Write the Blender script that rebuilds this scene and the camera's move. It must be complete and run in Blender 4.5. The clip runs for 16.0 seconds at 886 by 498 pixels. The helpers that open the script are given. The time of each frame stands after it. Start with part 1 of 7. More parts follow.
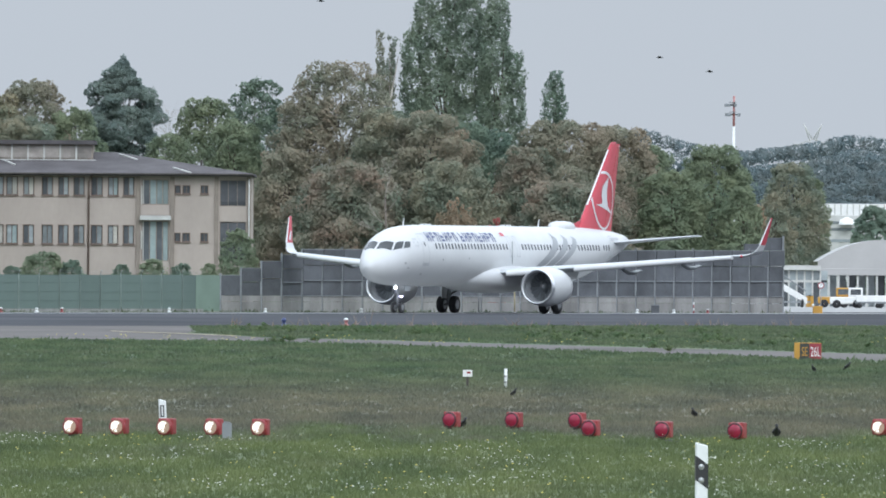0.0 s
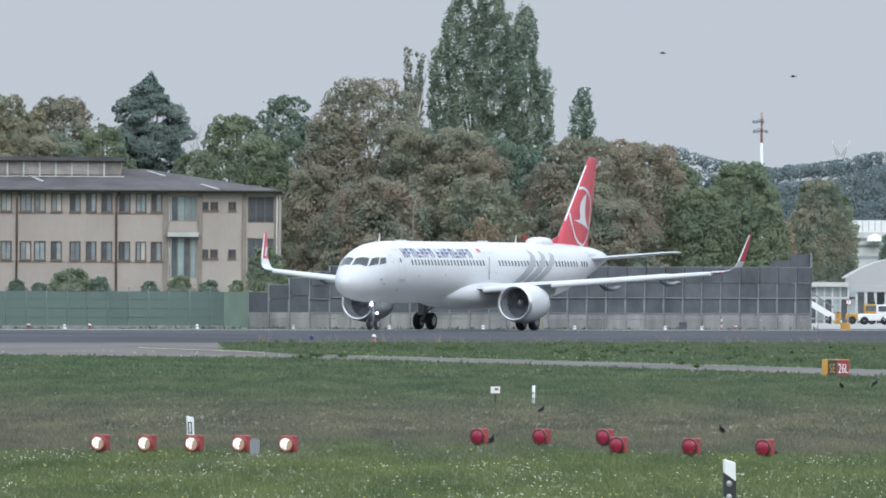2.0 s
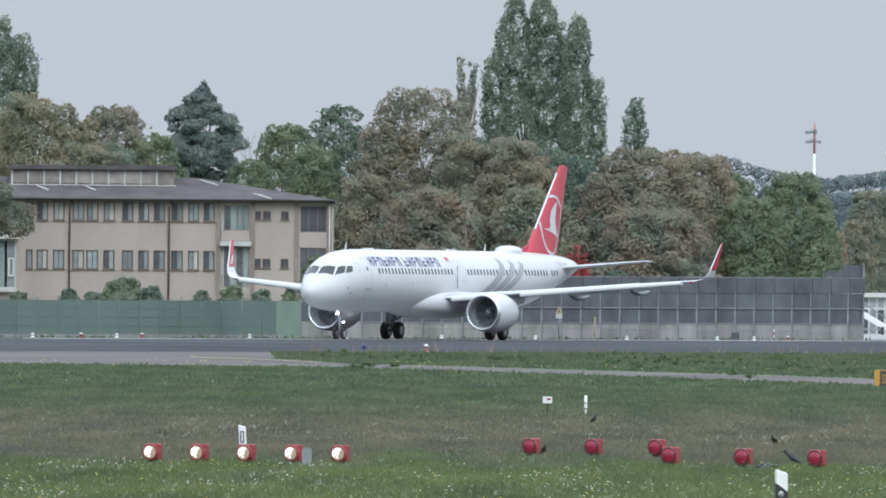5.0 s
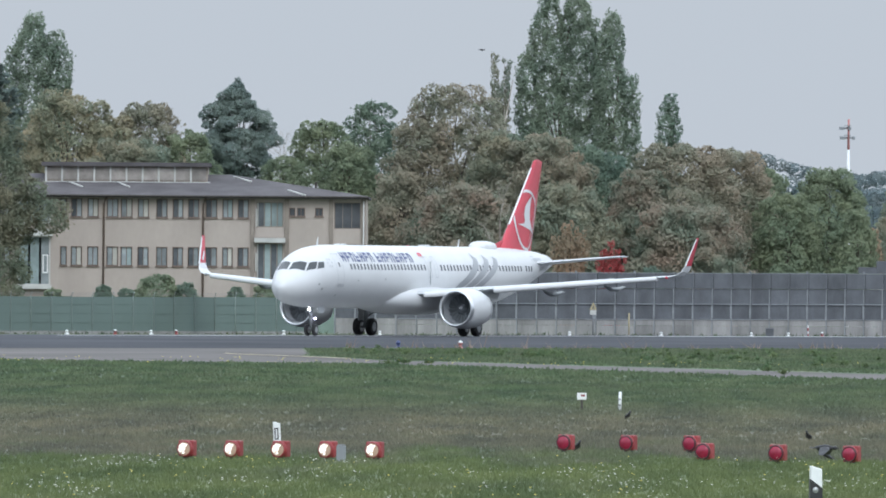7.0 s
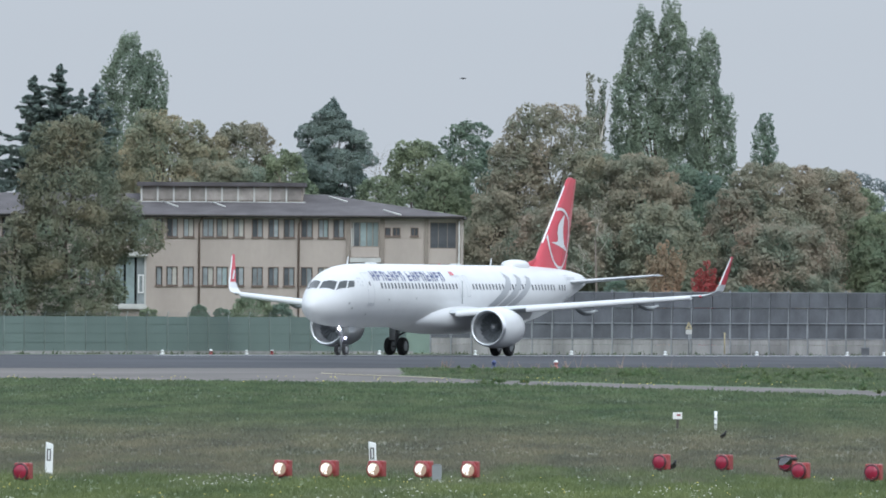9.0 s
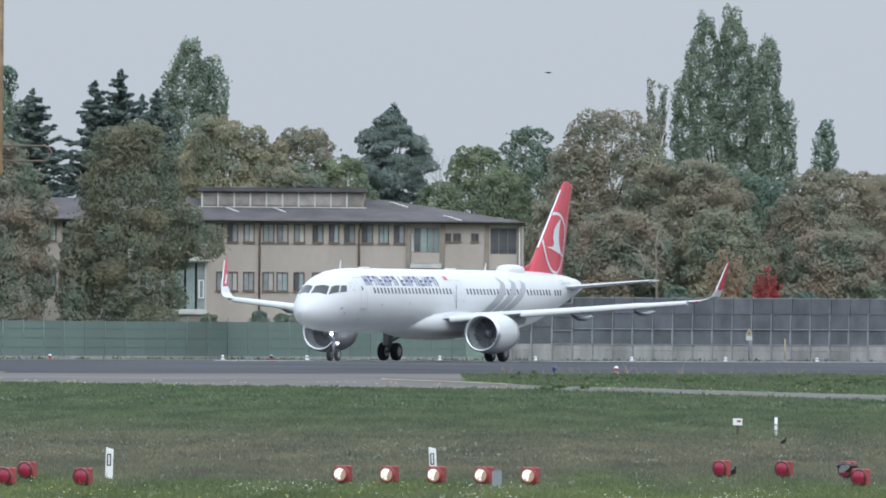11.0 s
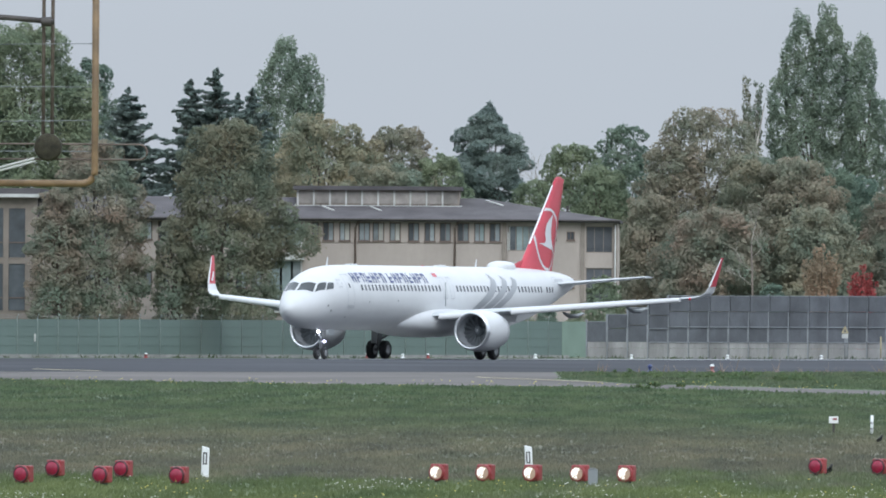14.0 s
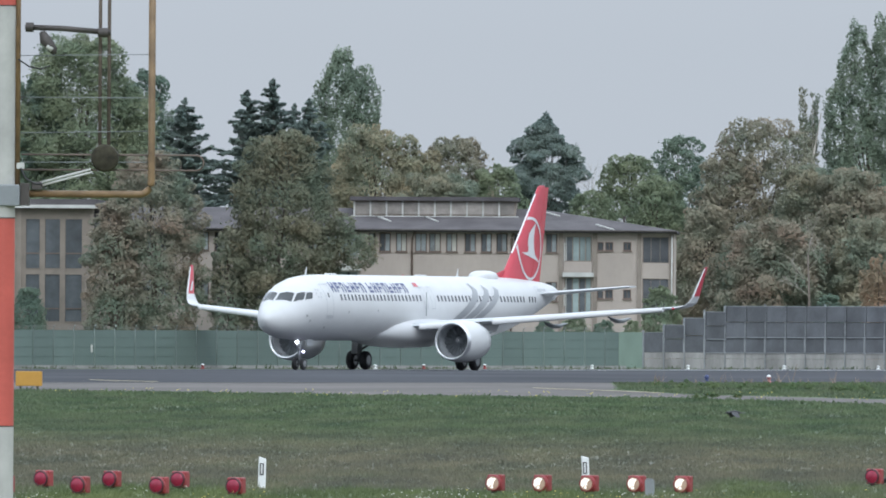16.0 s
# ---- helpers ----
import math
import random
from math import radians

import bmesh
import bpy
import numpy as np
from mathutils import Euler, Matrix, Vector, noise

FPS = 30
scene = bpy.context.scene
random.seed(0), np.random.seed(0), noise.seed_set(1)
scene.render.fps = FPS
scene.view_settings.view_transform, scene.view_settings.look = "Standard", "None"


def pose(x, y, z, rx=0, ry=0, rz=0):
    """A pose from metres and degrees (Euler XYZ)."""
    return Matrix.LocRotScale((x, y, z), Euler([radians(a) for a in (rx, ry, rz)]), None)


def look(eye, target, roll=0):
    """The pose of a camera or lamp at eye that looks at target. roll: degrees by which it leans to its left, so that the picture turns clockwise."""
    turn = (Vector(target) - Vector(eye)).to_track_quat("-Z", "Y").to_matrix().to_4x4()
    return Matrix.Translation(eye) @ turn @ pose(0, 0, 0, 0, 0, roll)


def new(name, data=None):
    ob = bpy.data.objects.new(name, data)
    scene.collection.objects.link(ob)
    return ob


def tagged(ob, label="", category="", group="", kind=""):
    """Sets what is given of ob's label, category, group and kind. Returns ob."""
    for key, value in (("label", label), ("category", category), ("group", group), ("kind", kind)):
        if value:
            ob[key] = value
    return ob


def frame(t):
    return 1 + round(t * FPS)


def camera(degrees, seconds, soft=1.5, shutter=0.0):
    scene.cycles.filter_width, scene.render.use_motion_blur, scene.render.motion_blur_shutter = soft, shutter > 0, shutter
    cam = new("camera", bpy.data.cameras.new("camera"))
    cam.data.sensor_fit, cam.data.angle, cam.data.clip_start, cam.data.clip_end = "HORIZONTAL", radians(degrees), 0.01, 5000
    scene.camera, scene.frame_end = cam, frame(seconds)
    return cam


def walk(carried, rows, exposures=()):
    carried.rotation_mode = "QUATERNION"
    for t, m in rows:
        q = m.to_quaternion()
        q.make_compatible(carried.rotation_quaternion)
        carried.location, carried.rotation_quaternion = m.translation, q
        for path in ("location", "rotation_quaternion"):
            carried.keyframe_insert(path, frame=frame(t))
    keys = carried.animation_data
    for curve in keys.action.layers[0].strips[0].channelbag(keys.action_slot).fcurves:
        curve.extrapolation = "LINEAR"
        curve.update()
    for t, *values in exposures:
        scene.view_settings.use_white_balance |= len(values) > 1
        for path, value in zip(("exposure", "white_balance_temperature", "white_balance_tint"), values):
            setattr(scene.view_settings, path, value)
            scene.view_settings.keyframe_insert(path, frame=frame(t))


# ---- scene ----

FOCAL, EYE, HORIZON = 26000.0, 2.5, 490.0
cam = camera(3.45433, 16.0, soft=1.8)
# seconds, turn to the left, tilt upwards, lean
ROWS = [
    (0.0, 0.0007, 0.1080, 0.355),
    (0.5, 0.0539, 0.1420, 0.396),
    (1.0, 0.0692, 0.2016, 0.357),
    (1.5, 0.1050, 0.1845, 0.394),
    (2.0, 0.1095, 0.1724, 0.358),
    (2.5, 0.1527, 0.1766, 0.324),
    (3.0, 0.1950, 0.2027, 0.386),
    (3.5, 0.2311, 0.2222, 0.402),
    (4.0, 0.2564, 0.2077, 0.444),
    (6.5, 0.4020, 0.2115, 0.455),
    (7.0, 0.4476, 0.1939, 0.430),
    (7.5, 0.5401, 0.2219, 0.489),
    (8.0, 0.6114, 0.2386, 0.425),
    (8.5, 0.7490, 0.2528, 0.397),
    (9.0, 0.8207, 0.2681, 0.383),
    (11.5, 1.1424, 0.2888, 0.441),
    (12.0, 1.2140, 0.2859, 0.389),
    (12.5, 1.2228, 0.2858, 0.388),
    (13.0, 1.2917, 0.2857, 0.369),
    (13.5, 1.3682, 0.3037, 0.415),
    (14.0, 1.4297, 0.2793, 0.407),
    (14.5, 1.4780, 0.2625, 0.425),
    (15.0, 1.5902, 0.3323, 0.377),
    (15.5, 1.6031, 0.3446, 0.343),
    (16.0, 1.6508, 0.3195, 0.372),
]
walk(cam, [(t, pose(0, 0, EYE) @ pose(0, 0, 0, 90 + tilt, 0, turn) @ pose(0, 0, 0, 0, 0, lean)) for t, turn, tilt, lean in ROWS],
     exposures=[(0.0, 0.0, 5910, 7), (8.0, 0.0, 5905, 7), (16.0, -0.05, 5900, 7)])

# ---- light: an overcast autumn day ----
world = bpy.data.worlds.new("overcast_sky")
scene.world = world
world.use_nodes = True
wn, wl = world.node_tree.nodes, world.node_tree.links
sky = wn.new("ShaderNodeTexSky")
sky.sky_type, sky.sun_disc = "NISHITA", False
sky.sun_elevation, sky.sun_rotation, sky.dust_density = radians(39.5), radians(163), 4.0
dim = wn.new("ShaderNodeMix")
dim.data_type, dim.blend_type = "RGBA", "MIX"
dim.inputs["Factor"].default_value = 0.93
wl.new(sky.outputs["Color"], dim.inputs["A"])
# an overcast sky is brighter overhead than at the horizon
way, height = wn.new("ShaderNodeTexCoord"), wn.new("ShaderNodeSeparateXYZ")
wl.new(way.outputs["Generated"], height.inputs["Vector"])
cloud = wn.new("ShaderNodeValToRGB")
cloud.color_ramp.elements[0].color, cloud.color_ramp.elements[0].position = (0.235, 0.240, 0.250, 1), 0.02
cloud.color_ramp.elements[1].color, cloud.color_ramp.elements[1].position = (0.72, 0.755, 0.79, 1), 0.9
hazy = cloud.color_ramp.elements.new(0.30)
hazy.color = (0.54, 0.565, 0.60, 1)
wl.new(height.outputs["Z"], cloud.inputs["Fac"])
gain = wn.new("ShaderNodeVectorMath")
gain.operation = "SCALE"
gain.inputs["Scale"].default_value = 25.5
wl.new(cloud.outputs["Color"], gain.inputs[0])
wl.new(gain.outputs["Vector"], dim.inputs["B"])
wl.new(dim.outputs["Result"], wn["Background"].inputs["Color"])
wn["Background"].inputs["Strength"].default_value = 0.1
sun_data = bpy.data.lights.new("sun", "SUN")
sun_data.energy, sun_data.angle, sun_data.color = 1.25, radians(30), (1.0, 0.96, 0.9)
sun = new("sun", sun_data)
sun.matrix_world = look((0, 0, 50), (-12, 40, 50 - 34.4))
scene.view_settings.exposure = 0.0


# ---- materials ----
def tree_of(name):
    m = bpy.data.materials.new(name)
    m.use_nodes = True
    n, l = m.node_tree.nodes, m.node_tree.links
    return m, n, l, n["Principled BSDF"]


def mat(name, col, rough=0.6, metal=0.0, var=0.15, scale=2.0, fine=25.0, bump=0.1, island=0.0, piece=0.0, alt=None, coat=0.0, stretch=(1, 1, 1), spec=0.5):
    """A surface with broad stains and fine grain; island / piece: variation from leaf to leaf or from object to object."""
    m, n, l, b = tree_of(name)
    tc = n.new("ShaderNodeTexCoord")
    mp = n.new("ShaderNodeMapping")
    mp.inputs["Scale"].default_value = stretch
    l.new(tc.outputs["Object"], mp.inputs["Vector"])
    big, small = n.new("ShaderNodeTexNoise"), n.new("ShaderNodeTexNoise")
    big.inputs["Scale"].default_value, small.inputs["Scale"].default_value = scale, fine
    big.inputs["Detail"].default_value = small.inputs["Detail"].default_value = 4
    for k in (big, small):
        l.new(mp.outputs["Vector"], k.inputs["Vector"])
    ramp = n.new("ShaderNodeValToRGB")
    dark = [c * (1 - var) for c in col]
    light = list(alt) if alt else [min(1, c * (1 + var)) for c in col]
    ramp.color_ramp.elements[0].color, ramp.color_ramp.elements[0].position = (*dark, 1), 0.3
    ramp.color_ramp.elements[1].color, ramp.color_ramp.elements[1].position = (*light, 1), 0.7
    l.new(big.outputs["Fac"], ramp.inputs["Fac"])
    hsv = n.new("ShaderNodeHueSaturation")
    l.new(ramp.outputs["Color"], hsv.inputs["Color"])
    rng = n.new("ShaderNodeMapRange")
    rng.inputs["To Min"].default_value, rng.inputs["To Max"].default_value = 1 - var * 0.7, 1 + var * 0.7
    l.new(small.outputs["Fac"], rng.inputs["Value"])
    value = rng.outputs["Result"]
    for amount, kind, out in ((island, "ShaderNodeNewGeometry", "Random Per Island"), (piece, "ShaderNodeObjectInfo", "Random")):
        if amount:
            g, r2, mul = n.new(kind), n.new("ShaderNodeMapRange"), n.new("ShaderNodeMath")
            r2.inputs["To Min"].default_value, r2.inputs["To Max"].default_value = 1 - amount, 1 + amount
            l.new(g.outputs[out], r2.inputs["Value"])
            mul.operation = "MULTIPLY"
            l.new(value, mul.inputs[0])
            l.new(r2.outputs["Result"], mul.inputs[1])
            value = mul.outputs[0]
    l.new(value, hsv.inputs["Value"])
    l.new(hsv.outputs["Color"], b.inputs["Base Color"])
    b.inputs["Roughness"].default_value, b.inputs["Metallic"].default_value = rough, metal
    b.inputs["Coat Weight"].default_value = coat
    b.inputs["Specular IOR Level"].default_value = spec
    if bump:
        bp = n.new("ShaderNodeBump")
        bp.inputs["Strength"].default_value, bp.inputs["Distance"].default_value = bump, 0.02
        l.new(small.outputs["Fac"], bp.inputs["Height"])
        l.new(bp.outputs["Normal"], b.inputs["Normal"])
    return m


def leaf_mat(name, col, alt, spread=0.35, rounded=False):
    """Leaves: two autumn tints mixed clump by clump, leaf by leaf, slightly translucent."""
    m, n, l, b = tree_of(name)
    tc, big = n.new("ShaderNodeTexCoord"), n.new("ShaderNodeTexNoise")
    big.inputs["Scale"].default_value, big.inputs["Detail"].default_value = 0.34, 5
    l.new(tc.outputs["Object"], big.inputs["Vector"])
    ramp = n.new("ShaderNodeValToRGB")
    ramp.color_ramp.elements[0].color, ramp.color_ramp.elements[0].position = (*col, 1), 0.38
    ramp.color_ramp.elements[1].color, ramp.color_ramp.elements[1].position = (*alt, 1), 0.66
    l.new(big.outputs["Fac"], ramp.inputs["Fac"])
    hsv, g, r2 = n.new("ShaderNodeHueSaturation"), n.new("ShaderNodeNewGeometry"), n.new("ShaderNodeMapRange")
    r2.inputs["To Min"].default_value, r2.inputs["To Max"].default_value = 1 - spread, 1 + spread
    l.new(g.outputs["Random Per Island"], r2.inputs["Value"])
    l.new(r2.outputs["Result"], hsv.inputs["Value"])
    l.new(ramp.outputs["Color"], hsv.inputs["Color"])
    l.new(hsv.outputs["Color"], b.inputs["Base Color"])
    b.inputs["Roughness"].default_value = 0.65
    b.inputs["Specular IOR Level"].default_value = 0.08
    tr, mx = n.new("ShaderNodeBsdfTranslucent"), n.new("ShaderNodeMixShader")
    l.new(hsv.outputs["Color"], tr.inputs["Color"])
    # leaves hang with the rounding of the crown
    mid, blend, unit = n.new("ShaderNodeVectorMath"), n.new("ShaderNodeVectorMath"), n.new("ShaderNodeVectorMath")
    mid.operation, mid.inputs[1].default_value = "SUBTRACT", (0.5, 0.5, 0.05)
    l.new(tc.outputs["Generated"], mid.inputs[0])
    blend.operation, blend.inputs[1].default_value = "MULTIPLY_ADD", (3.2, 3.2, 3.2)
    l.new(mid.outputs[0], blend.inputs[0])
    l.new(g.outputs["Normal"], blend.inputs[2])
    unit.operation = "NORMALIZE"
    l.new(blend.outputs[0], unit.inputs[0])
    if rounded:
        l.new(unit.outputs[0], b.inputs["Normal"])
    mx.inputs["Fac"].default_value = 0.5
    l.new(b.outputs["BSDF"], mx.inputs[1])
    l.new(tr.outputs["BSDF"], mx.inputs[2])
    l.new(mx.outputs["Shader"], n["Material Output"].inputs["Surface"])
    return m


def grass_mat(name, leafy):
    """Mown airfield grass: green, with a band of dry brown growth and patches."""
    m, n, l, b = tree_of(name)
    geo, sep = n.new("ShaderNodeNewGeometry"), n.new("ShaderNodeSeparateXYZ")
    l.new(geo.outputs["Position"], sep.inputs["Vector"])
    mp = n.new("ShaderNodeMapping")
    mp.inputs["Scale"].default_value = (0.5, 0.06, 1)
    l.new(geo.outputs["Position"], mp.inputs["Vector"])
    patch = n.new("ShaderNodeTexNoise")
    patch.inputs["Scale"].default_value, patch.inputs["Detail"].default_value = 0.8, 5
    l.new(mp.outputs["Vector"], patch.inputs["Vector"])
    wob = n.new("ShaderNodeMath")
    wob.operation, wob.inputs[1].default_value = "MULTIPLY_ADD", 90.0
    l.new(patch.outputs["Fac"], wob.inputs[0])
    l.new(sep.outputs["Y"], wob.inputs[2])
    dry = n.new("ShaderNodeValToRGB")
    e = dry.color_ramp.elements
    span = n.new("ShaderNodeMapRange")
    span.inputs["From Min"].default_value, span.inputs["From Max"].default_value = 245.0, 845.0
    l.new(wob.outputs[0], span.inputs["Value"])
    e[0].position, e[0].color = 0.035, (0, 0, 0, 1)
    e[1].position, e[1].color = 0.075, (1, 1, 1, 1)
    for p, c in ((0.17, 0.95), (0.27, 0.25), (0.5, 0.12), (1.0, 0.3)):
        k = e.new(p)
        k.color = (c, c, c, 1)
    l.new(span.outputs["Result"], dry.inputs["Fac"])
    add = n.new("ShaderNodeMath")
    add.operation, add.inputs[1].default_value = "MULTIPLY_ADD", 1.15
    shift = n.new("ShaderNodeMath")
    shift.operation, shift.inputs[1].default_value = "SUBTRACT", 0.5
    l.new(patch.outputs["Fac"], shift.inputs[0])
    l.new(shift.outputs[0], add.inputs[0])
    l.new(dry.outputs["Color"], add.inputs[2])
    add.use_clamp = True
    mix = n.new("ShaderNodeMix")
    mix.data_type = "RGBA"
    l.new(add.outputs[0], mix.inputs["Factor"])
    mix.inputs["A"].default_value = (0.110, 0.150, 0.080, 1)
    mix.inputs["B"].default_value = (0.164, 0.156, 0.114, 1)
    # the mown strip on the near side is a lighter, yellower lawn
    lawn, lawn_mix = n.new("ShaderNodeMapRange"), n.new("ShaderNodeMix")
    lawn.inputs["From Min"].default_value, lawn.inputs["From Max"].default_value = 262.0, 288.0
    lawn.inputs["To Min"].default_value, lawn.inputs["To Max"].default_value = 1.0, 0.0
    l.new(wob.outputs[0], lawn.inputs["Value"])
    lawn_mix.data_type = "RGBA"
    lawn_mix.inputs["A"].default_value, lawn_mix.inputs["B"].default_value = (0.106, 0.144, 0.080, 1), (0.138, 0.166, 0.074, 1)
    l.new(lawn.outputs["Result"], lawn_mix.inputs["Factor"])
    l.new(lawn_mix.outputs["Result"], mix.inputs["A"])
    # low streaks of coarser, darker growth
    mp2, tuft, ramp2, mix2 = n.new("ShaderNodeMapping"), n.new("ShaderNodeTexNoise"), n.new("ShaderNodeValToRGB"), n.new("ShaderNodeMix")
    mp2.inputs["Scale"].default_value = (0.55, 0.045, 1)
    l.new(geo.outputs["Position"], mp2.inputs["Vector"])
    tuft.inputs["Scale"].default_value, tuft.inputs["Detail"].default_value, tuft.inputs["Roughness"].default_value = 1.0, 6, 0.65
    l.new(mp2.outputs["Vector"], tuft.inputs["Vector"])
    ramp2.color_ramp.elements[0].position, ramp2.color_ramp.elements[0].color = 0.36, (0.70, 0.76, 0.80, 1)
    ramp2.color_ramp.elements[1].position, ramp2.color_ramp.elements[1].color = 0.62, (1.12, 1.10, 1.05, 1)
    l.new(tuft.outputs["Fac"], ramp2.inputs["Fac"])
    mix2.data_type, mix2.blend_type = "RGBA", "MULTIPLY"
    mix2.inputs["Factor"].default_value = 1.0
    l.new(mix.outputs["Result"], mix2.inputs["A"])
    l.new(ramp2.outputs["Color"], mix2.inputs["B"])
    hsv, r2 = n.new("ShaderNodeHueSaturation"), n.new("ShaderNodeMapRange")
    l.new(mix2.outputs["Result"], hsv.inputs["Color"])
    if leafy:
        r2.inputs["To Min"].default_value, r2.inputs["To Max"].default_value = 0.90, 1.10
        l.new(geo.outputs["Random Per Island"], r2.inputs["Value"])
    else:
        fine = n.new("ShaderNodeTexNoise")
        fine.inputs["Scale"].default_value, fine.inputs["Detail"].default_value = 3.0, 6
        l.new(geo.outputs["Position"], fine.inputs["Vector"])
        r2.inputs["To Min"].default_value, r2.inputs["To Max"].default_value = 0.55, 1.25
        l.new(fine.outputs["Fac"], r2.inputs["Value"])
    l.new(r2.outputs["Result"], hsv.inputs["Value"])
    l.new(hsv.outputs["Color"], b.inputs["Base Color"])
    b.inputs["Roughness"].default_value, b.inputs["Specular IOR Level"].default_value = 0.8, 0.2
    if leafy:
        tr, mx = n.new("ShaderNodeBsdfTranslucent"), n.new("ShaderNodeMixShader")
        l.new(hsv.outputs["Color"], tr.inputs["Color"])
        mx.inputs["Fac"].default_value = 0.32
        l.new(b.outputs["BSDF"], mx.inputs[1])
        l.new(tr.outputs["BSDF"], mx.inputs[2])
        l.new(mx.outputs["Shader"], n["Material Output"].inputs["Surface"])
    return m


def glow_mat(name, col, strength):
    m, n, l, b = tree_of(name)
    b.inputs["Base Color"].default_value = (*col, 1)
    b.inputs["Emission Color"].default_value = (*col, 1)
    b.inputs["Emission Strength"].default_value = strength
    b.inputs["Roughness"].default_value = 0.3
    return m


GRASS, BLADE = grass_mat("grass_ground", False), grass_mat("grass_blades", True)
ASPHALT = mat("asphalt", (0.062, 0.064, 0.072), 0.85, var=0.25, scale=0.05, fine=1.5, bump=0.2, stretch=(1, 0.3, 1), spec=0.04)
CONCRETE = mat("taxiway_concrete", (0.140, 0.130, 0.125), 0.85, var=0.18, scale=0.08, fine=1.2, bump=0.2, stretch=(1, 0.3, 1), spec=0.04)
APRON = mat("apron_concrete", (0.34, 0.335, 0.33), 0.85, var=0.1, scale=0.1, fine=2, bump=0.1, spec=0.05)
YELLOW_LINE = mat("yellow_marking", (0.36, 0.31, 0.19), 0.7, var=0.2, scale=0.5, fine=6)
WHITE_LINE = mat("white_marking", (0.38, 0.38, 0.37), 0.7, var=0.15, scale=0.5, fine=6)
BEIGE = mat("beige_render", (0.40, 0.348, 0.31), 0.9, var=0.09, scale=0.35, fine=4, bump=0.15, stretch=(1, 1, 0.5))
BROWN_TRIM = mat("brown_trim", (0.155, 0.115, 0.095), 0.7, var=0.15, scale=2, fine=20)
STONE_TRIM = mat("stone_trim", (0.245, 0.21, 0.18), 0.85, var=0.15, scale=1, fine=12)
ROOF = mat("roof_felt", (0.105, 0.098, 0.103), 0.9, var=0.2, scale=0.5, fine=7, bump=0.3, spec=0.1)
PALE_TRIM = mat("pale_trim", (0.5, 0.5, 0.48), 0.7, var=0.12, scale=1, fine=14)
GLASS = mat("window_glass", (0.27, 0.30, 0.31), 0.12, var=0.25, scale=0.8, fine=3, bump=0.02, piece=0.3)
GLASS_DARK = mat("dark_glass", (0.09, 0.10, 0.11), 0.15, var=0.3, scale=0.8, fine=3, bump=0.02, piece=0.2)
GLASS_GREEN = mat("greenish_glazing", (0.27, 0.33, 0.33), 0.2, var=0.2, scale=0.6, fine=4, bump=0.02, piece=0.2)
CURTAIN = mat("curtain", (0.42, 0.41, 0.37), 0.9, var=0.15, scale=1, fine=18, piece=0.15)
GREEN_WALL = mat("green_fence_sheet", (0.122, 0.165, 0.150), 0.8, var=0.06, scale=0.25, fine=5, bump=0.1, piece=0.06)
GREEN_PALE = mat("pale_green_sheet", (0.185, 0.25, 0.205), 0.8, var=0.1, scale=0.4, fine=5)
DARK_PANEL = mat("dark_barrier_panel", (0.092, 0.097, 0.108), 0.8, var=0.28, scale=0.6, fine=7, bump=0.2, piece=0.14)
GREY_PANEL = mat("concrete_barrier_panel", (0.255, 0.248, 0.24), 0.9, var=0.28, scale=0.5, fine=7, bump=0.2, piece=0.10, stretch=(1, 1, 0.4))
FENCE_POST = mat("pale_fence_post", (0.34, 0.38, 0.37), 0.6, 0.2, var=0.15, scale=2, fine=20, piece=0.35)
STEEL = mat("galvanised_steel", (0.25, 0.265, 0.28), 0.5, 0.4, var=0.12, scale=2, fine=20, piece=0.1)
BARK = mat("bark", (0.15, 0.125, 0.105), 0.9, var=0.3, scale=1.5, fine=9, bump=0.5)
BARK_PALE = mat("pale_bark", (0.36, 0.33, 0.29), 0.9, var=0.3, scale=1.5, fine=9, bump=0.5)
WHITE_PAINT = mat("white_aircraft_paint", (0.57, 0.575, 0.585), 0.42, var=0.04, scale=0.5, fine=3, bump=0.0, coat=0.12)
GREY_PAINT = mat("grey_aircraft_paint", (0.50, 0.52, 0.54), 0.35, var=0.05, scale=0.6, fine=4, bump=0.0)
FAIRING = mat("flap_fairing_paint", (0.22, 0.235, 0.24), 0.5, var=0.1, scale=0.8, fine=5, bump=0.0)
BELLY_PAINT = mat("fairing_paint", (0.56, 0.565, 0.58), 0.35, var=0.04, scale=0.6, fine=4, bump=0.0)
SILVER_PAINT = mat("silver_grey_graphic", (0.30, 0.31, 0.33), 0.35, var=0.04, scale=0.8, fine=5, bump=0.0)
RED_PAINT = mat("red_aircraft_paint", (0.47, 0.034, 0.058), 0.4, var=0.06, scale=0.5, fine=4, bump=0.0, coat=0.3)
BLUE_PAINT = mat("dark_blue_paint", (0.045, 0.06, 0.17), 0.35, var=0.05, scale=1, fine=6, bump=0.0)
DARK_WINDOW = mat("cabin_window", (0.075, 0.08, 0.095), 0.2, var=0.1, scale=1, fine=6, bump=0.0)
COCKPIT = mat("cockpit_glass", (0.045, 0.05, 0.055), 0.1, var=0.2, scale=1, fine=6, bump=0.0)
BARE_METAL = mat("polished_metal", (0.72, 0.73, 0.75), 0.28, 0.9, var=0.06, scale=2, fine=12, bump=0.0)
INTAKE = mat("engine_liner", (0.32, 0.335, 0.36), 0.5, 0.2, var=0.15, scale=2, fine=12, bump=0.0)
FAN = mat("fan_blades", (0.17, 0.185, 0.20), 0.5, 0.2, var=0.15, scale=3, fine=14, bump=0.0)
RUBBER = mat("tyre_rubber", (0.022, 0.022, 0.024), 0.8, var=0.2, scale=3, fine=20)
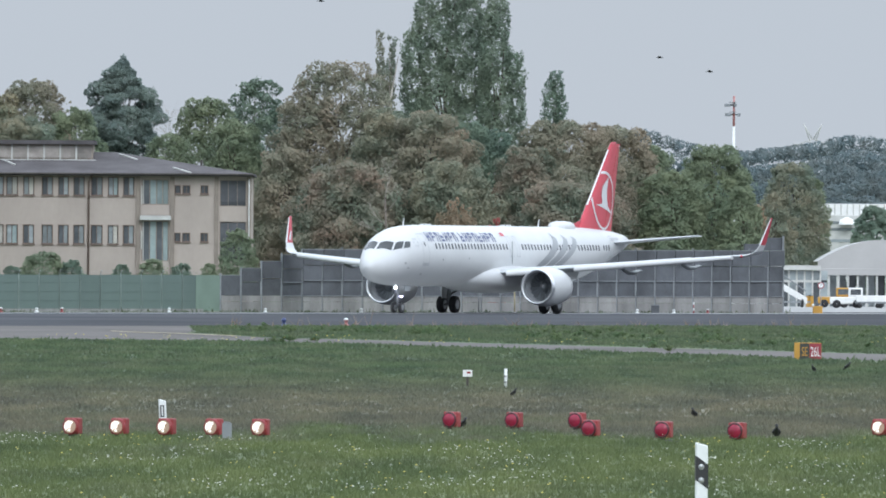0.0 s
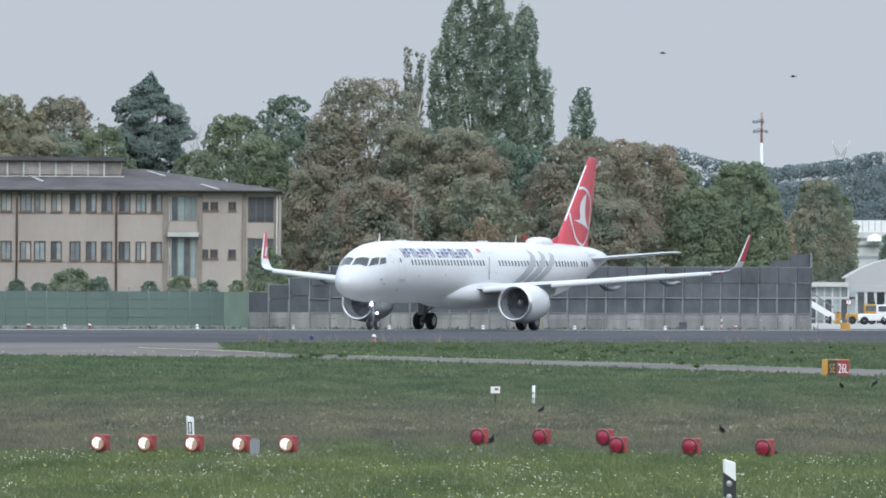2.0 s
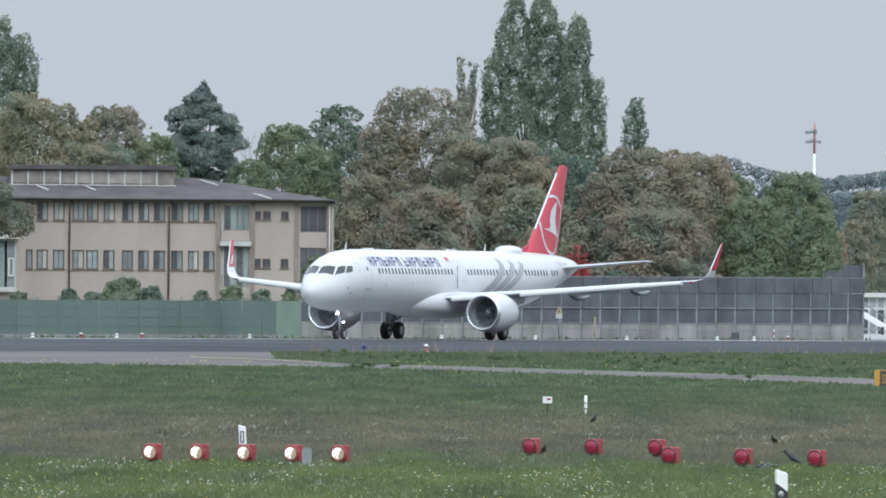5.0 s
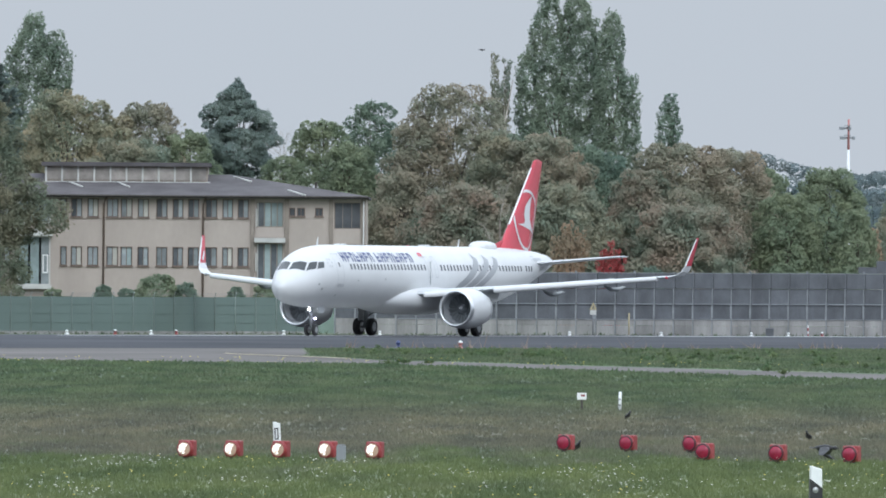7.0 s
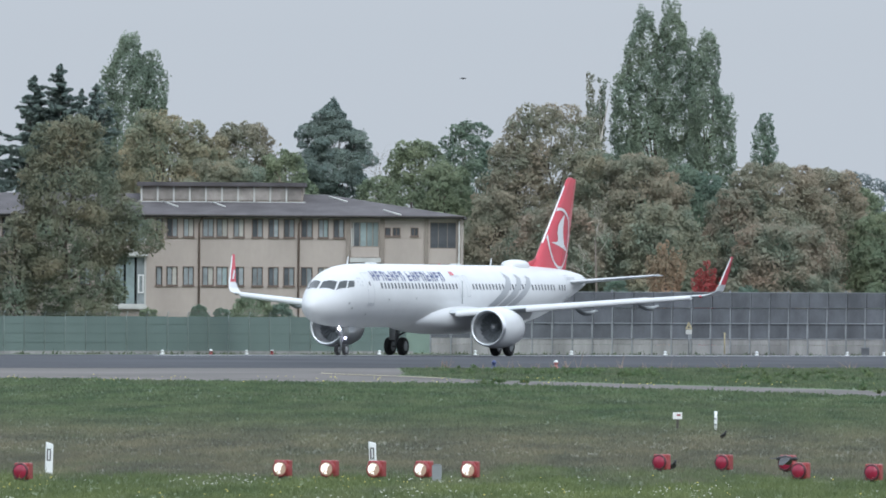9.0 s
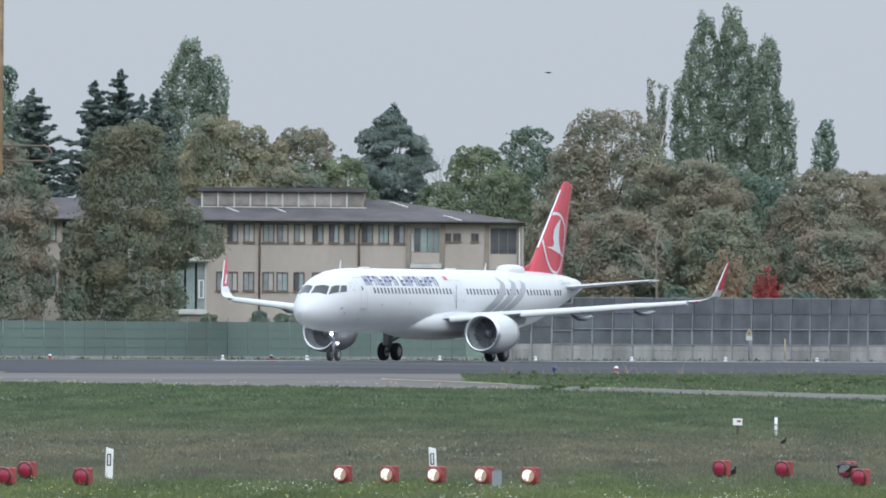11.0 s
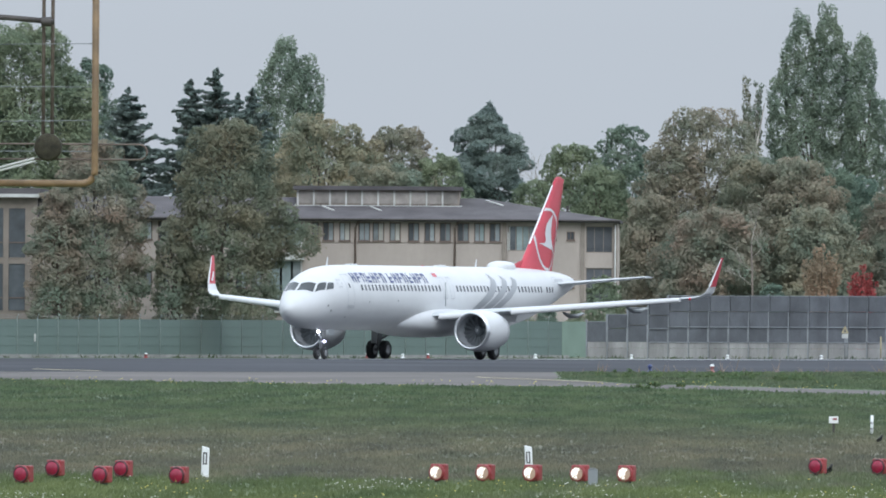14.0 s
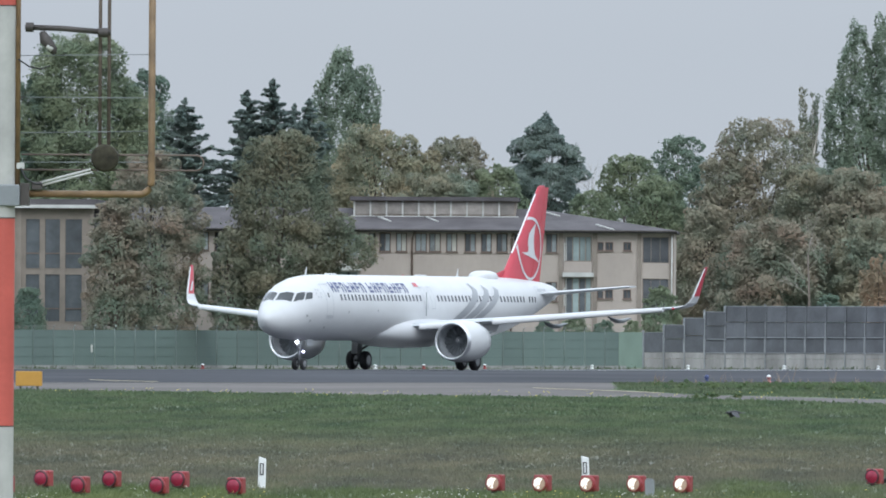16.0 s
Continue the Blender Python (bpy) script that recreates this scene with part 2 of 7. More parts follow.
GEAR_METAL = mat("gear_metal", (0.30, 0.31, 0.32), 0.45, 0.5, var=0.15, scale=3, fine=20)
GAP_LINE = mat("panel_gap", (0.42, 0.43, 0.45), 0.5, var=0.08, scale=2, fine=12, bump=0.0)
RED_SHELL = mat("red_lamp_housing", (0.25, 0.034, 0.036), 0.45, var=0.15, scale=6, fine=50, bump=0.05, piece=0.12)
RED_RIM = mat("dark_red_rim", (0.055, 0.010, 0.018), 0.5, var=0.2, scale=8, fine=60, bump=0.02)
RED_LENS = mat("dark_red_lens", (0.27, 0.014, 0.044), 0.25, var=0.3, scale=8, fine=60, bump=0.02, coat=0.05)
LIT_LENS = glow_mat("lit_lamp_lens", (0.42, 0.29, 0.21), 0.15)
LIT_CORE = glow_mat("lit_lamp_core", (0.95, 0.88, 0.80), 0.55)
TAXI_LIGHT = glow_mat("aircraft_taxi_light", (1.0, 0.97, 1.0), 14.0)
HALO_LIGHT = glow_mat("aircraft_runway_light", (0.80, 0.72, 1.0), 7.0)
PLASTIC_WHITE = mat("white_post_plastic", (0.72, 0.73, 0.73), 0.5, var=0.08, scale=5, fine=50, bump=0.02)
PLASTIC_BLACK = mat("black_post_band", (0.02, 0.02, 0.022), 0.5, var=0.2, scale=6, fine=50)
REFLECTOR = mat("grey_reflector", (0.36, 0.37, 0.37), 0.25, 0.3, var=0.2, scale=20, fine=80)
SIGN_YELLOW = mat("sign_yellow", (0.46, 0.25, 0.04), 0.5, var=0.06, scale=3, fine=30)
SIGN_BLACK = mat("sign_black", (0.045, 0.045, 0.04), 0.5, var=0.1, scale=3, fine=30)
SIGN_RED = mat("sign_red", (0.27, 0.035, 0.05), 0.5, var=0.06, scale=3, fine=30)
SIGN_WHITE = mat("sign_white", (0.75, 0.75, 0.74), 0.5, var=0.06, scale=3, fine=30)
# MAST_RED and MAST_WHITE are darkened: the mast's backlit shade is in the colour
MAST_RED = mat("shaded_mast_red_orange", (0.44, 0.085, 0.065), 0.6, var=0.12, scale=3, fine=25)
DULL_RED = mat("dull_red_paint", (0.40, 0.17, 0.16), 0.6, var=0.12, scale=3, fine=25)
MAST_WHITE = mat("shaded_mast_white", (0.40, 0.395, 0.375), 0.6, var=0.12, scale=3, fine=25)
PIPE_YELLOW = mat("yellow_pipe_paint", (0.175, 0.112, 0.055), 0.5, var=0.3, scale=5, fine=30)
DARK_STEEL = mat("dark_steel", (0.07, 0.062, 0.058), 0.6, 0.3, var=0.25, scale=5, fine=30)
CROW = mat("crow_feathers", (0.02, 0.02, 0.024), 0.5, var=0.3, scale=10, fine=60)
FLOWER_WHITE = mat("white_petals", (0.58, 0.58, 0.52), 0.8, var=0.05, island=0.15)
FLOWER_YELLOW = mat("yellow_petals", (0.55, 0.48, 0.12), 0.8, var=0.05, island=0.2)


# ---- building blocks ----
def horizon_at(u):
    """The horizon in the opening view, which leans a little."""
    return HORIZON + 0.0062 * (u - 784)


def at(u, v, d):
    """The place at distance d seen in the direction (u, v) of the opening view."""
    return Vector(((u - 784) * d / FOCAL, d, EYE - (v - horizon_at(u)) * d / FOCAL))


def ground_at(u, d):
    return Vector(((u - 784) * d / FOCAL, d, 0))


def obj(name, verts, faces, material, parent=None, label="", smooth=False):
    me = bpy.data.meshes.new(name)
    me.from_pydata([tuple(v) for v in verts], [], faces)
    if material:
        me.materials.append(material)
    if smooth:
        me.polygons.foreach_set("use_smooth", [True] * len(me.polygons))
    me.update()
    ob = new(name, me)
    ob.parent = parent
    return tagged(ob, label)


def quads(name, verts, material, parent=None, label="", sides=4):
    """A mesh of loose polygons from an array (count * sides, 3)."""
    verts = np.asarray(verts, dtype=np.float32).reshape(-1, 3)
    count = len(verts) // sides
    me = bpy.data.meshes.new(name)
    me.vertices.add(len(verts))
    me.vertices.foreach_set("co", verts.ravel())
    me.loops.add(len(verts))
    me.loops.foreach_set("vertex_index", np.arange(len(verts), dtype=np.int32))
    me.polygons.add(count)
    me.polygons.foreach_set("loop_start", np.arange(0, len(verts), sides, dtype=np.int32))
    me.polygons.foreach_set("loop_total", np.full(count, sides, dtype=np.int32))
    me.materials.append(material)
    me.update(calc_edges=True)
    ob = new(name, me)
    ob.parent = parent
    return tagged(ob, label)


def part(name, bm, material, parent, label="", smooth=True):
    me = bpy.data.meshes.new(name)
    bm.to_mesh(me)
    bm.free()
    me.materials.append(material)
    if smooth:
        me.polygons.foreach_set("use_smooth", [True] * len(me.polygons))
    ob = new(name, me)
    ob.parent = parent
    return tagged(ob, label)


def empty(name, place, label, category, group="", kind="", rz=0.0):
    ob = new(name)
    ob.matrix_world = pose(place[0], place[1], place[2], 0, 0, rz)
    return tagged(ob, label, category, group, kind)


BOX_FACES = [(0, 3, 2, 1), (4, 5, 6, 7), (0, 1, 5, 4), (1, 2, 6, 5), (2, 3, 7, 6), (3, 0, 4, 7)]


def box_verts(x0, x1, y0, y1, z0, z1):
    return [(x0, y0, z0), (x1, y0, z0), (x1, y1, z0), (x0, y1, z0), (x0, y0, z1), (x1, y0, z1), (x1, y1, z1), (x0, y1, z1)]


def box(name, x0, x1, y0, y1, z0, z1, material, parent=None, label="", bevel=0.0):
    if not bevel:
        return obj(name, box_verts(x0, x1, y0, y1, z0, z1), BOX_FACES, material, parent, label)
    bm = bmesh.new()
    vs = [bm.verts.new(v) for v in box_verts(x0, x1, y0, y1, z0, z1)]
    for f in BOX_FACES:
        bm.faces.new([vs[i] for i in f])
    bmesh.ops.bevel(bm, geom=bm.edges[:], offset=bevel, segments=2, affect="EDGES", profile=0.5)
    return part(name, bm, material, parent, label, smooth=False)


def tube_data(points, radii, sides=8, caps=True):
    pts = [Vector(p) for p in points]
    verts, faces = [], []
    for i, p in enumerate(pts):
        way = (pts[min(i + 1, len(pts) - 1)] - pts[max(i - 1, 0)]).normalized()
        side = way.cross(Vector((0, 0, 1)) if abs(way.z) < 0.9 else Vector((1, 0, 0))).normalized()
        upw = side.cross(way)
        r = radii[i] if isinstance(radii, (list, tuple)) else radii
        for k in range(sides):
            a = 2 * math.pi * k / sides
            verts.append(p + r * (math.cos(a) * side + math.sin(a) * upw))
    for i in range(len(pts) - 1):
        for k in range(sides):
            faces.append((i * sides + k, i * sides + (k + 1) % sides, (i + 1) * sides + (k + 1) % sides, (i + 1) * sides + k))
    if caps:
        faces.append(tuple(range(sides - 1, -1, -1)))
        faces.append(tuple(range((len(pts) - 1) * sides, len(pts) * sides)))
    return verts, faces


def tube(name, points, radii, material, parent=None, label="", sides=8):
    v, f = tube_data(points, radii, sides)
    return obj(name, v, f, material, parent, label, smooth=True)


def lathe(name, profile, material, parent=None, label="", sides=24, axis="y", centre=(0, 0, 0)):
    """Turns (along, radius) pairs about an axis."""
    verts, faces = [], []
    for a, r in profile:
        for k in range(sides):
            w = 2 * math.pi * k / sides
            c, s = r * math.cos(w), r * math.sin(w)
            p = {"y": (c, a, s), "x": (a, c, s), "z": (c, s, a)}[axis]
            verts.append((p[0] + centre[0], p[1] + centre[1], p[2] + centre[2]))
    for i in range(len(profile) - 1):
        for k in range(sides):
            q = (i * sides + k, i * sides + (k + 1) % sides, (i + 1) * sides + (k + 1) % sides, (i + 1) * sides + k)
            faces.append(q if axis != "y" else q[::-1])
    return obj(name, verts, faces, material, parent, label, smooth=True)


# ---- ground ----
def sheet(name, points, z, material, label, category, kind="structure"):
    ob = obj(name, [(p[0], p[1], z) for p in points], [tuple(range(len(points)))], material)
    return tagged(ob, label, category, "", kind)


def ground_all():
    half = 4500
    obj_ground = obj("ground", [(-half, -400, 0), (half, -400, 0), (half, 4900, 0), (-half, 4900, 0)], [(0, 1, 2, 3)], GRASS)
    tagged(obj_ground, "wide level airfield of mown green and dry brown grass", "ground", "", "structure")
    def far(u):
        return ground_at(u, 65000 / (553.5 - horizon_at(u)))

    def near(u):
        return ground_at(u, 65000 / (577.5 - horizon_at(u)))

    sheet("runway", [near(-2600), near(-700), near(0), near(784), near(1568), near(3400), far(3400), far(1600), far(784), far(0), far(-800), far(-2600)], 0.02, ASPHALT, "dark grey asphalt runway with faint tyre marks", "runway")
    # concrete taxiway on one side, narrowing to a service road that runs towards the viewer
    tip, road = ground_at(330, 631), [ground_at(u, d) for u, d in ((470, 591), (1568, 488), (1750, 472), (1750, 434), (1568, 449), (450, 560))]
    edge = [ground_at(u, 65000 / (577.3 - horizon_at(u))) for u in (-2600, -700, 0, 330)]
    sheet("taxiway", [*edge, ground_at(345, 660), tip, *road, ground_at(0, 566), ground_at(-700, 595), ground_at(-2600, 640)], 0.012, CONCRETE, "pale worn concrete taxiway beside the runway", "taxiway")
    sheet("apron", [ground_at(1385, 1066), (140, 1240), (140, 1500), ground_at(1300, 1500)], 0.015, APRON, "bright concrete apron behind the barrier", "apron")
    # painted lines
    pts = [ground_at(u, d) for u, d in ((196, 648), (215, 640), (260, 632), (330, 620), (420, 602))]
    for pp, name in ((pts, "taxi_line"), ([ground_at(u, d) for u, d in ((-610, 702), (-590, 712), (-540, 700), (-470, 690))], "taxi_line")):
        vs, fs = [], []
        for i, p in enumerate(pp):
            vs += [(p.x, p.y - 2.0, 0.03), (p.x, p.y + 2.0, 0.03)]
            if i:
                fs.append((2 * i - 2, 2 * i, 2 * i + 1, 2 * i - 1))
        tagged(obj(name, vs, fs, YELLOW_LINE), "faded yellow taxi guide line on concrete", "marking", "", "structure")
    sheet("runway_edge_line", [ground_at(u, 65000 / (v - horizon_at(u))) for u, v in ((-100, 555.2), (1600, 556.4), (1600, 555.6), (-100, 554.6))], 0.03, WHITE_LINE, "thin white painted runway edge line", "marking")


ground_all()


def blades(name, count, d0, d1, height, width, per, u0=-800, u1=1620, keep=None, seed=1, label="", material=None):
    """Tufts of grass: loose upright triangles, denser near the viewer."""
    rng = np.random.default_rng(seed)
    d = np.sqrt(rng.uniform(d0 ** 2, d1 ** 2, count))
    x = (rng.uniform(u0, u1, count) - 784) * d / FOCAL
    if keep:
        k = keep(x, d)
        x, d = x[k], d[k]
    n = len(x)
    x, d = np.repeat(x, per), np.repeat(d, per)
    x = x + rng.normal(0, width * 2.0, n * per)
    d = d + rng.normal(0, width * 4.0, n * per)
    clump = np.repeat(rng.gamma(6, 1 / 6, n), per)
    h = height * clump * rng.uniform(0.5, 1.15, n * per)
    w = width * rng.uniform(0.5, 1.3, n * per)
    ang = rng.uniform(-1.0, 1.0, n * per)
    lean_x, lean_y = rng.normal(0, 0.45, n * per) * h, rng.normal(0, 0.45, n * per) * h
    v = np.empty((n * per, 3, 3), dtype=np.float32)
    v[:, 0] = np.stack([x - w * np.cos(ang), d - w * np.sin(ang), np.full_like(x, -0.01)], 1)
    v[:, 1] = np.stack([x + w * np.cos(ang), d + w * np.sin(ang), np.full_like(x, -0.01)], 1)
    v[:, 2] = np.stack([x + lean_x, d + lean_y, h], 1)
    ob = quads(name, v, material or BLADE, sides=3)
    return tagged(ob, label, "grass", "", "stuff")


def fence_line(u):
    """How far off the boundary fence stands; it runs aslant, along the runway."""
    return np.interp(u, [-800, 390, 1386, 3400], [904, 1006, 1062, 1200])


def off_paving(x, d):
    """True where the far grass grows: not on the taxiway, the service road or the runway."""
    u = x * FOCAL / d + 784
    island_near = np.interp(u, [330, 470, 1568, 1750], [640, 591, 488, 472])
    near = np.interp(u, [-700, 0, 450, 1568, 1750], [595, 566, 560, 449, 434])
    return (d < near - 3) | ((u > 345) & (d > island_near + 3) & (d < 65000 / (577.5 - horizon_at(u)) - 1))


blades("grass_near", 62000, 150, 262, 0.055, 0.012, 4, seed=11, label="short green meadow grass with seed heads")
blades("grass_middle", 60000, 255, 430, 0.055, 0.024, 4, seed=12, keep=off_paving, label="dry brown and green uncut grass")
blades("grass_far", 66000, 420, 780, 0.075, 0.055, 3, seed=13, keep=off_paving, label="green grass along the taxiway")
blades("grass_verge", 9000, 890, 1075, 0.16, 0.06, 3, seed=14, keep=lambda x, d: np.abs(d - fence_line(x * FOCAL / d + 784) + 3) < 4, label="ragged weeds along the foot of the fence", u1=1400)

# ---- the airliner ----
# stations along the body: metres behind the nose, top, bottom, half width
BODY = [(0.0, 3.12, 3.08, 0.03), (0.08, 3.36, 2.84, 0.26), (0.3, 3.62, 2.58, 0.50), (0.7, 3.91, 2.34, 0.80), (1.2, 4.20, 2.17, 1.07), (1.7, 4.52, 2.05, 1.29),
        (2.2, 4.90, 1.98, 1.47), (2.8, 5.25, 1.92, 1.67), (3.6, 5.55, 1.87, 1.80), (4.6, 5.77, 1.84, 1.89), (6.0, 5.90, 1.82, 1.955), (7.5, 5.94, 1.82, 1.975),
        (29.5, 5.94, 1.82, 1.975), (32.0, 5.94, 1.98, 1.95), (34.5, 5.93, 2.36, 1.84), (37.0, 5.88, 2.92, 1.62), (39.2, 5.78, 3.50, 1.30), (41.0, 5.66, 3.98, 0.98),
        (42.5, 5.48, 4.38, 0.64), (43.3, 5.32, 4.60, 0.40), (43.6, 5.14, 4.76, 0.18)]
STATIONS = np.array(BODY)


def section(y):
    top, low, w = (float(np.interp(y, STATIONS[:, 0], STATIONS[:, k])) for k in (1, 2, 3))
    return (top + low) / 2, (top - low) / 2, w


def on_skin(y, phi, lift=0.0):
    """A point of the body's skin: y behind the nose, phi degrees from the top towards the left wing."""
    zc, hh, w = section(y)
    a = radians(phi)
    return Vector(((w + lift) * math.sin(a), y, zc + (hh + lift) * math.cos(a)))


def phi_of(y, z):
    zc, hh, w = section(y)
    return math.degrees(math.acos(max(-1, min(1, (z - zc) / hh))))


def patch(name, corners, material, parent, label="", lift=0.016, nu=6, nv=3, by_height=True, mirror=False):
    """A painted or glazed field on the skin between four corners (y, height or angle)."""
    verts, faces = [], []
    for i in range(nu + 1):
        for j in range(nv + 1):
            s, t = i / nu, j / nv
            (ya, za), (yb, zb), (yc, zc), (yd, zd) = corners
            y = (1 - t) * ((1 - s) * ya + s * yb) + t * ((1 - s) * yd + s * yc)
            z = (1 - t) * ((1 - s) * za + s * zb) + t * ((1 - s) * zd + s * zc)
            p = on_skin(y, phi_of(y, z) if by_height else z, lift)
            verts.append((-p.x, p.y, p.z) if mirror else p)
    for i in range(nu):
        for j in range(nv):
            q = (i * (nv + 1) + j, (i + 1) * (nv + 1) + j, (i + 1) * (nv + 1) + j + 1, i * (nv + 1) + j + 1)
            faces.append(q if mirror else q[::-1])
    return obj(name, verts, faces, material, parent, label, smooth=True)


def foil(root, tip, thick_root, thick_tip, steps=1):
    """A wing-like solid between two chords, each (leading point, trailing point)."""
    n = 10
    verts, faces = [], []
    for k in range(steps + 1):
        s = k / steps
        lead, trail = Vector(root[0]).lerp(Vector(tip[0]), s), Vector(root[1]).lerp(Vector(tip[1]), s)
        span = (Vector(tip[0]) - Vector(root[0])).normalized()
        upw = (trail - lead).normalized().cross(span)
        if upw.z < -0.2:
            upw = -upw
        th = thick_root + (thick_tip - thick_root) * s
        ring = []
        for i in range(2 * n):
            c = i / n if i <= n else 2 - i / n
            c = c * c * (3 - 2 * c) if c < 0.5 else c
            t = th * (2.97 * math.sqrt(c) - 1.26 * c - 3.52 * c * c + 2.84 * c ** 3 - 1.03 * c ** 4)
            ring.append(lead.lerp(trail, c) + upw * (t if i <= n else -t * 0.75))
        verts += ring
    m = 2 * n
    for k in range(steps):
        for i in range(m):
            faces.append((k * m + i, k * m + (i + 1) % m, (k + 1) * m + (i + 1) % m, (k + 1) * m + i))
    faces.append(tuple(range(m)))
    faces.append(tuple(range(steps * m + m - 1, steps * m - 1, -1)))
    return verts, faces


def joined(name, pieces, material, parent, label=""):
    verts, faces = [], []
    for v, f in pieces:
        k = len(verts)
        verts += list(v)
        faces += [tuple(i + k for i in q) for q in f]
    bm = bmesh.new()
    vs = [bm.verts.new(v) for v in verts]
    for f in faces:
        bm.faces.new([vs[i] for i in f])
    bmesh.ops.recalc_face_normals(bm, faces=bm.faces)
    ob = part(name, bm, material, parent, label)
    mod = ob.modifiers.new("edges", "EDGE_SPLIT")
    mod.split_angle = radians(40)
    return ob


def wheel(parent, x, y, z, r, w):
    tyre = lathe("wheel", [(-w / 2, r * 0.55), (-w / 2, r * 0.86), (-w * 0.38, r * 0.97), (-w * 0.2, r), (w * 0.2, r), (w * 0.38, r * 0.97), (w / 2, r * 0.86), (w / 2, r * 0.55)], RUBBER, parent, "", 24, "x", (x, y, z))
    lathe("rim", [(-w * 0.40, 0.02), (-w * 0.42, r * 0.3), (-w * 0.5, r * 0.55), (w * 0.5, r * 0.55), (w * 0.42, r * 0.3), (w * 0.40, 0.02)], GEAR_METAL, tyre, "grey metal wheel hub", 16, "x", (x, y, z))


def swoosh(name, centre, widths, material, parent, label):
    """A curved band on the skin along (y, z) points."""
    verts, faces = [], []
    dense, n = [], 6 * (len(centre) - 1)
    for k in range(n + 1):
        q = k / n * (len(centre) - 1)
        i = np.arange(len(centre))
        dense.append(((float(np.interp(q, i, [c[0] for c in centre])), float(np.interp(q, i, [c[1] for c in centre]))), float(np.interp(q, i, widths))))
    for i, ((y, z), w) in enumerate(dense):
        for s in (-1, -0.33, 0.33, 1):
            yy = y + s * w / 2
            verts.append(on_skin(yy, phi_of(yy, z), 0.018))
        if i:
            for k in range(3):
                a = (i - 1) * 4 + k
                faces.append((a, a + 1, a + 5, a + 4))
    return obj(name, verts, faces, material, parent, label, smooth=True)


SPOILERS, RUDDER, RUDDER_CUT = [], [], 0.68


def fin_edge(z):
    """The fin's leading edge, chord and half thickness at a height."""
    f = (z - 5.65) / 5.97
    lead, trail = 35.1 + 5.65 * f, 41.3 + 1.25 * f
    return lead, trail - lead, 0.34 - 0.20 * f


def fin_thick(c, th):
    return th * (2.97 * math.sqrt(c) - 1.26 * c - 3.52 * c * c + 2.84 * c ** 3 - 1.03 * c ** 4)


def fin_slice(c0, c1):
    """The part of the upright fin between two shares of its chord."""
    verts, faces, n, rows = [], [], 8, 5
    for k in range(rows):
        z = 5.65 + 6.11 * k / (rows - 1)
        lead, chord, th = fin_edge(z)
        for side in (1, -1):
            for i in range(n + 1):
                f = i / n if side > 0 else 1 - i / n
                c = c0 + (c1 - c0) * (f * f * (3 - 2 * f) if c0 == 0 else f)
                verts.append((side * max(0.004, fin_thick(c, th)), lead + chord * c, z))
    m = 2 * n + 2
    for k in range(rows - 1):
        for i in range(m):
            faces.append((k * m + i, k * m + (i + 1) % m, (k + 1) * m + (i + 1) % m, (k + 1) * m + i))
    faces += [tuple(range(m)), tuple(range(rows * m - 1, (rows - 1) * m - 1, -1))]
    return verts, faces


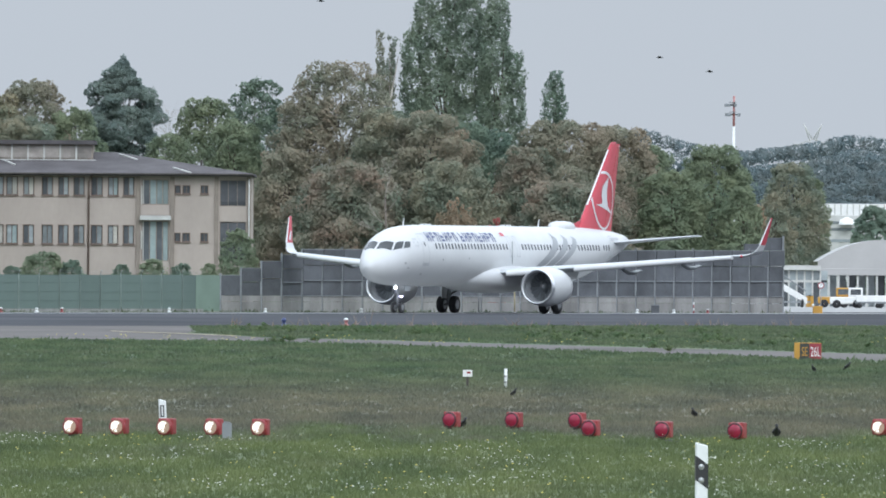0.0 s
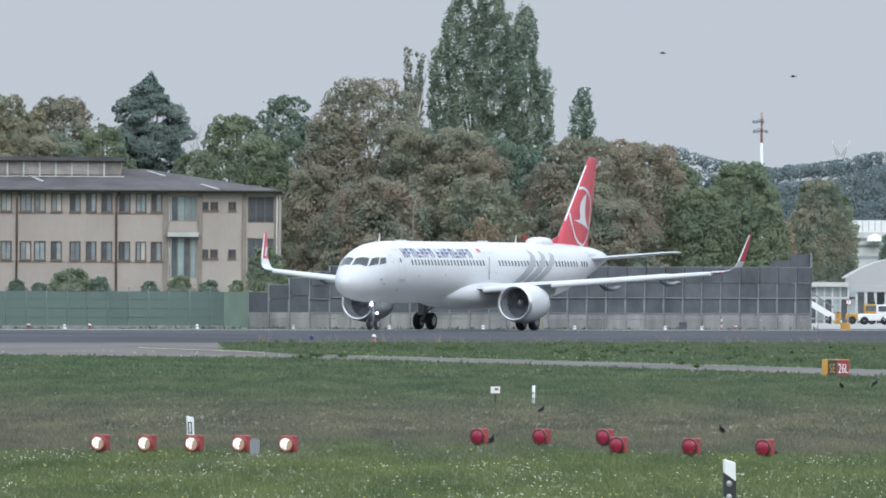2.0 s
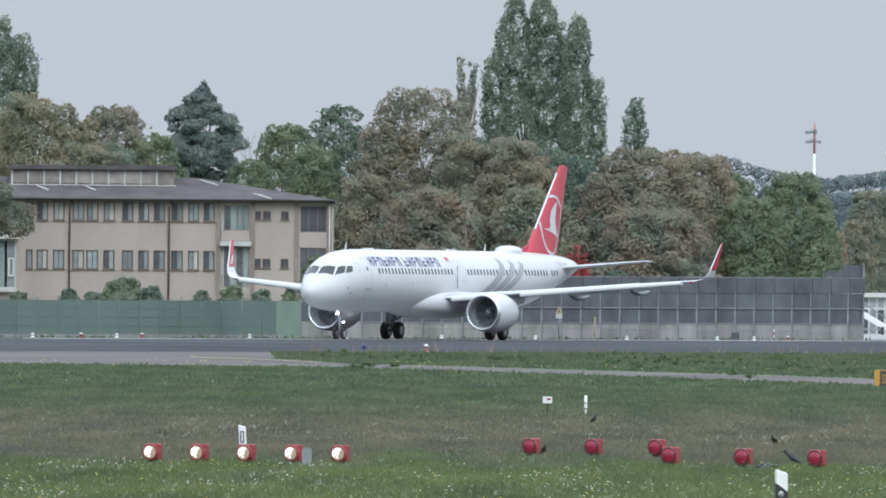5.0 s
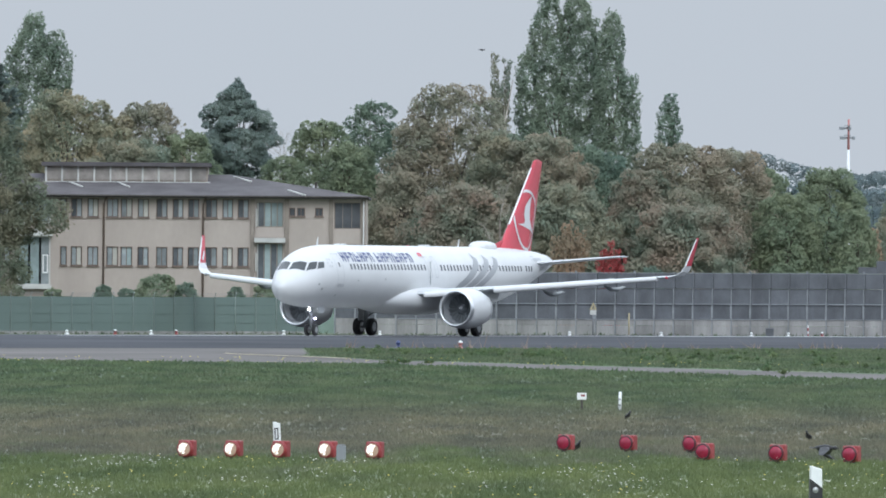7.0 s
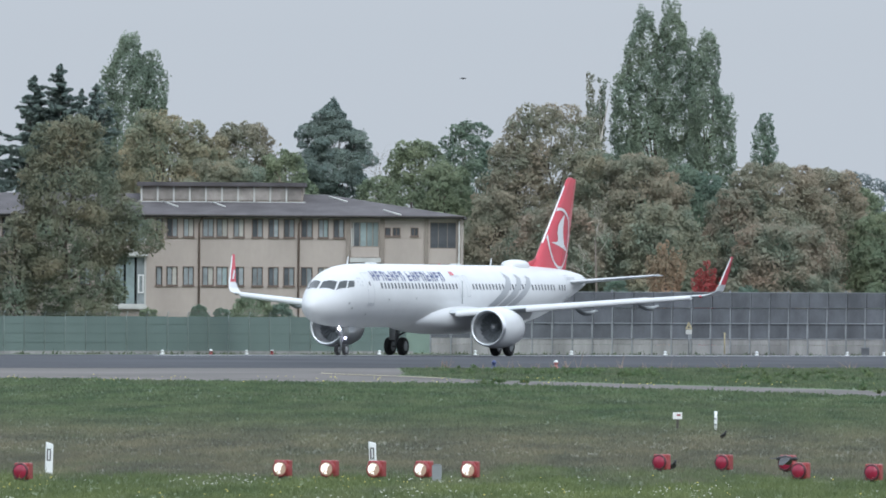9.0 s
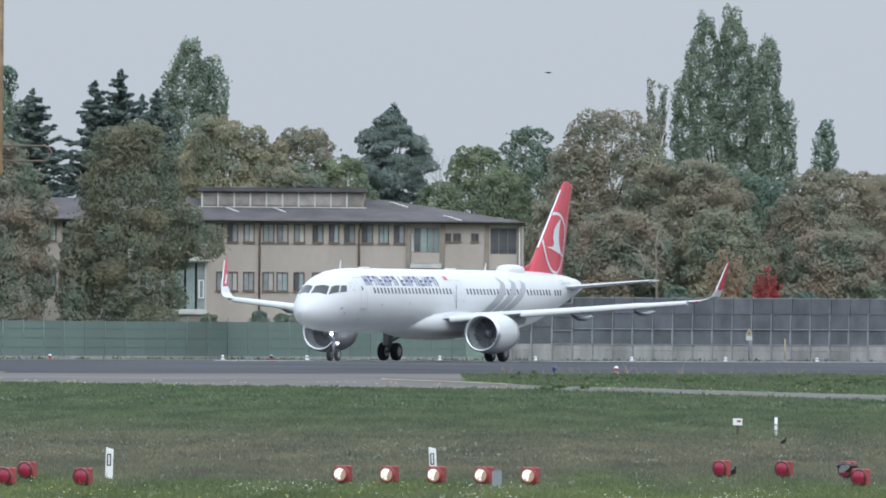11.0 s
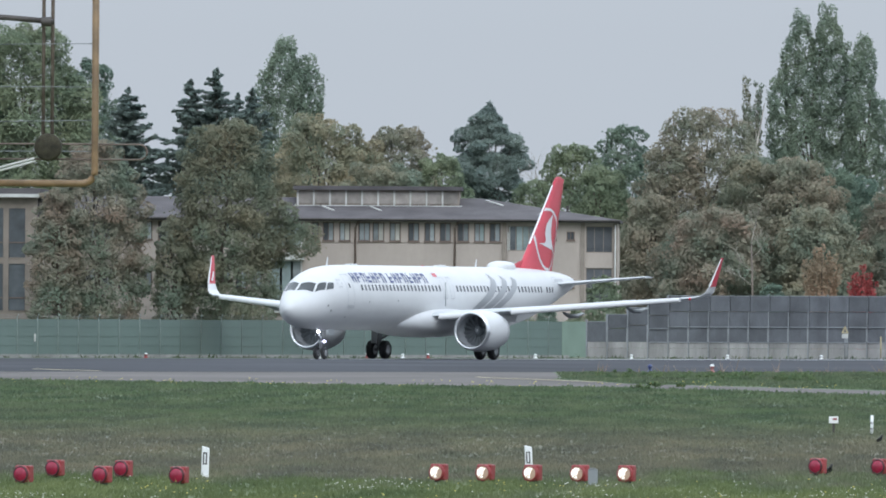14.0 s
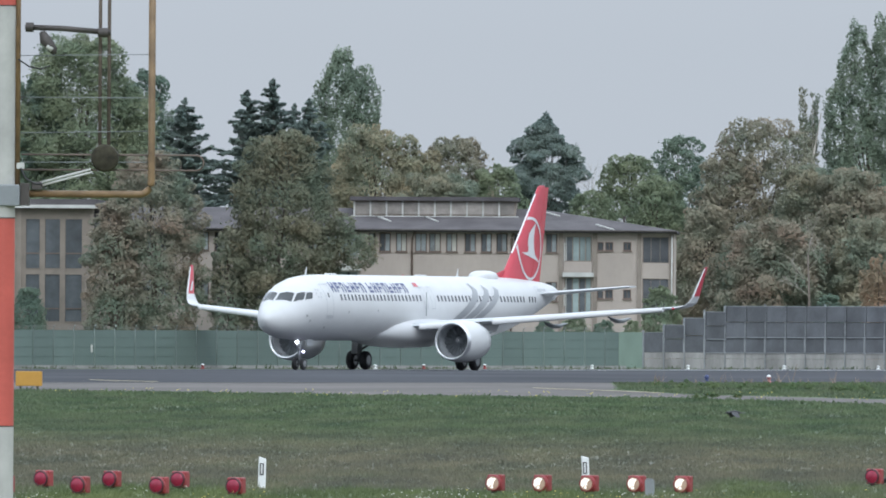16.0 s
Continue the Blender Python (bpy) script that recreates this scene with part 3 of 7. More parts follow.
def airliner():
    root = empty("airliner", (0, 0, 0), "white twin-engine airliner with a red tail fin taxiing on asphalt", "airplane")
    # body
    sides, ys = 40, []
    for a, b in zip(BODY, BODY[1:]):
        k = max(1, int((b[0] - a[0]) / 1.2))
        ys += [a[0] + (b[0] - a[0]) * i / k for i in range(k)]
    ys.append(43.6)
    verts, faces = [], []
    for y in ys:
        verts += [on_skin(y, 360 * k / sides) for k in range(sides)]
    for i in range(len(ys) - 1):
        for k in range(sides):
            faces.append((i * sides + k, i * sides + (k + 1) % sides, (i + 1) * sides + (k + 1) % sides, (i + 1) * sides + k))
    faces += [tuple(range(sides - 1, -1, -1)), tuple(range((len(ys) - 1) * sides, len(ys) * sides))]
    body = obj("fuselage", verts, faces, WHITE_PAINT, root, "long white fuselage", smooth=True)
    lathe("tail_exhaust", [(43.52, 0.24), (43.72, 0.2), (43.72, 0.12), (43.4, 0.1)], GEAR_METAL, root, "", 14, "y", (0, 0, 4.95))
    # wing-root fairing
    prof = []
    for i in range(13):
        s = i / 12
        prof.append((13.3 + 13.7 * s, math.sin(math.pi * min(1, max(0.02, s))) ** 0.45))
    verts, faces, m = [], [], 28
    for y, g in prof:
        for k in range(m):
            a = 2 * math.pi * k / m
            verts.append((2.48 * g * math.copysign(abs(math.cos(a)) ** 0.7, math.cos(a)), y, 2.42 + 1.04 * g * math.copysign(abs(math.sin(a)) ** 0.8, math.sin(a))))
    for i in range(12):
        for k in range(m):
            faces.append((i * m + k, i * m + (k + 1) % m, (i + 1) * m + (k + 1) % m, (i + 1) * m + k))
    obj("belly_fairing", verts, faces, BELLY_PAINT, root, "rounded white fairing under the wing root", smooth=True)
    # wings, stabilisers, sharklets, engines: left (1) and right (-1)
    for s in (1, -1):
        def P(x, y, z):
            return (s * x, y, z)
        wing = joined("wing", [foil((P(1.6, 16.9, 2.72), P(1.6, 24.2, 2.55)), (P(6.4, 19.35, 3.12), P(6.4, 23.55, 3.02)), 0.42, 0.27),
                               foil((P(6.4, 19.35, 3.12), P(6.4, 23.55, 3.02)), (P(16.9, 24.75, 4.02), P(16.9, 26.35, 4.02)), 0.27, 0.10, 3)], GREY_PAINT, root, "pale grey swept wing")
        joined("slat", [foil((P(2.6, 17.15, 2.62), P(2.6, 18.1, 2.82)), (P(5.0, 18.38, 2.84), P(5.0, 19.25, 3.02)), 0.26, 0.25),
                        foil((P(6.7, 19.22, 2.97), P(6.7, 20.1, 3.16)), (P(16.2, 24.15, 3.83), P(16.2, 24.75, 3.97)), 0.25, 0.19)], WHITE_PAINT, wing, "white leading edge slat")
        if s > 0:
            for xa, xb in ((6.7, 8.35), (10.0, 13.1)):
                ya, yb = (21.9 + (x - 6.4) * 0.36 for x in (xa, xb))
                za, zb = (3.13 + (x - 6.4) * 0.0857 + 0.20 - 0.006 * (x - 6.4) for x in (xa, xb))
                hinge, end = Vector((xa, ya, za)), Vector((xb, yb, zb))
                length = (end - hinge).length
                sp = box("spoiler", 0, length, 0.0, 0.72, -0.02, 0.012, WHITE_PAINT, wing, "white spoiler panel")
                axis = (end - hinge).normalized()
                back = Vector((0, 0, 1)).cross(axis).normalized()
                m = Matrix.Identity(4)
                m.col[0][:3], m.col[1][:3], m.col[2][:3], m.col[3][:3] = axis, back, axis.cross(back), hinge
                sp.matrix_basis = m
                SPOILERS.append((sp, m))
        # raked, upturned wingtip
        seg = [((16.9, 24.75, 4.02), (16.9, 26.35, 4.02), 0.09), ((17.25, 24.98, 4.12), (17.25, 26.5, 4.12), 0.08), ((17.5, 25.25, 4.34), (17.5, 26.66, 4.34), 0.07),
               ((17.66, 25.6, 4.75), (17.66, 26.68, 4.75), 0.06), ((17.97, 26.75, 6.58), (17.97, 27.15, 6.58), 0.03)]
        for k, name in ((0, "wingtip"), (3, "sharklet")):
            group = seg[0:4] if k == 0 else seg[3:5]
            joined(name, [foil((P(*a[0]), P(*a[1])), (P(*b[0]), P(*b[1])), a[2], b[2]) for a, b in zip(group, group[1:])], WHITE_PAINT if k == 0 else RED_PAINT, wing, "white curved wingtip" if k == 0 else "upturned red wingtip blade")
        joined("sharklet_edge", [foil((P(17.66, 25.56, 4.73), P(17.66, 25.82, 4.75)), (P(17.975, 26.70, 6.5), P(17.975, 26.82, 6.5)), 0.075, 0.045)], WHITE_PAINT, wing, "white leading edge of the wingtip")
        lathe("wingtip_light", [(-0.12, 0.01), (-0.06, 0.09), (0.08, 0.09), (0.16, 0.01)], RED_PAINT if s > 0 else GEAR_METAL, wing, "small wingtip light", 10, "y", (s * 16.7, 24.72, 3.96))
        for x, y0, z in ((4.3, 21.2, 2.45), (8.9, 22.3, 2.98), (12.6, 23.9, 3.33)):
            tubep = [(s * x, y0 + q * 3.6, z - 0.25 * math.sin(math.pi * min(1, q * 1.1)) + 0.1 * (1 - q)) for q in (0, 0.12, 0.35, 0.65, 0.88, 1.0)]
            tube("flap_fairing", tubep, [0.03, 0.10, 0.15, 0.14, 0.08, 0.02], FAIRING, wing, "grey flap track fairing", 10)
        joined("tailplane", [foil((P(0.6, 38.0, 4.82), P(0.6, 41.8, 4.82)), (P(6.2, 41.4, 5.38), P(6.2, 42.85, 5.38)), 0.2, 0.08, 2)], GREY_PAINT, root, "grey horizontal stabiliser")
        # engine
        c = (s * 5.75, -0.5, 1.83)
        nac = lathe("engine", [(15.95, 1.02), (15.78, 1.05), (15.70, 1.12), (15.78, 1.19), (16.0, 1.24), (16.7, 1.31), (17.6, 1.32), (18.5, 1.24), (19.4, 1.05), (19.4, 1.0)], WHITE_PAINT, root, "white engine nacelle", 36, "y", c)
        lathe("intake_lip", [(16.05, 1.0), (15.80, 1.045), (15.685, 1.12), (15.765, 1.20), (15.98, 1.243)], BARE_METAL, nac, "bare metal intake lip", 36, "y", c)
        lathe("intake_duct", [(16.02, 1.01), (16.9, 1.03), (17.0, 0.98)], INTAKE, nac, "dark intake duct", 36, "y", c)
        lathe("spinner", [(16.35, 0.01), (16.5, 0.12), (16.8, 0.28), (16.95, 0.31)], FAN, nac, "", 18, "y", c)
        bm = bmesh.new()
        for k in range(20):
            a = 2 * math.pi * k / 20
            pts = []
            for r, tw, y in ((0.28, 0.13, 16.9), (0.28, -0.02, 17.0), (1.02, 0.28, 17.0), (1.02, 0.04, 16.86)):
                pts.append(bm.verts.new((c[0] + r * math.cos(a + tw), y + c[1], c[2] + r * math.sin(a + tw))))
            bm.faces.new(pts)
        part("fan", bm, FAN, nac, "dark fan blades")
        lathe("fan_case_back", [(17.02, 0.02), (17.02, 1.02)], FAN, nac, "", 36, "y", c)
        sw = lathe("spinner_mark", [(16.42, 0.075), (16.44, 0.105)], WHITE_PAINT, nac, "white spinner mark", 10, "y", (c[0] + 0.06, c[1], c[2] + 0.05))
        lathe("exhaust_core", [(19.0, 0.86), (19.9, 0.66), (20.5, 0.5), (20.45, 0.44), (20.6, 0.36), (21.3, 0.06)], GEAR_METAL, nac, "bare metal exhaust", 24, "y", c)
        joined("pylon", [foil((P(5.75, 17.4, 3.02), P(5.75, 22.4, 2.9)), (P(5.75, 17.9, 2.55), P(5.75, 22.0, 2.4)), 0.18, 0.18)], WHITE_PAINT, nac, "")
        joined("nacelle_strake", [foil((P(4.72, 16.9, 2.66), P(4.72, 17.9, 2.72)), (P(4.5, 17.35, 2.92), P(4.5, 17.85, 2.94)), 0.02, 0.01)], GREY_PAINT, nac, "")
        # main gear
        leg = tube("main_gear", [(s * 3.45, 21.75, 2.5), (s * 3.75, 21.95, 1.2), (s * 3.8, 21.97, 0.56)], [0.2, 0.16, 0.12], GEAR_METAL, root, "main landing gear leg", 12)
        tube("side_brace", [(s * 1.9, 21.9, 2.2), (s * 3.7, 21.97, 1.25)], 0.08, GEAR_METAL, leg, "", 8)
        tube("axle", [(s * 3.2, 21.97, 0.585), (s * 4.4, 21.97, 0.585)], 0.09, GEAR_METAL, leg, "", 8)
        box("gear_door", min(s * 3.95, s * 4.02), max(s * 3.95, s * 4.02), 21.3, 22.5, 1.0, 2.6, WHITE_PAINT, leg, "white gear door", 0.02)
        for x in (3.34, 4.26):
            wheel(leg, s * x, 21.97, 0.585, 0.585, 0.44)
    # fin
    fin = joined("tail_fin", [fin_slice(0.0, RUDDER_CUT),
                              foil(((0, 33.0, 5.86), (0, 38.0, 5.75)), ((0, 36.1, 6.5), (0, 38.4, 6.55)), 0.12, 0.28)], RED_PAINT, root, "tall red tail fin")
    # the rudder turns on a slanting hinge
    foot, head = (Vector((0, fin_edge(z)[0] + RUDDER_CUT * fin_edge(z)[1], z)) for z in (5.65, 11.62))
    axis = (head - foot).normalized()
    hinge = Matrix.Identity(4)
    hinge.col[0][:3], hinge.col[1][:3], hinge.col[2][:3], hinge.col[3][:3] = (1, 0, 0), axis.cross(Vector((1, 0, 0))), axis, foot
    to_hinge = hinge.inverted()
    verts, faces = fin_slice(RUDDER_CUT + 0.008, 1.0)
    rudder = joined("rudder", [([to_hinge @ Vector(v) for v in verts], faces)], RED_PAINT, root, "red rudder of the tail fin")
    rudder.matrix_basis = hinge
    RUDDER.append((rudder, hinge))
    joined("fin_tip", [foil(((0, 40.88, 11.765), (0, 41.98, 11.765)), ((0, 41.1, 11.88), (0, 41.9, 11.88)), 0.12, 0.06)], RED_PAINT, fin)
    joined("fin_leading_edge", [foil(((0, 36.80, 7.50), (0, 37.10, 7.50)), ((0, 40.42, 11.32), (0, 40.66, 11.32)), 0.09, 0.07)], BARE_METAL, fin, "bare metal leading edge")
    # tail emblem: a plain ring with a pale wing-like shape
    for s in (1, -1):
        def F(y, z):
            lead, chord, th = fin_edge(z)
            return Vector((s * (fin_thick(max(0.02, min(1.0, (y - lead) / chord)), th) + 0.022), y, z))

        def hinge_side(y, z):
            lead, chord, _ = fin_edge(z)
            return y - lead - RUDDER_CUT * chord, y - lead - 0.06

        def cut(poly, sign, k):
            """The part of a polygon before (-1) or behind (1) the hinge (k 0) or the leading edge (k 1)."""
            out = []
            for (ya, za), (yb, zb) in zip(poly, poly[1:] + poly[:1]):
                da, db = sign * hinge_side(ya, za)[k], sign * hinge_side(yb, zb)[k]
                if da >= 0:
                    out.append((ya, za))
                if da * db < 0:
                    f = da / (da - db)
                    out.append((ya + (yb - ya) * f, za + (zb - za) * f))
            return out

        def emblem(name, polys, label, in_runs=False):
            for sign, holder, turn in ((-1, fin, None), (1, rudder, to_hinge)):
                runs = [([], [])]
                for poly in polys:
                    q = cut(poly, sign, 0)
                    q = cut(q, 1, 1) if len(q) > 2 else q
                    vs, fs = runs[-1]
                    if len(q) > 2:
                        fs.append(tuple(range(len(vs), len(vs) + len(q))))
                        vs += [turn @ F(*v) if turn else F(*v) for v in q]
                    elif fs and in_runs:
                        runs.append(([], []))
                for vs, fs in runs:
                    if fs:
                        obj(name, vs, fs, WHITE_PAINT, holder, label)

        def on_ring(a, r):
            return (39.3 + 2.02 * r * math.cos(a), 7.80 + 2.05 * r * math.sin(a))

        turns = [2 * math.pi * k / 60 for k in range(61)]
        emblem("emblem_ring", [[on_ring(a, 1.0), on_ring(b, 1.0), on_ring(b, 0.91), on_ring(a, 0.91)] for a, b in zip(turns, turns[1:])], "white ring emblem", True)
        left = ((6.88, 41.1), (7.23, 39.35), (7.53, 37.8), (7.57, 38.7), (7.73, 38.9), (8.16, 38.75), (8.76, 39.0), (9.07, 39.45), (9.43, 40.1))
        right = ((6.88, 41.12), (7.35, 40.12), (7.79, 39.84), (8.4, 39.78), (9.0, 39.93), (9.43, 40.14))
        strips = []
        levels = sorted({6.88 + 2.55 * k / 16 for k in range(17)} | {7.53, 7.57})
        for za, zb in zip(levels, levels[1:]):
            ends = [[float(np.interp(z, [e[0] for e in side], [e[1] for e in side])) for side in (left, right)] for z in (za, zb)]
            for k in range(3):
                f, g = k / 3, (k + 1) / 3
                strips.append([(ends[0][0] * (1 - f) + ends[0][1] * f, za), (ends[0][0] * (1 - g) + ends[0][1] * g, za), (ends[1][0] * (1 - g) + ends[1][1] * g, zb), (ends[1][0] * (1 - f) + ends[1][1] * f, zb)])
        emblem("emblem_wing", strips, "white wing-shaped emblem")
        blade = ((25.95, 4.95), (26.25, 4.95), (26.6, 5.5), (26.45, 5.6))
        obj("wingtip_emblem", [(s * (17.66 + (z - 4.75) * 0.174 + (0.09 if s < 0 else -0.09) * s), y, z) for y, z in blade], [(0, 1, 2, 3)], WHITE_PAINT, fin, "small pale emblem on the wingtip")
    # cabin windows, doors, titles (plain blocks), graphics: left side (seen) and right side
    y = 7.05
    while y < 37.2:
        if not (19.3 < y < 21.2 or 30.0 < y < 30.9 or 35.2 < y < 35.6):
            patch("cabin_window", ((y, 4.33), (y + 0.25, 4.33), (y + 0.25, 4.70), (y, 4.70)), DARK_WINDOW, body, "", 0.012, 1, 2)
            patch("cabin_window", ((y, 4.33), (y + 0.25, 4.33), (y + 0.25, 4.70), (y, 4.70)), DARK_WINDOW, body, "", 0.012, 1, 2, mirror=True)
        y += 0.533
    for y0, y1, z0, z1 in ((5.05, 5.95, 3.35, 5.35), (19.35, 19.95, 3.85, 5.25), (20.45, 21.0, 3.85, 5.25), (37.6, 38.4, 3.9, 5.35)):
        for a in (((y0, z0), (y1, z0), (y1, z0 + 0.05), (y0, z0 + 0.05)), ((y0, z1 - 0.05), (y1, z1 - 0.05), (y1, z1), (y0, z1)), ((y0, z0), (y0 + 0.05, z0), (y0 + 0.05, z1), (y0, z1)), ((y1 - 0.05, z0), (y1, z0), (y1, z1), (y1 - 0.05, z1))):
            patch("door_gap", a, GAP_LINE, body, "", 0.01, 3, 6)
    patch("door_sill", ((5.0, 3.2), (6.0, 3.2), (6.0, 3.36), (5.0, 3.36)), GAP_LINE, body, "grey door sill", 0.02, 3, 1)
    patch("door_window", ((5.4, 4.5), (5.58, 4.5), (5.58, 4.78), (5.4, 4.78)), DARK_WINDOW, body, "", 0.014, 1, 2)
    # title: sixteen slanted letter blocks of unreadable lettering, built as bars
    rng = random.Random(4)
    x, letters = 6.25, (7, 8)
    for word, count in enumerate(letters):
        for i in range(count):
            w = 0.66 if i not in (4, 1) or word == 0 else 0.62
            z0, z1 = 4.83, 5.44
            lean = 0.03
            kind = (i + 3 * word) % 4
            bars = [((x, z0), (x + 0.14, z0), (x + 0.14 + lean, z1), (x + lean, z1))]
            if kind in (0, 2):
                bars.append(((x + 0.36, z0), (x + 0.52, z0), (x + 0.52 + lean, z1), (x + 0.36 + lean, z1)))
            if kind in (1, 2):
                bars.append(((x + 0.1, z1 - 0.15), (x + 0.5, z1 - 0.15), (x + 0.53, z1), (x + 0.13, z1)))
            if kind in (0, 1, 3):
                bars.append(((x + 0.1, z0 + 0.24), (x + 0.5, z0 + 0.24), (x + 0.53, z0 + 0.38), (x + 0.13, z0 + 0.38)))
            if kind == 3:
                bars.append(((x + 0.12, z0), (x + 0.5, z0), (x + 0.52, z0 + 0.14), (x + 0.14, z0 + 0.14)))
            verts, faces = [], []
            for n, ((ya, za), (yb, zb), (yc, zc), (yd, zd)) in enumerate(bars):
                k = len(verts)
                for j in range(5):
                    t = j / 4
                    for yy, zz in ((ya + (yd - ya) * t, za + (zd - za) * t), (yb + (yc - yb) * t, zb + (zc - zb) * t)):
                        verts.append(on_skin(yy, phi_of(yy, zz), 0.016 + 0.004 * n))
                    if j:
                        a = k + 2 * j
                        faces.append((a - 2, a - 1, a + 1, a))
            obj("title_bar", verts, faces, BLUE_PAINT, body, "dark blue title block")
            x += 0.735
        x += 0.35
    patch("flag_mark", ((18.75, 5.24), (19.35, 5.24), (19.42, 5.48), (18.82, 5.48)), RED_PAINT, body, "small red flag mark", 0.014, 2, 2)
    for k in range(6):
        a = 2 * math.pi * k / 6
        cy, cz = 4.35 + 0.25 * math.cos(a), 4.75 + 0.25 * math.sin(a)
        patch("badge_dot", ((cy - 0.06, cz - 0.06), (cy + 0.06, cz - 0.06), (cy + 0.06, cz + 0.06), (cy - 0.06, cz + 0.06)), GAP_LINE, body, "", 0.014, 1, 1)
    patch("registration_bar", ((37.9, 5.02), (39.7, 5.02), (39.75, 5.22), (37.95, 5.22)), GAP_LINE, body, "small grey registration bar", 0.012, 3, 1)
    for o, w in ((0.0, 1.0), (1.9, 0.95), (3.6, 0.9)):
        swoosh("tail_graphic", [(23.9 + o * 0.82, 3.0), (25.0 + o * 0.82, 3.45), (26.2 + o * 0.85, 4.0), (27.2 + o * 0.9, 4.6), (27.65 + o * 0.92, 5.1), (27.3 + o * 0.95, 5.5 - o * 0.06)],
               [0.9 * w, 1.3 * w, 1.25 * w, 1.0 * w, 0.62 * w, 0.1], SILVER_PAINT, body, "silver-grey curved graphic")
    # probes and small marks on the nose
    for yy, zz in ((2.6, 3.3), (3.0, 3.0), (8.0, 3.55), (12.3, 3.65), (5.2, 2.6)):
        patch("probe", ((yy, zz), (yy + 0.16, zz), (yy + 0.16, zz + 0.12), (yy, zz + 0.12)), GEAR_METAL, body, "", 0.03, 1, 1)
    # cockpit glazing
    panes = [((1.33, 4), (1.98, 3), (2.42, 35), (1.80, 46)), ((1.90, 50), (2.50, 39), (3.15, 47.5), (2.62, 60)), ((2.72, 62), (3.22, 49.5), (3.75, 54.5), (3.45, 66))]
    for p in panes:
        patch("cockpit_pane", p, COCKPIT, body, "dark cockpit window", 0.014, 6, 4, by_height=False)
        patch("cockpit_pane", p, COCKPIT, body, "dark cockpit window", 0.014, 6, 4, by_height=False, mirror=True)
    # aerials, dome, beacons
    for yy, h in ((5.7, 0.48), (28.3, 0.5), (34.9, 0.32)):
        joined("aerial", [foil(((0, yy, 5.85), (0, yy + 0.34, 5.85)), ((0, yy + 0.28, 5.93 + h), (0, yy + 0.4, 5.93 + h)), 0.03, 0.015)], WHITE_PAINT, root)
    verts, faces = [], []
    for i in range(11):
        s = -1 + i / 5
        g = max(0.02, (1 - s ** 4)) ** 0.5
        for k in range(17):
            a = math.pi * k / 16
            verts.append((0.72 * g * math.cos(a), 32.5 + 1.4 * s, 5.78 + 0.56 * g * abs(math.sin(a)) ** 0.6))
        if i:
            faces += [((i - 1) * 17 + k, (i - 1) * 17 + k + 1, i * 17 + k + 1, i * 17 + k) for k in range(16)]
    obj("antenna_dome", verts, faces, WHITE_PAINT, root, "flattened white antenna dome on the roof", smooth=True)
    lathe("beacon", [(5.9, 0.07), (5.98, 0.06), (6.01, 0.01)], RED_PAINT, root, "red beacon light", 12, "z", (0, 20.3, 0))
    for yy in (9.1, 22.5):
        box("roof_hump", -0.25, 0.25, yy, yy + 0.9, 5.88, 6.02, WHITE_PAINT, root, "", 0.05)
    tube("wing_hoist_mast", [(2.3, 18.9, 3.4), (2.12, 19.3, 4.9)], 0.035, GEAR_METAL, root, "", 6)
    # nose gear
    leg = tube("nose_gear", [(0, 4.95, 2.1), (0, 5.05, 1.0), (0, 5.07, 0.4)], [0.14, 0.11, 0.08], GEAR_METAL, root, "nose landing gear leg", 12)
    tube("drag_strut", [(0, 4.0, 1.95), (0, 5.0, 1.2)], 0.06, GEAR_METAL, leg, "", 8)
    tube("axle", [(-0.36, 5.07, 0.38), (0.36, 5.07, 0.38)], 0.07, GEAR_METAL, leg, "", 8)
    for x in (-0.27, 0.27):
        wheel(leg, x, 5.07, 0.38, 0.38, 0.22)
        box("gear_door", x * 1.6 - 0.02, x * 1.6 + 0.02, 5.2, 6.1, 1.5, 1.95, GREY_PAINT, leg, "white nose gear door", 0.01)
    lathe("taxi_light", [(4.74, 0.01), (4.75, 0.075), (4.85, 0.085), (4.95, 0.05)], TAXI_LIGHT, leg, "bright lit taxi light", 14, "y", (-0.05, 0, 1.72))
    lathe("turn_off_light", [(4.74, 0.01), (4.75, 0.07), (4.85, 0.08), (4.95, 0.05)], HALO_LIGHT, leg, "bright lit turn-off light", 14, "y", (0.38, 0, 1.12))
    return root


PLANE = airliner()


# ---- fences ----
def along(u):
    return ground_at(u, float(fence_line(u)))


def slab(name, p, q, o, y0, y1, z0, z1, material, parent, label="", trim=0.02):
    """An upright panel that runs from p to q."""
    way = (q - p).normalized()
    side = Vector((-way.y, way.x, 0))
    a, b = p - o + way * trim, q - o - way * trim
    base = [a + side * y0, b + side * y0, b + side * y1, a + side * y1]
    return obj(name, [(v.x, v.y, z0) for v in base] + [(v.x, v.y, z1) for v in base], BOX_FACES, material, parent, label)


FENCE_RAIL = mat("green_fence_rail", (0.085, 0.12, 0.108), 0.7, var=0.15, scale=1, fine=9)


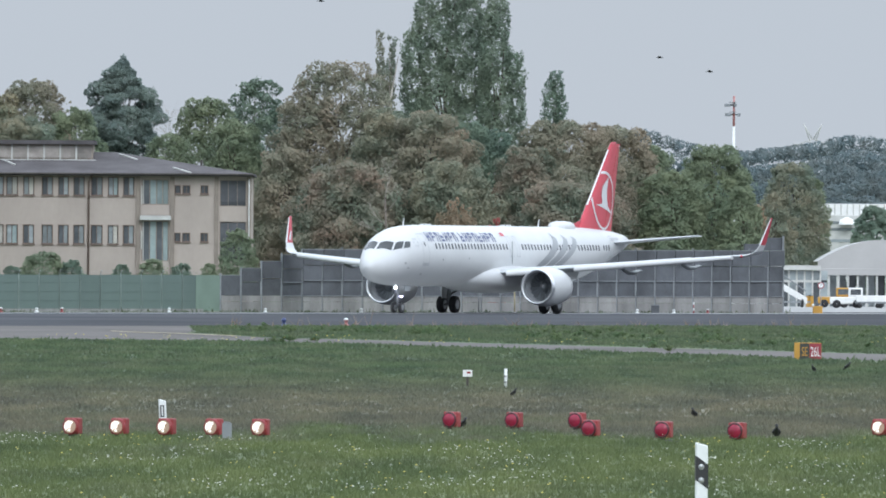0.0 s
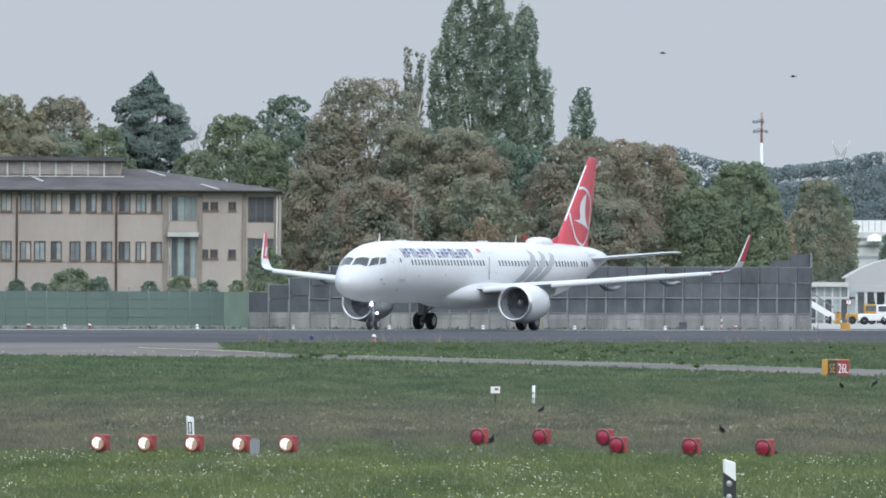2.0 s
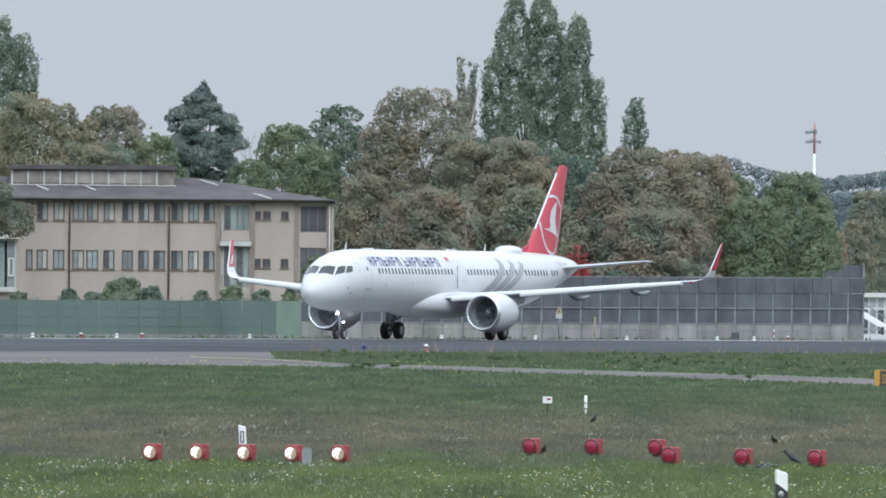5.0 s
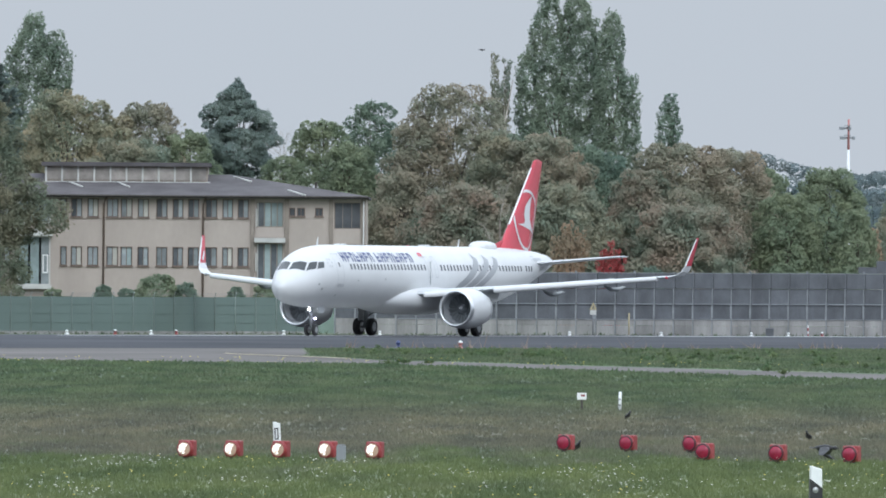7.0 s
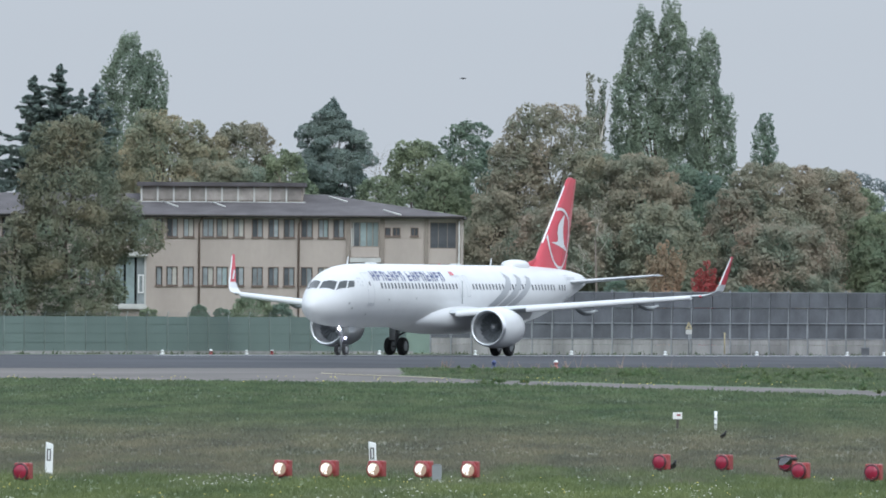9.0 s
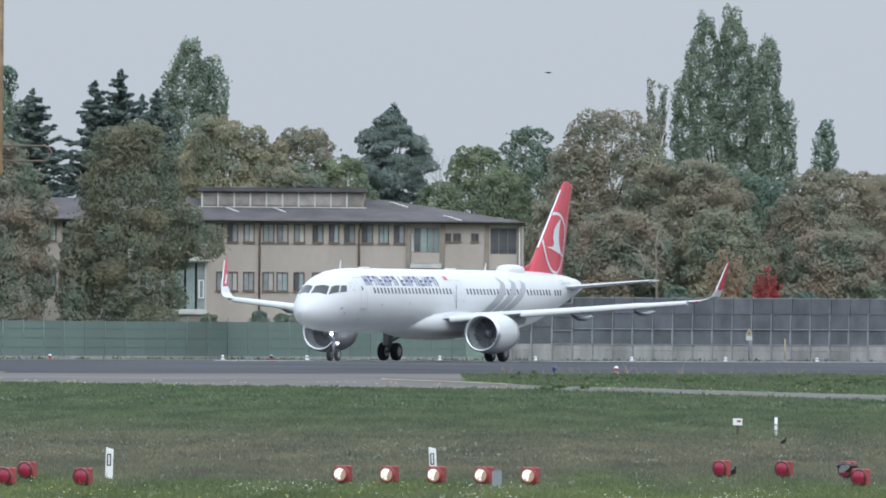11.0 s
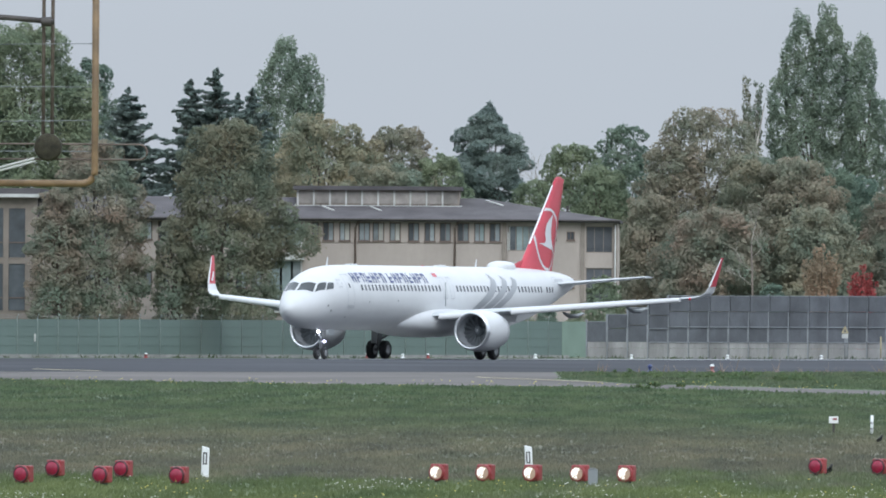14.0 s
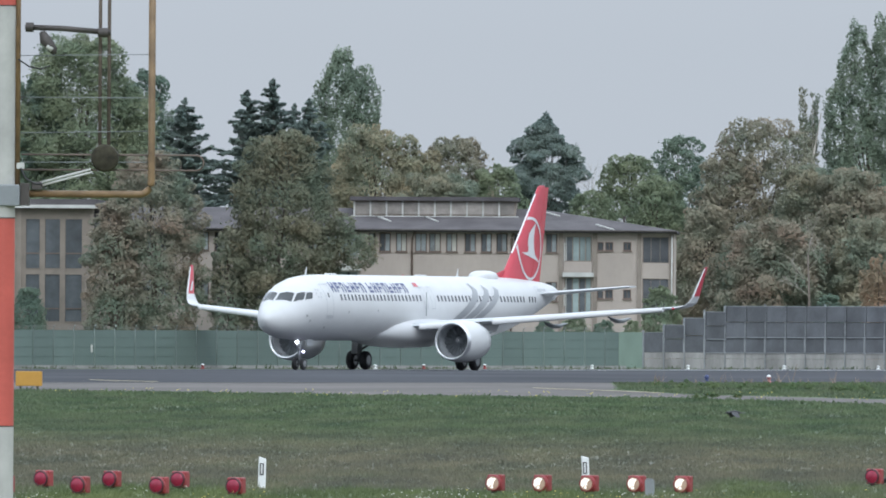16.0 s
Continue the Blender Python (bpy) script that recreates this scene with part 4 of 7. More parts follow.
def green_fence():
    root = empty("green_fence", along(-60), "green sheeted airport fence with steel posts and barbed wire", "fence")
    o = root.location.copy()
    u = -836.0
    rng = random.Random(3)
    ends = [along(u) - o]
    while u < 345:
        p, q = along(u), along(u + 36.2)
        top = 2.40 + 0.10 * (u + 800) / 1150 + rng.uniform(-0.015, 0.015)
        slab("fence_sheet", p, q, o, -0.02, 0.02, 0.2, top, GREEN_WALL, root, "", 0.003)
        slab("concrete_kerb", p, q, o, -0.06, 0.06, 0.0, 0.2, GREY_PANEL, root, "", 0.0)
        x, y = p.x - o.x, p.y - o.y
        tube("post", [(x, y - 0.06, 0), (x, y - 0.06, top + 0.06), (x + 0.10, y - 0.2, top + 0.3)], 0.042, FENCE_POST, root, "", 6)
        for z in (0.75, 1.35, 1.95):
            slab("fence_rail", p, q, o, -0.035, -0.02, z - 0.01, z + 0.01, FENCE_RAIL, root)
        for k, lift in enumerate((0.10, 0.18, 0.26)):
            slab("barbed_wire", p, q, o, -0.10 - 0.03 * k, -0.092 - 0.03 * k, top + lift, top + lift + 0.008, STEEL, root, "", 0.0)
        u += 36.2
    n = along(-588) - o
    box("notice_plate", n.x - 0.1, n.x + 0.1, n.y - 0.09, n.y - 0.07, 1.0, 1.5, PALE_TRIM, root, "small pale notice plate", 0.01)
    slab("pale_panel", along(346), along(389), o, -0.04, 0.02, 0.08, 2.5, GREEN_PALE, root, "paler green end panel")


def noise_barrier():
    root = empty("noise_barrier", along(880), "tall dark noise barrier on concrete base panels with steel posts", "barrier")
    o = root.location.copy()

    def top_at(u):
        return 488 if u < 425 else 475 if u < 463 else 463 if u < 499 else 452 if u < 536 else 442 + 2.5 * (u - 536) / 800

    u, k = 390.0, 0
    while u < 1380:
        w = 36.2 - 3.4 * (u - 390) / 1000
        d = float(fence_line(u))
        s, hz = d / FOCAL, horizon_at(u)
        p, q = along(u), along(min(u + w, 1386))
        ztop = EYE - (top_at(u + 3) - hz) * s
        zmid = EYE - (523.5 + 2 * (u - 390) / 1000 - hz) * s
        slab("base_panel", p, q, o, -0.10, 0.10, 0.0, 0.70, GREY_PANEL, root, "", 0.05)
        slab("base_panel", p, q, o, -0.105, 0.10, 0.72, zmid, GREY_PANEL, root, "", 0.05)
        if ztop > zmid + 0.3:
            n = max(1, round((ztop - zmid) / 1.0))
            for i in range(n):
                a, b = zmid + (ztop - zmid) * i / n, zmid + (ztop - zmid) * (i + 1) / n
                slab("dark_panel", p, q, o, -0.06 - 0.05 * i, 0.06, a + 0.012, b - 0.012, DARK_PANEL, root, "", 0.05)
            slab("cap_rail", p, q, o, -0.09, 0.09, ztop, ztop + 0.05, STEEL, root, "", 0.06)
            if ztop > 3.5:
                slab("mid_rail", p, q, o, -0.15, -0.112, zmid + (ztop - zmid) / n - 0.04, zmid + (ztop - zmid) / n + 0.03, STEEL, root, "", 0.06)
                slab("base_rail", p, q, o, -0.15, -0.108, zmid - 0.03, zmid + 0.03, STEEL, root, "", 0.06)
        x, y = p.x - o.x, p.y - o.y
        box("post", x - 0.065, x + 0.065, y - 0.20, y + 0.12, 0.0, ztop + (0.02 if k % 3 else 0.16), STEEL, root)
        u += w
        k += 1
    # raised end of the barrier
    for a, b, v in ((1318, 1350, 432), (1350, 1385, 421)):
        d = float(fence_line(a))
        s, hz = d / FOCAL, horizon_at(a)
        slab("dark_panel", along(a), along(b), o, 0.02, 0.12, EYE - (443 - hz) * s, EYE - (v - hz) * s, DARK_PANEL, root)
    e = along(1386) - o
    box("end_post", e.x - 0.08, e.x + 0.05, e.y - 0.2, e.y + 0.16, 0.0, EYE - (418 - horizon_at(1386)) * 1062 / FOCAL, STEEL, root)


green_fence()
noise_barrier()


# ---- the office building ----
def window_unit(root, s, o, u0, u1, v0, v1, glass, kind=0):
    """One window with its reveal, sill, frame, mullion and panes, in the facade plane."""
    x0, x1 = (u0 - 784) * s - o.x, (u1 - 784) * s - o.x
    hz = horizon_at(150)
    z0, z1 = EYE - (v1 - hz) * s, EYE - (v0 - hz) * s
    w = obj("window", *frame_shape(x0, x1, z0, z1, 0.055, -0.03, 0.10), BROWN_TRIM, root)
    n = 2 if x1 - x0 > 0.55 else 1
    for i in range(n):
        a, b = x0 + 0.06 + (x1 - x0 - 0.12) * i / n, x0 + 0.06 + (x1 - x0 - 0.12) * (i + 1) / n
        box("pane", a + 0.03, b - 0.03, 0.06, 0.08, z0 + 0.06, z1 - 0.06, glass[i % len(glass)], w)
    if n == 2:
        m = (x0 + x1) / 2
        box("mullion", m - 0.02, m + 0.02, 0.02, 0.09, z0 + 0.05, z1 - 0.05, BROWN_TRIM, w)
    box("sill", x0 - 0.05, x1 + 0.05, -0.10, 0.06, z0 - 0.09, z0 - 0.002, BROWN_TRIM, w)
    return w


def frame_shape(x0, x1, z0, z1, t, y0, y1):
    verts, faces = [], []
    for a, b, c, d in ((x0, x1, z1 - t, z1), (x0, x1, z0, z0 + t), (x0, x0 + t, z0 + t, z1 - t), (x1 - t, x1, z0 + t, z1 - t)):
        k = len(verts)
        verts += box_verts(a, b, y0, y1, c, d)
        faces += [tuple(i + k for i in f) for f in BOX_FACES]
    return verts, faces


def wall_with_holes(name, x0, x1, z0, z1, holes, y0, y1, material, parent):
    """A wall slab cut by rectangular openings (x0, x1, z0, z1), built of bands between them."""
    xs = sorted({x0, x1, *[h[0] for h in holes], *[h[1] for h in holes]})
    zs = sorted({z0, z1, *[h[2] for h in holes], *[h[3] for h in holes]})
    solid = {}
    for i in range(len(xs) - 1):
        for j in range(len(zs) - 1):
            cx, cz = (xs[i] + xs[i + 1]) / 2, (zs[j] + zs[j + 1]) / 2
            solid[i, j] = not any(h[0] < cx < h[1] and h[2] < cz < h[3] for h in holes)
    verts, faces, index = [], [], {}

    def vid(i, j, y):
        key = (i, j, y)
        if key not in index:
            index[key] = len(verts)
            verts.append((xs[i], y, zs[j]))
        return index[key]

    for (i, j), on in solid.items():
        if not on:
            continue
        faces.append((vid(i, j, y0), vid(i + 1, j, y0), vid(i + 1, j + 1, y0), vid(i, j + 1, y0)))
        faces.append((vid(i, j + 1, y1), vid(i + 1, j + 1, y1), vid(i + 1, j, y1), vid(i, j, y1)))
        for di, dj, q in ((-1, 0, ((i, j), (i, j + 1))), (1, 0, ((i + 1, j + 1), (i + 1, j))), (0, -1, ((i + 1, j), (i, j))), (0, 1, ((i, j + 1), (i + 1, j + 1)))):
            if not solid.get((i + di, j + dj), False):
                (a, b), (c, e) = q
                faces.append((vid(a, b, y0), vid(c, e, y0), vid(c, e, y1), vid(a, b, y1)))
    return obj(name, verts, faces, material, parent)


LANTERN_GLASS = mat("dusty_lantern_glass", (0.27, 0.245, 0.225), 0.4, var=0.25, scale=1.2, fine=6, piece=0.25)


def office_building():
    d = 1066.0
    s = d / FOCAL
    root = empty("office_building", ground_at(150, d), "beige three-storey office building with a low dark hipped roof", "building")
    o = root.location.copy()

    def X(u):
        return (u - 784) * s - o.x

    def Z(v):
        return EYE - (v - horizon_at(150)) * s

    depth = 13.0
    spans = [(-97, -85), (-78, -58), (-49, -29), (-15, 6), (10, 31), (40, 60), (73, 93), (102, 121), (129, 149), (160, 181), (190, 209), (217, 237)]
    small = [(308, 319), (322, 336), (354, 368)]
    holes = [(X(a), X(b), Z(v1), Z(v0)) for a, b in spans for v0, v1 in ((313, 346), (398, 432))]
    holes += [(X(a), X(b), Z(v1), Z(v0)) for a, b in small for v0, v1 in ((327, 342), (411, 427))]
    holes += [(X(250), X(298), Z(362), Z(317)), (X(250), X(298), Z(462), Z(390)), (X(388), X(435), Z(364), Z(317)), (X(388), X(435), Z(462), Z(391))]
    holes += [(X(-172), X(-114), Z(468), Z(380)), (X(-172), X(-114), Z(358), Z(318))]
    # bays hidden in part by the trees
    for a in (-262, -232, -205, -300, -330, -370, -400, -440, -470, -500, -540):
        holes += [(X(a), X(a + 20), Z(346), Z(313)), (X(a), X(a + 20), Z(432), Z(398))]
    wall_with_holes("wall", X(-580), X(444), 0.0, Z(311), holes, 0.0, 0.35, BEIGE, root)
    box("wall", X(-580), X(444), depth - 0.35, depth, 0.0, Z(311), BEIGE, root)
    box("wall", X(443) - 0.33, X(443), 0.36, depth - 0.36, 0.0, Z(311), BEIGE, root)
    # dark sheet behind the windows, in place of the rooms' shade
    box("inner_core", X(-578), X(440), 1.6, 1.9, 0.0, Z(312), GLASS_DARK, root, "dark sheet standing in for unlit rooms")
    rng = random.Random(8)
    looks = [(GLASS, GLASS), (GLASS, CURTAIN), (GLASS, GLASS), (GLASS_DARK, GLASS), (GLASS, GLASS_GREEN)]
    for a, b in spans:
        for v0, v1 in ((313, 346), (398, 432)):
            window_unit(root, s, o, a, b, v0, v1, GLASS_DARK and ((GLASS_DARK, GLASS) if (a in (73, 102) and v0 == 313) or (a == 217 and v0 == 398) else looks[rng.randrange(5)]))
    for a in (-262, -232, -205, -300, -330, -370, -400, -440, -470, -500, -540):
        for v0, v1 in ((313, 346), (398, 432)):
            window_unit(root, s, o, a, a + 20, v0, v1, (GLASS_DARK, GLASS))
    for a, b in small:
        for v0, v1 in ((327, 342), (411, 427)):
            window_unit(root, s, o, a, b, v0, v1, (GLASS_DARK,))
    # glazed stair bay
    for v0, v1, glass in ((317, 362, GLASS_GREEN), (390, 462, GLASS_GREEN)):
        w = obj("stair_window", *frame_shape(X(250), X(298), Z(v1), Z(v0), 0.07, 0.05, 0.15), STONE_TRIM, root, "tall greenish stairwell glazing")
        edges = [250, 253, 264, 276, 287, 298]
        for i in range(5):
            g = GLASS_DARK if (i == 1 and v0 == 317) or (i in (1, 3) and v0 == 390) else glass
            box("pane", X(edges[i]) + 0.05, X(edges[i + 1]) - 0.03, 0.1, 0.12, Z(v1) + 0.07, Z(v0) - 0.07, g, w)
            box("mullion", X(edges[i]) - 0.03, X(edges[i]) + 0.03, 0.06, 0.14, Z(v1) + 0.05, Z(v0) - 0.05, PALE_TRIM if i == 1 else STONE_TRIM, w)
        box("open_casement", X(249), X(251), -0.12, 0.03, Z(v0 + 44) if v0 == 317 else Z(440), Z(v0 + 12) if v0 == 317 else Z(408), PALE_TRIM, w, "white open casement")
    box("balcony_panel", X(249), X(299), -0.10, -0.01, Z(380), Z(363), BEIGE, root, "beige spandrel panel")
    box("balcony_slab", X(247), X(302), -0.55, -0.005, Z(389), Z(381), PALE_TRIM, root, "pale projecting slab")
    # end bay of dark mesh glazing
    for v0, v1 in ((317, 364), (391, 462)):
        w = obj("end_window", *frame_shape(X(388), X(435), Z(v1), Z(v0), 0.06, 0.05, 0.15), STONE_TRIM, root, "dull grey end glazing")
        box("pane", X(389), X(434), 0.1, 0.12, Z(v1) + 0.06, Z(v0) - 0.06, DARK_PANEL, w)
        for v in (v1 - 7, v1 - 4):
            box("rail", X(389), X(434), 0.06, 0.09, Z(v) - 0.02, Z(v) + 0.02, GLASS_DARK, w)
        for u in (403, 419):
            box("mullion", X(u) - 0.02, X(u) + 0.02, 0.06, 0.14, Z(v1) + 0.06, Z(v0) - 0.06, STONE_TRIM, w)
    # pilasters and drainpipes
    for u0, u1, m in ((240, 247, STONE_TRIM), (300, 308, STONE_TRIM), (379, 386, STONE_TRIM), (436, 443, STONE_TRIM)):
        box("pilaster", X(u0), X(u1), -0.14, -0.003, 0.0, Z(312), m, root)
    for u in (156, -20):
        tube("drainpipe", [(X(u + 6), -0.3, Z(310)), (X(u + 3), -0.2, Z(315)), (X(u), -0.12, Z(322)), (X(u), -0.12, 0.0)], 0.075, BROWN_TRIM, root, "dark drainpipe", 8)
    tube("drainpipe", [(X(440), -0.2, Z(315)), (X(440), -0.2, 0.5)], 0.05, PALE_TRIM, root, "pale corner pipe", 8)
    # entrance bay beside the trees
    for v0, v1 in ((318, 358), (380, 468)):
        w = obj("entrance_window", *frame_shape(X(-172), X(-114), Z(v1), Z(v0), 0.12, -0.04, 0.14), PALE_TRIM, root, "large pale entrance glazing")
        for i in range(3):
            box("pane", X(-172 + 19.3 * i) + 0.12, X(-172 + 19.3 * (i + 1)) - 0.04, 0.06, 0.08, Z(v1) + 0.12, Z(v0) - 0.12, GLASS_GREEN if i < 2 else GLASS, w)
        if v0 == 380:
            obj("casement", *frame_shape(X(-128), X(-118), Z(446), Z(413), 0.09, -0.02, 0.05), SIGN_WHITE, w, "white framed casement")
    box("entrance_canopy", X(-178), X(-110), -0.6, -0.01, Z(380), Z(368), PALE_TRIM, root, "pale canopy")
    box("entrance_sill", X(-176), X(-112), -0.4, -0.01, Z(474), Z(468), PALE_TRIM, root, "pale sill")
    # roof: low hip with eaves, gutter and a clerestory lantern
    e, ov = Z(311.0), 0.75
    rz = Z(268)
    x0, x1 = X(-590), X(449)
    y0, y1 = -ov, depth + ov
    rx0, rx1, ym = X(-590), X(200), depth / 2
    v = [(x0, y0, e), (x1, y0, e), (x1, y1, e), (x0, y1, e), (rx0, ym, rz), (rx1, ym, rz), (x0, y0, e + 0.2), (x1, y0, e + 0.2), (x1, y1, e + 0.2), (x0, y1, e + 0.2)]
    f = [(0, 3, 2, 1), (0, 1, 7, 6), (1, 2, 8, 7), (2, 3, 9, 8), (6, 7, 5, 4), (7, 8, 5), (8, 9, 4, 5), (0, 6, 4, 9, 3)]
    roof = obj("roof", v, f, ROOF, root, "low dark felt hipped roof")
    tube("gutter", [(x0, y0 - 0.06, e + 0.13), (x1, y0 - 0.06, e + 0.13)], 0.07, DARK_STEEL, roof, "", 6)
    for u, v0, w in ((207, 273, 32), (305, 297, 32), (-86, 284, 26), (0, 284, 24)):
        ends = []
        for uu, vv in ((u, v0), (u + w, v0 + 9)):
            zz = Z(vv)
            ends.append((X(uu), (zz - e - 0.2) / (rz - e - 0.2) * (ym - y0) + y0, zz + 0.04))
        tube("roof_edge_strip", ends, 0.07, PALE_TRIM, roof, "pale metal roof strip", 6)
    box("vent", X(352), X(356), 2.2, 2.5, Z(300), Z(281), DARK_STEEL, roof, "roof vent")
    lan = box("lantern", X(-128), X(161), ym - 2.6, ym + 2.6, Z(285), Z(254), STONE_TRIM, roof, "long clerestory lantern")
    box("lantern_roof", X(-134), X(165), ym - 3.1, ym + 3.1, Z(255), Z(248), ROOF, lan, "flat dark lantern roof")
    for i in range(10):
        a = -126 + 28.6 * i
        box("lantern_pane", X(a) + 0.06, X(a + 28.6) - 0.08, ym - 2.68, ym - 2.61, Z(279), Z(258), LANTERN_GLASS, lan)
        box("lantern_mullion", X(a) - 0.06, X(a) + 0.06, ym - 2.8, ym - 2.61, Z(283), Z(256), PALE_TRIM, lan)
    box("lantern_sill", X(-132), X(166), ym - 2.95, ym - 2.61, Z(286), Z(282), PALE_TRIM, lan)


def glazed_wing():
    """The wing further along, with a tall grid of glazing."""
    d = 1062.0
    s = d / FOCAL
    root = empty("glazed_wing", ground_at(-660, d), "brown building wing with tall gridded glazing", "building")
    o = root.location.copy()

    def X(u):
        return (u - 784) * s - o.x

    def Z(v):
        return EYE - (v - horizon_at(-660)) * s

    holes = [(X(a), X(b), Z(v1), Z(v0)) for a, b in ((-745, -732), (-706, -679), (-672, -643), (-636, -604)) for v0, v1 in ((286, 376), (384, 470))]
    wall_with_holes("wall", X(-800), X(-584), 0.0, Z(266), holes, 0.0, 0.35, STONE_TRIM, root)
    # the dimness inside is a dark sheet here too
    box("inner_core", X(-800), X(-590), 1.2, 1.5, 0.0, Z(270), GLASS_DARK, root, "dark sheet standing in for unlit rooms")
    for a, b in ((-706, -679), (-672, -643), (-636, -604)):
        for v0, v1 in ((286, 376), (384, 470)):
            w = obj("window", *frame_shape(X(a), X(b), Z(v1), Z(v0), 0.06, -0.03, 0.1), STONE_TRIM, root)
            box("pane", X(a) + 0.08, X(b) - 0.08, 0.05, 0.07, Z(v1) + 0.08, Z(v0) - 0.08, GLASS_DARK, w)
            box("rail", X(a) + 0.08, X(b) - 0.08, 0.0, 0.04, Z(v0 + 62) - 0.04, Z(v0 + 62) + 0.04, BROWN_TRIM, w)
    box("roof", X(-812), X(-578), -0.7, 12.0, Z(266), Z(252), ROOF, root, "flat dark roof with pale edge")
    box("roof_edge", X(-812), X(-578), -0.78, -0.705, Z(268), Z(262), PALE_TRIM, root, "pale roof edge")
    for u in (-797, -716, -588):
        box("pilaster", X(u - 4), X(u + 4), -0.15, -0.003, 0.0, Z(268), STONE_TRIM, root)


office_building()
glazed_wing()


# ---- trees ----
# paler, bluer tints than foliage has: a kilometre of haze is mixed in
LEAVES = {
    "green": leaf_mat("green_leaves", (0.233, 0.290, 0.198), (0.308, 0.344, 0.218), 0.06, True),
    "dark": leaf_mat("dark_green_leaves", (0.187, 0.258, 0.207), (0.237, 0.297, 0.218), 0.06, True),
    "olive": leaf_mat("olive_leaves", (0.257, 0.309, 0.241), (0.393, 0.357, 0.256), 0.06, True),
    "brown": leaf_mat("browning_leaves", (0.400, 0.345, 0.262), (0.290, 0.312, 0.236), 0.06, True),
    "rust": leaf_mat("rusty_leaves", (0.250, 0.300, 0.230), (0.410, 0.325, 0.255), 0.06, True),
    "pine": leaf_mat("pine_needles", (0.215, 0.275, 0.258), (0.262, 0.315, 0.275), 0.06, True),
    "poplar": leaf_mat("poplar_leaves", (0.235, 0.298, 0.232), (0.290, 0.345, 0.250), 0.06, True),
    "yellow": leaf_mat("yellowing_leaves", (0.461, 0.391, 0.263), (0.298, 0.330, 0.241), 0.06, True),
    "orange": leaf_mat("orange_leaves", (0.488, 0.336, 0.234), (0.339, 0.302, 0.219), 0.06, True),
    "red": leaf_mat("red_leaves", (0.50, 0.110, 0.115), (0.38, 0.130, 0.115), 0.06, True),
    "oak": leaf_mat("oak_leaves", (0.205, 0.245, 0.180), (0.300, 0.275, 0.190), 0.06, True),
    # bluest of all: the distance haze is put into this leaf colour
    "hill": leaf_mat("haze_tinted_woodland", (0.195, 0.250, 0.268), (0.240, 0.270, 0.268), 0.08, False),
}
LEAF_NAMES = {"green": "green", "dark": "dark green", "olive": "olive green", "brown": "browning", "rust": "rust-brown and green", "pine": "dark needled", "poplar": "green", "yellow": "yellowing", "orange": "orange", "red": "bright red", "oak": "dark olive and brown", "hill": "haze-tinted green"}


def leaf_cloud(rng, centres, radii, per, size, squash=0.8, hollow=0.45, shingle=0.0):
    """Leaves scattered in rounded clumps: small four-cornered blades turned every way."""
    n = len(centres) * per
    c = np.repeat(np.asarray(centres), per, 0)
    r = np.repeat(np.asarray(radii), per)
    way = rng.normal(size=(n, 3))
    way /= np.linalg.norm(way, axis=1, keepdims=True)
    dist = r * np.abs(rng.normal(hollow + 0.3, 0.42, n))
    p = c + way * dist[:, None] * np.array([1, 1, squash])
    # blades lie roughly along the outside of the crown, like shingles
    out = p - (np.mean(np.asarray(centres), 0) - np.array([0, 0, 1.5]))
    out /= np.linalg.norm(out, axis=1, keepdims=True) + 1e-6
    face = out * shingle + way * 0.5 * shingle + rng.normal(size=(n, 3)) * 0.5
    a = np.cross(face, rng.normal(size=(n, 3)))
    a /= np.linalg.norm(a, axis=1, keepdims=True)
    b = np.cross(a, face)
    b /= np.linalg.norm(b, axis=1, keepdims=True)
    sz = size * rng.uniform(0.6, 1.3, n)[:, None]
    v = np.empty((n, 3, 3), dtype=np.float32)
    v[:, 0], v[:, 1], v[:, 2] = p - a * sz, p + a * sz * 0.6 + b * sz * 0.75, p + a * sz * 0.6 - b * sz * 0.75
    return v


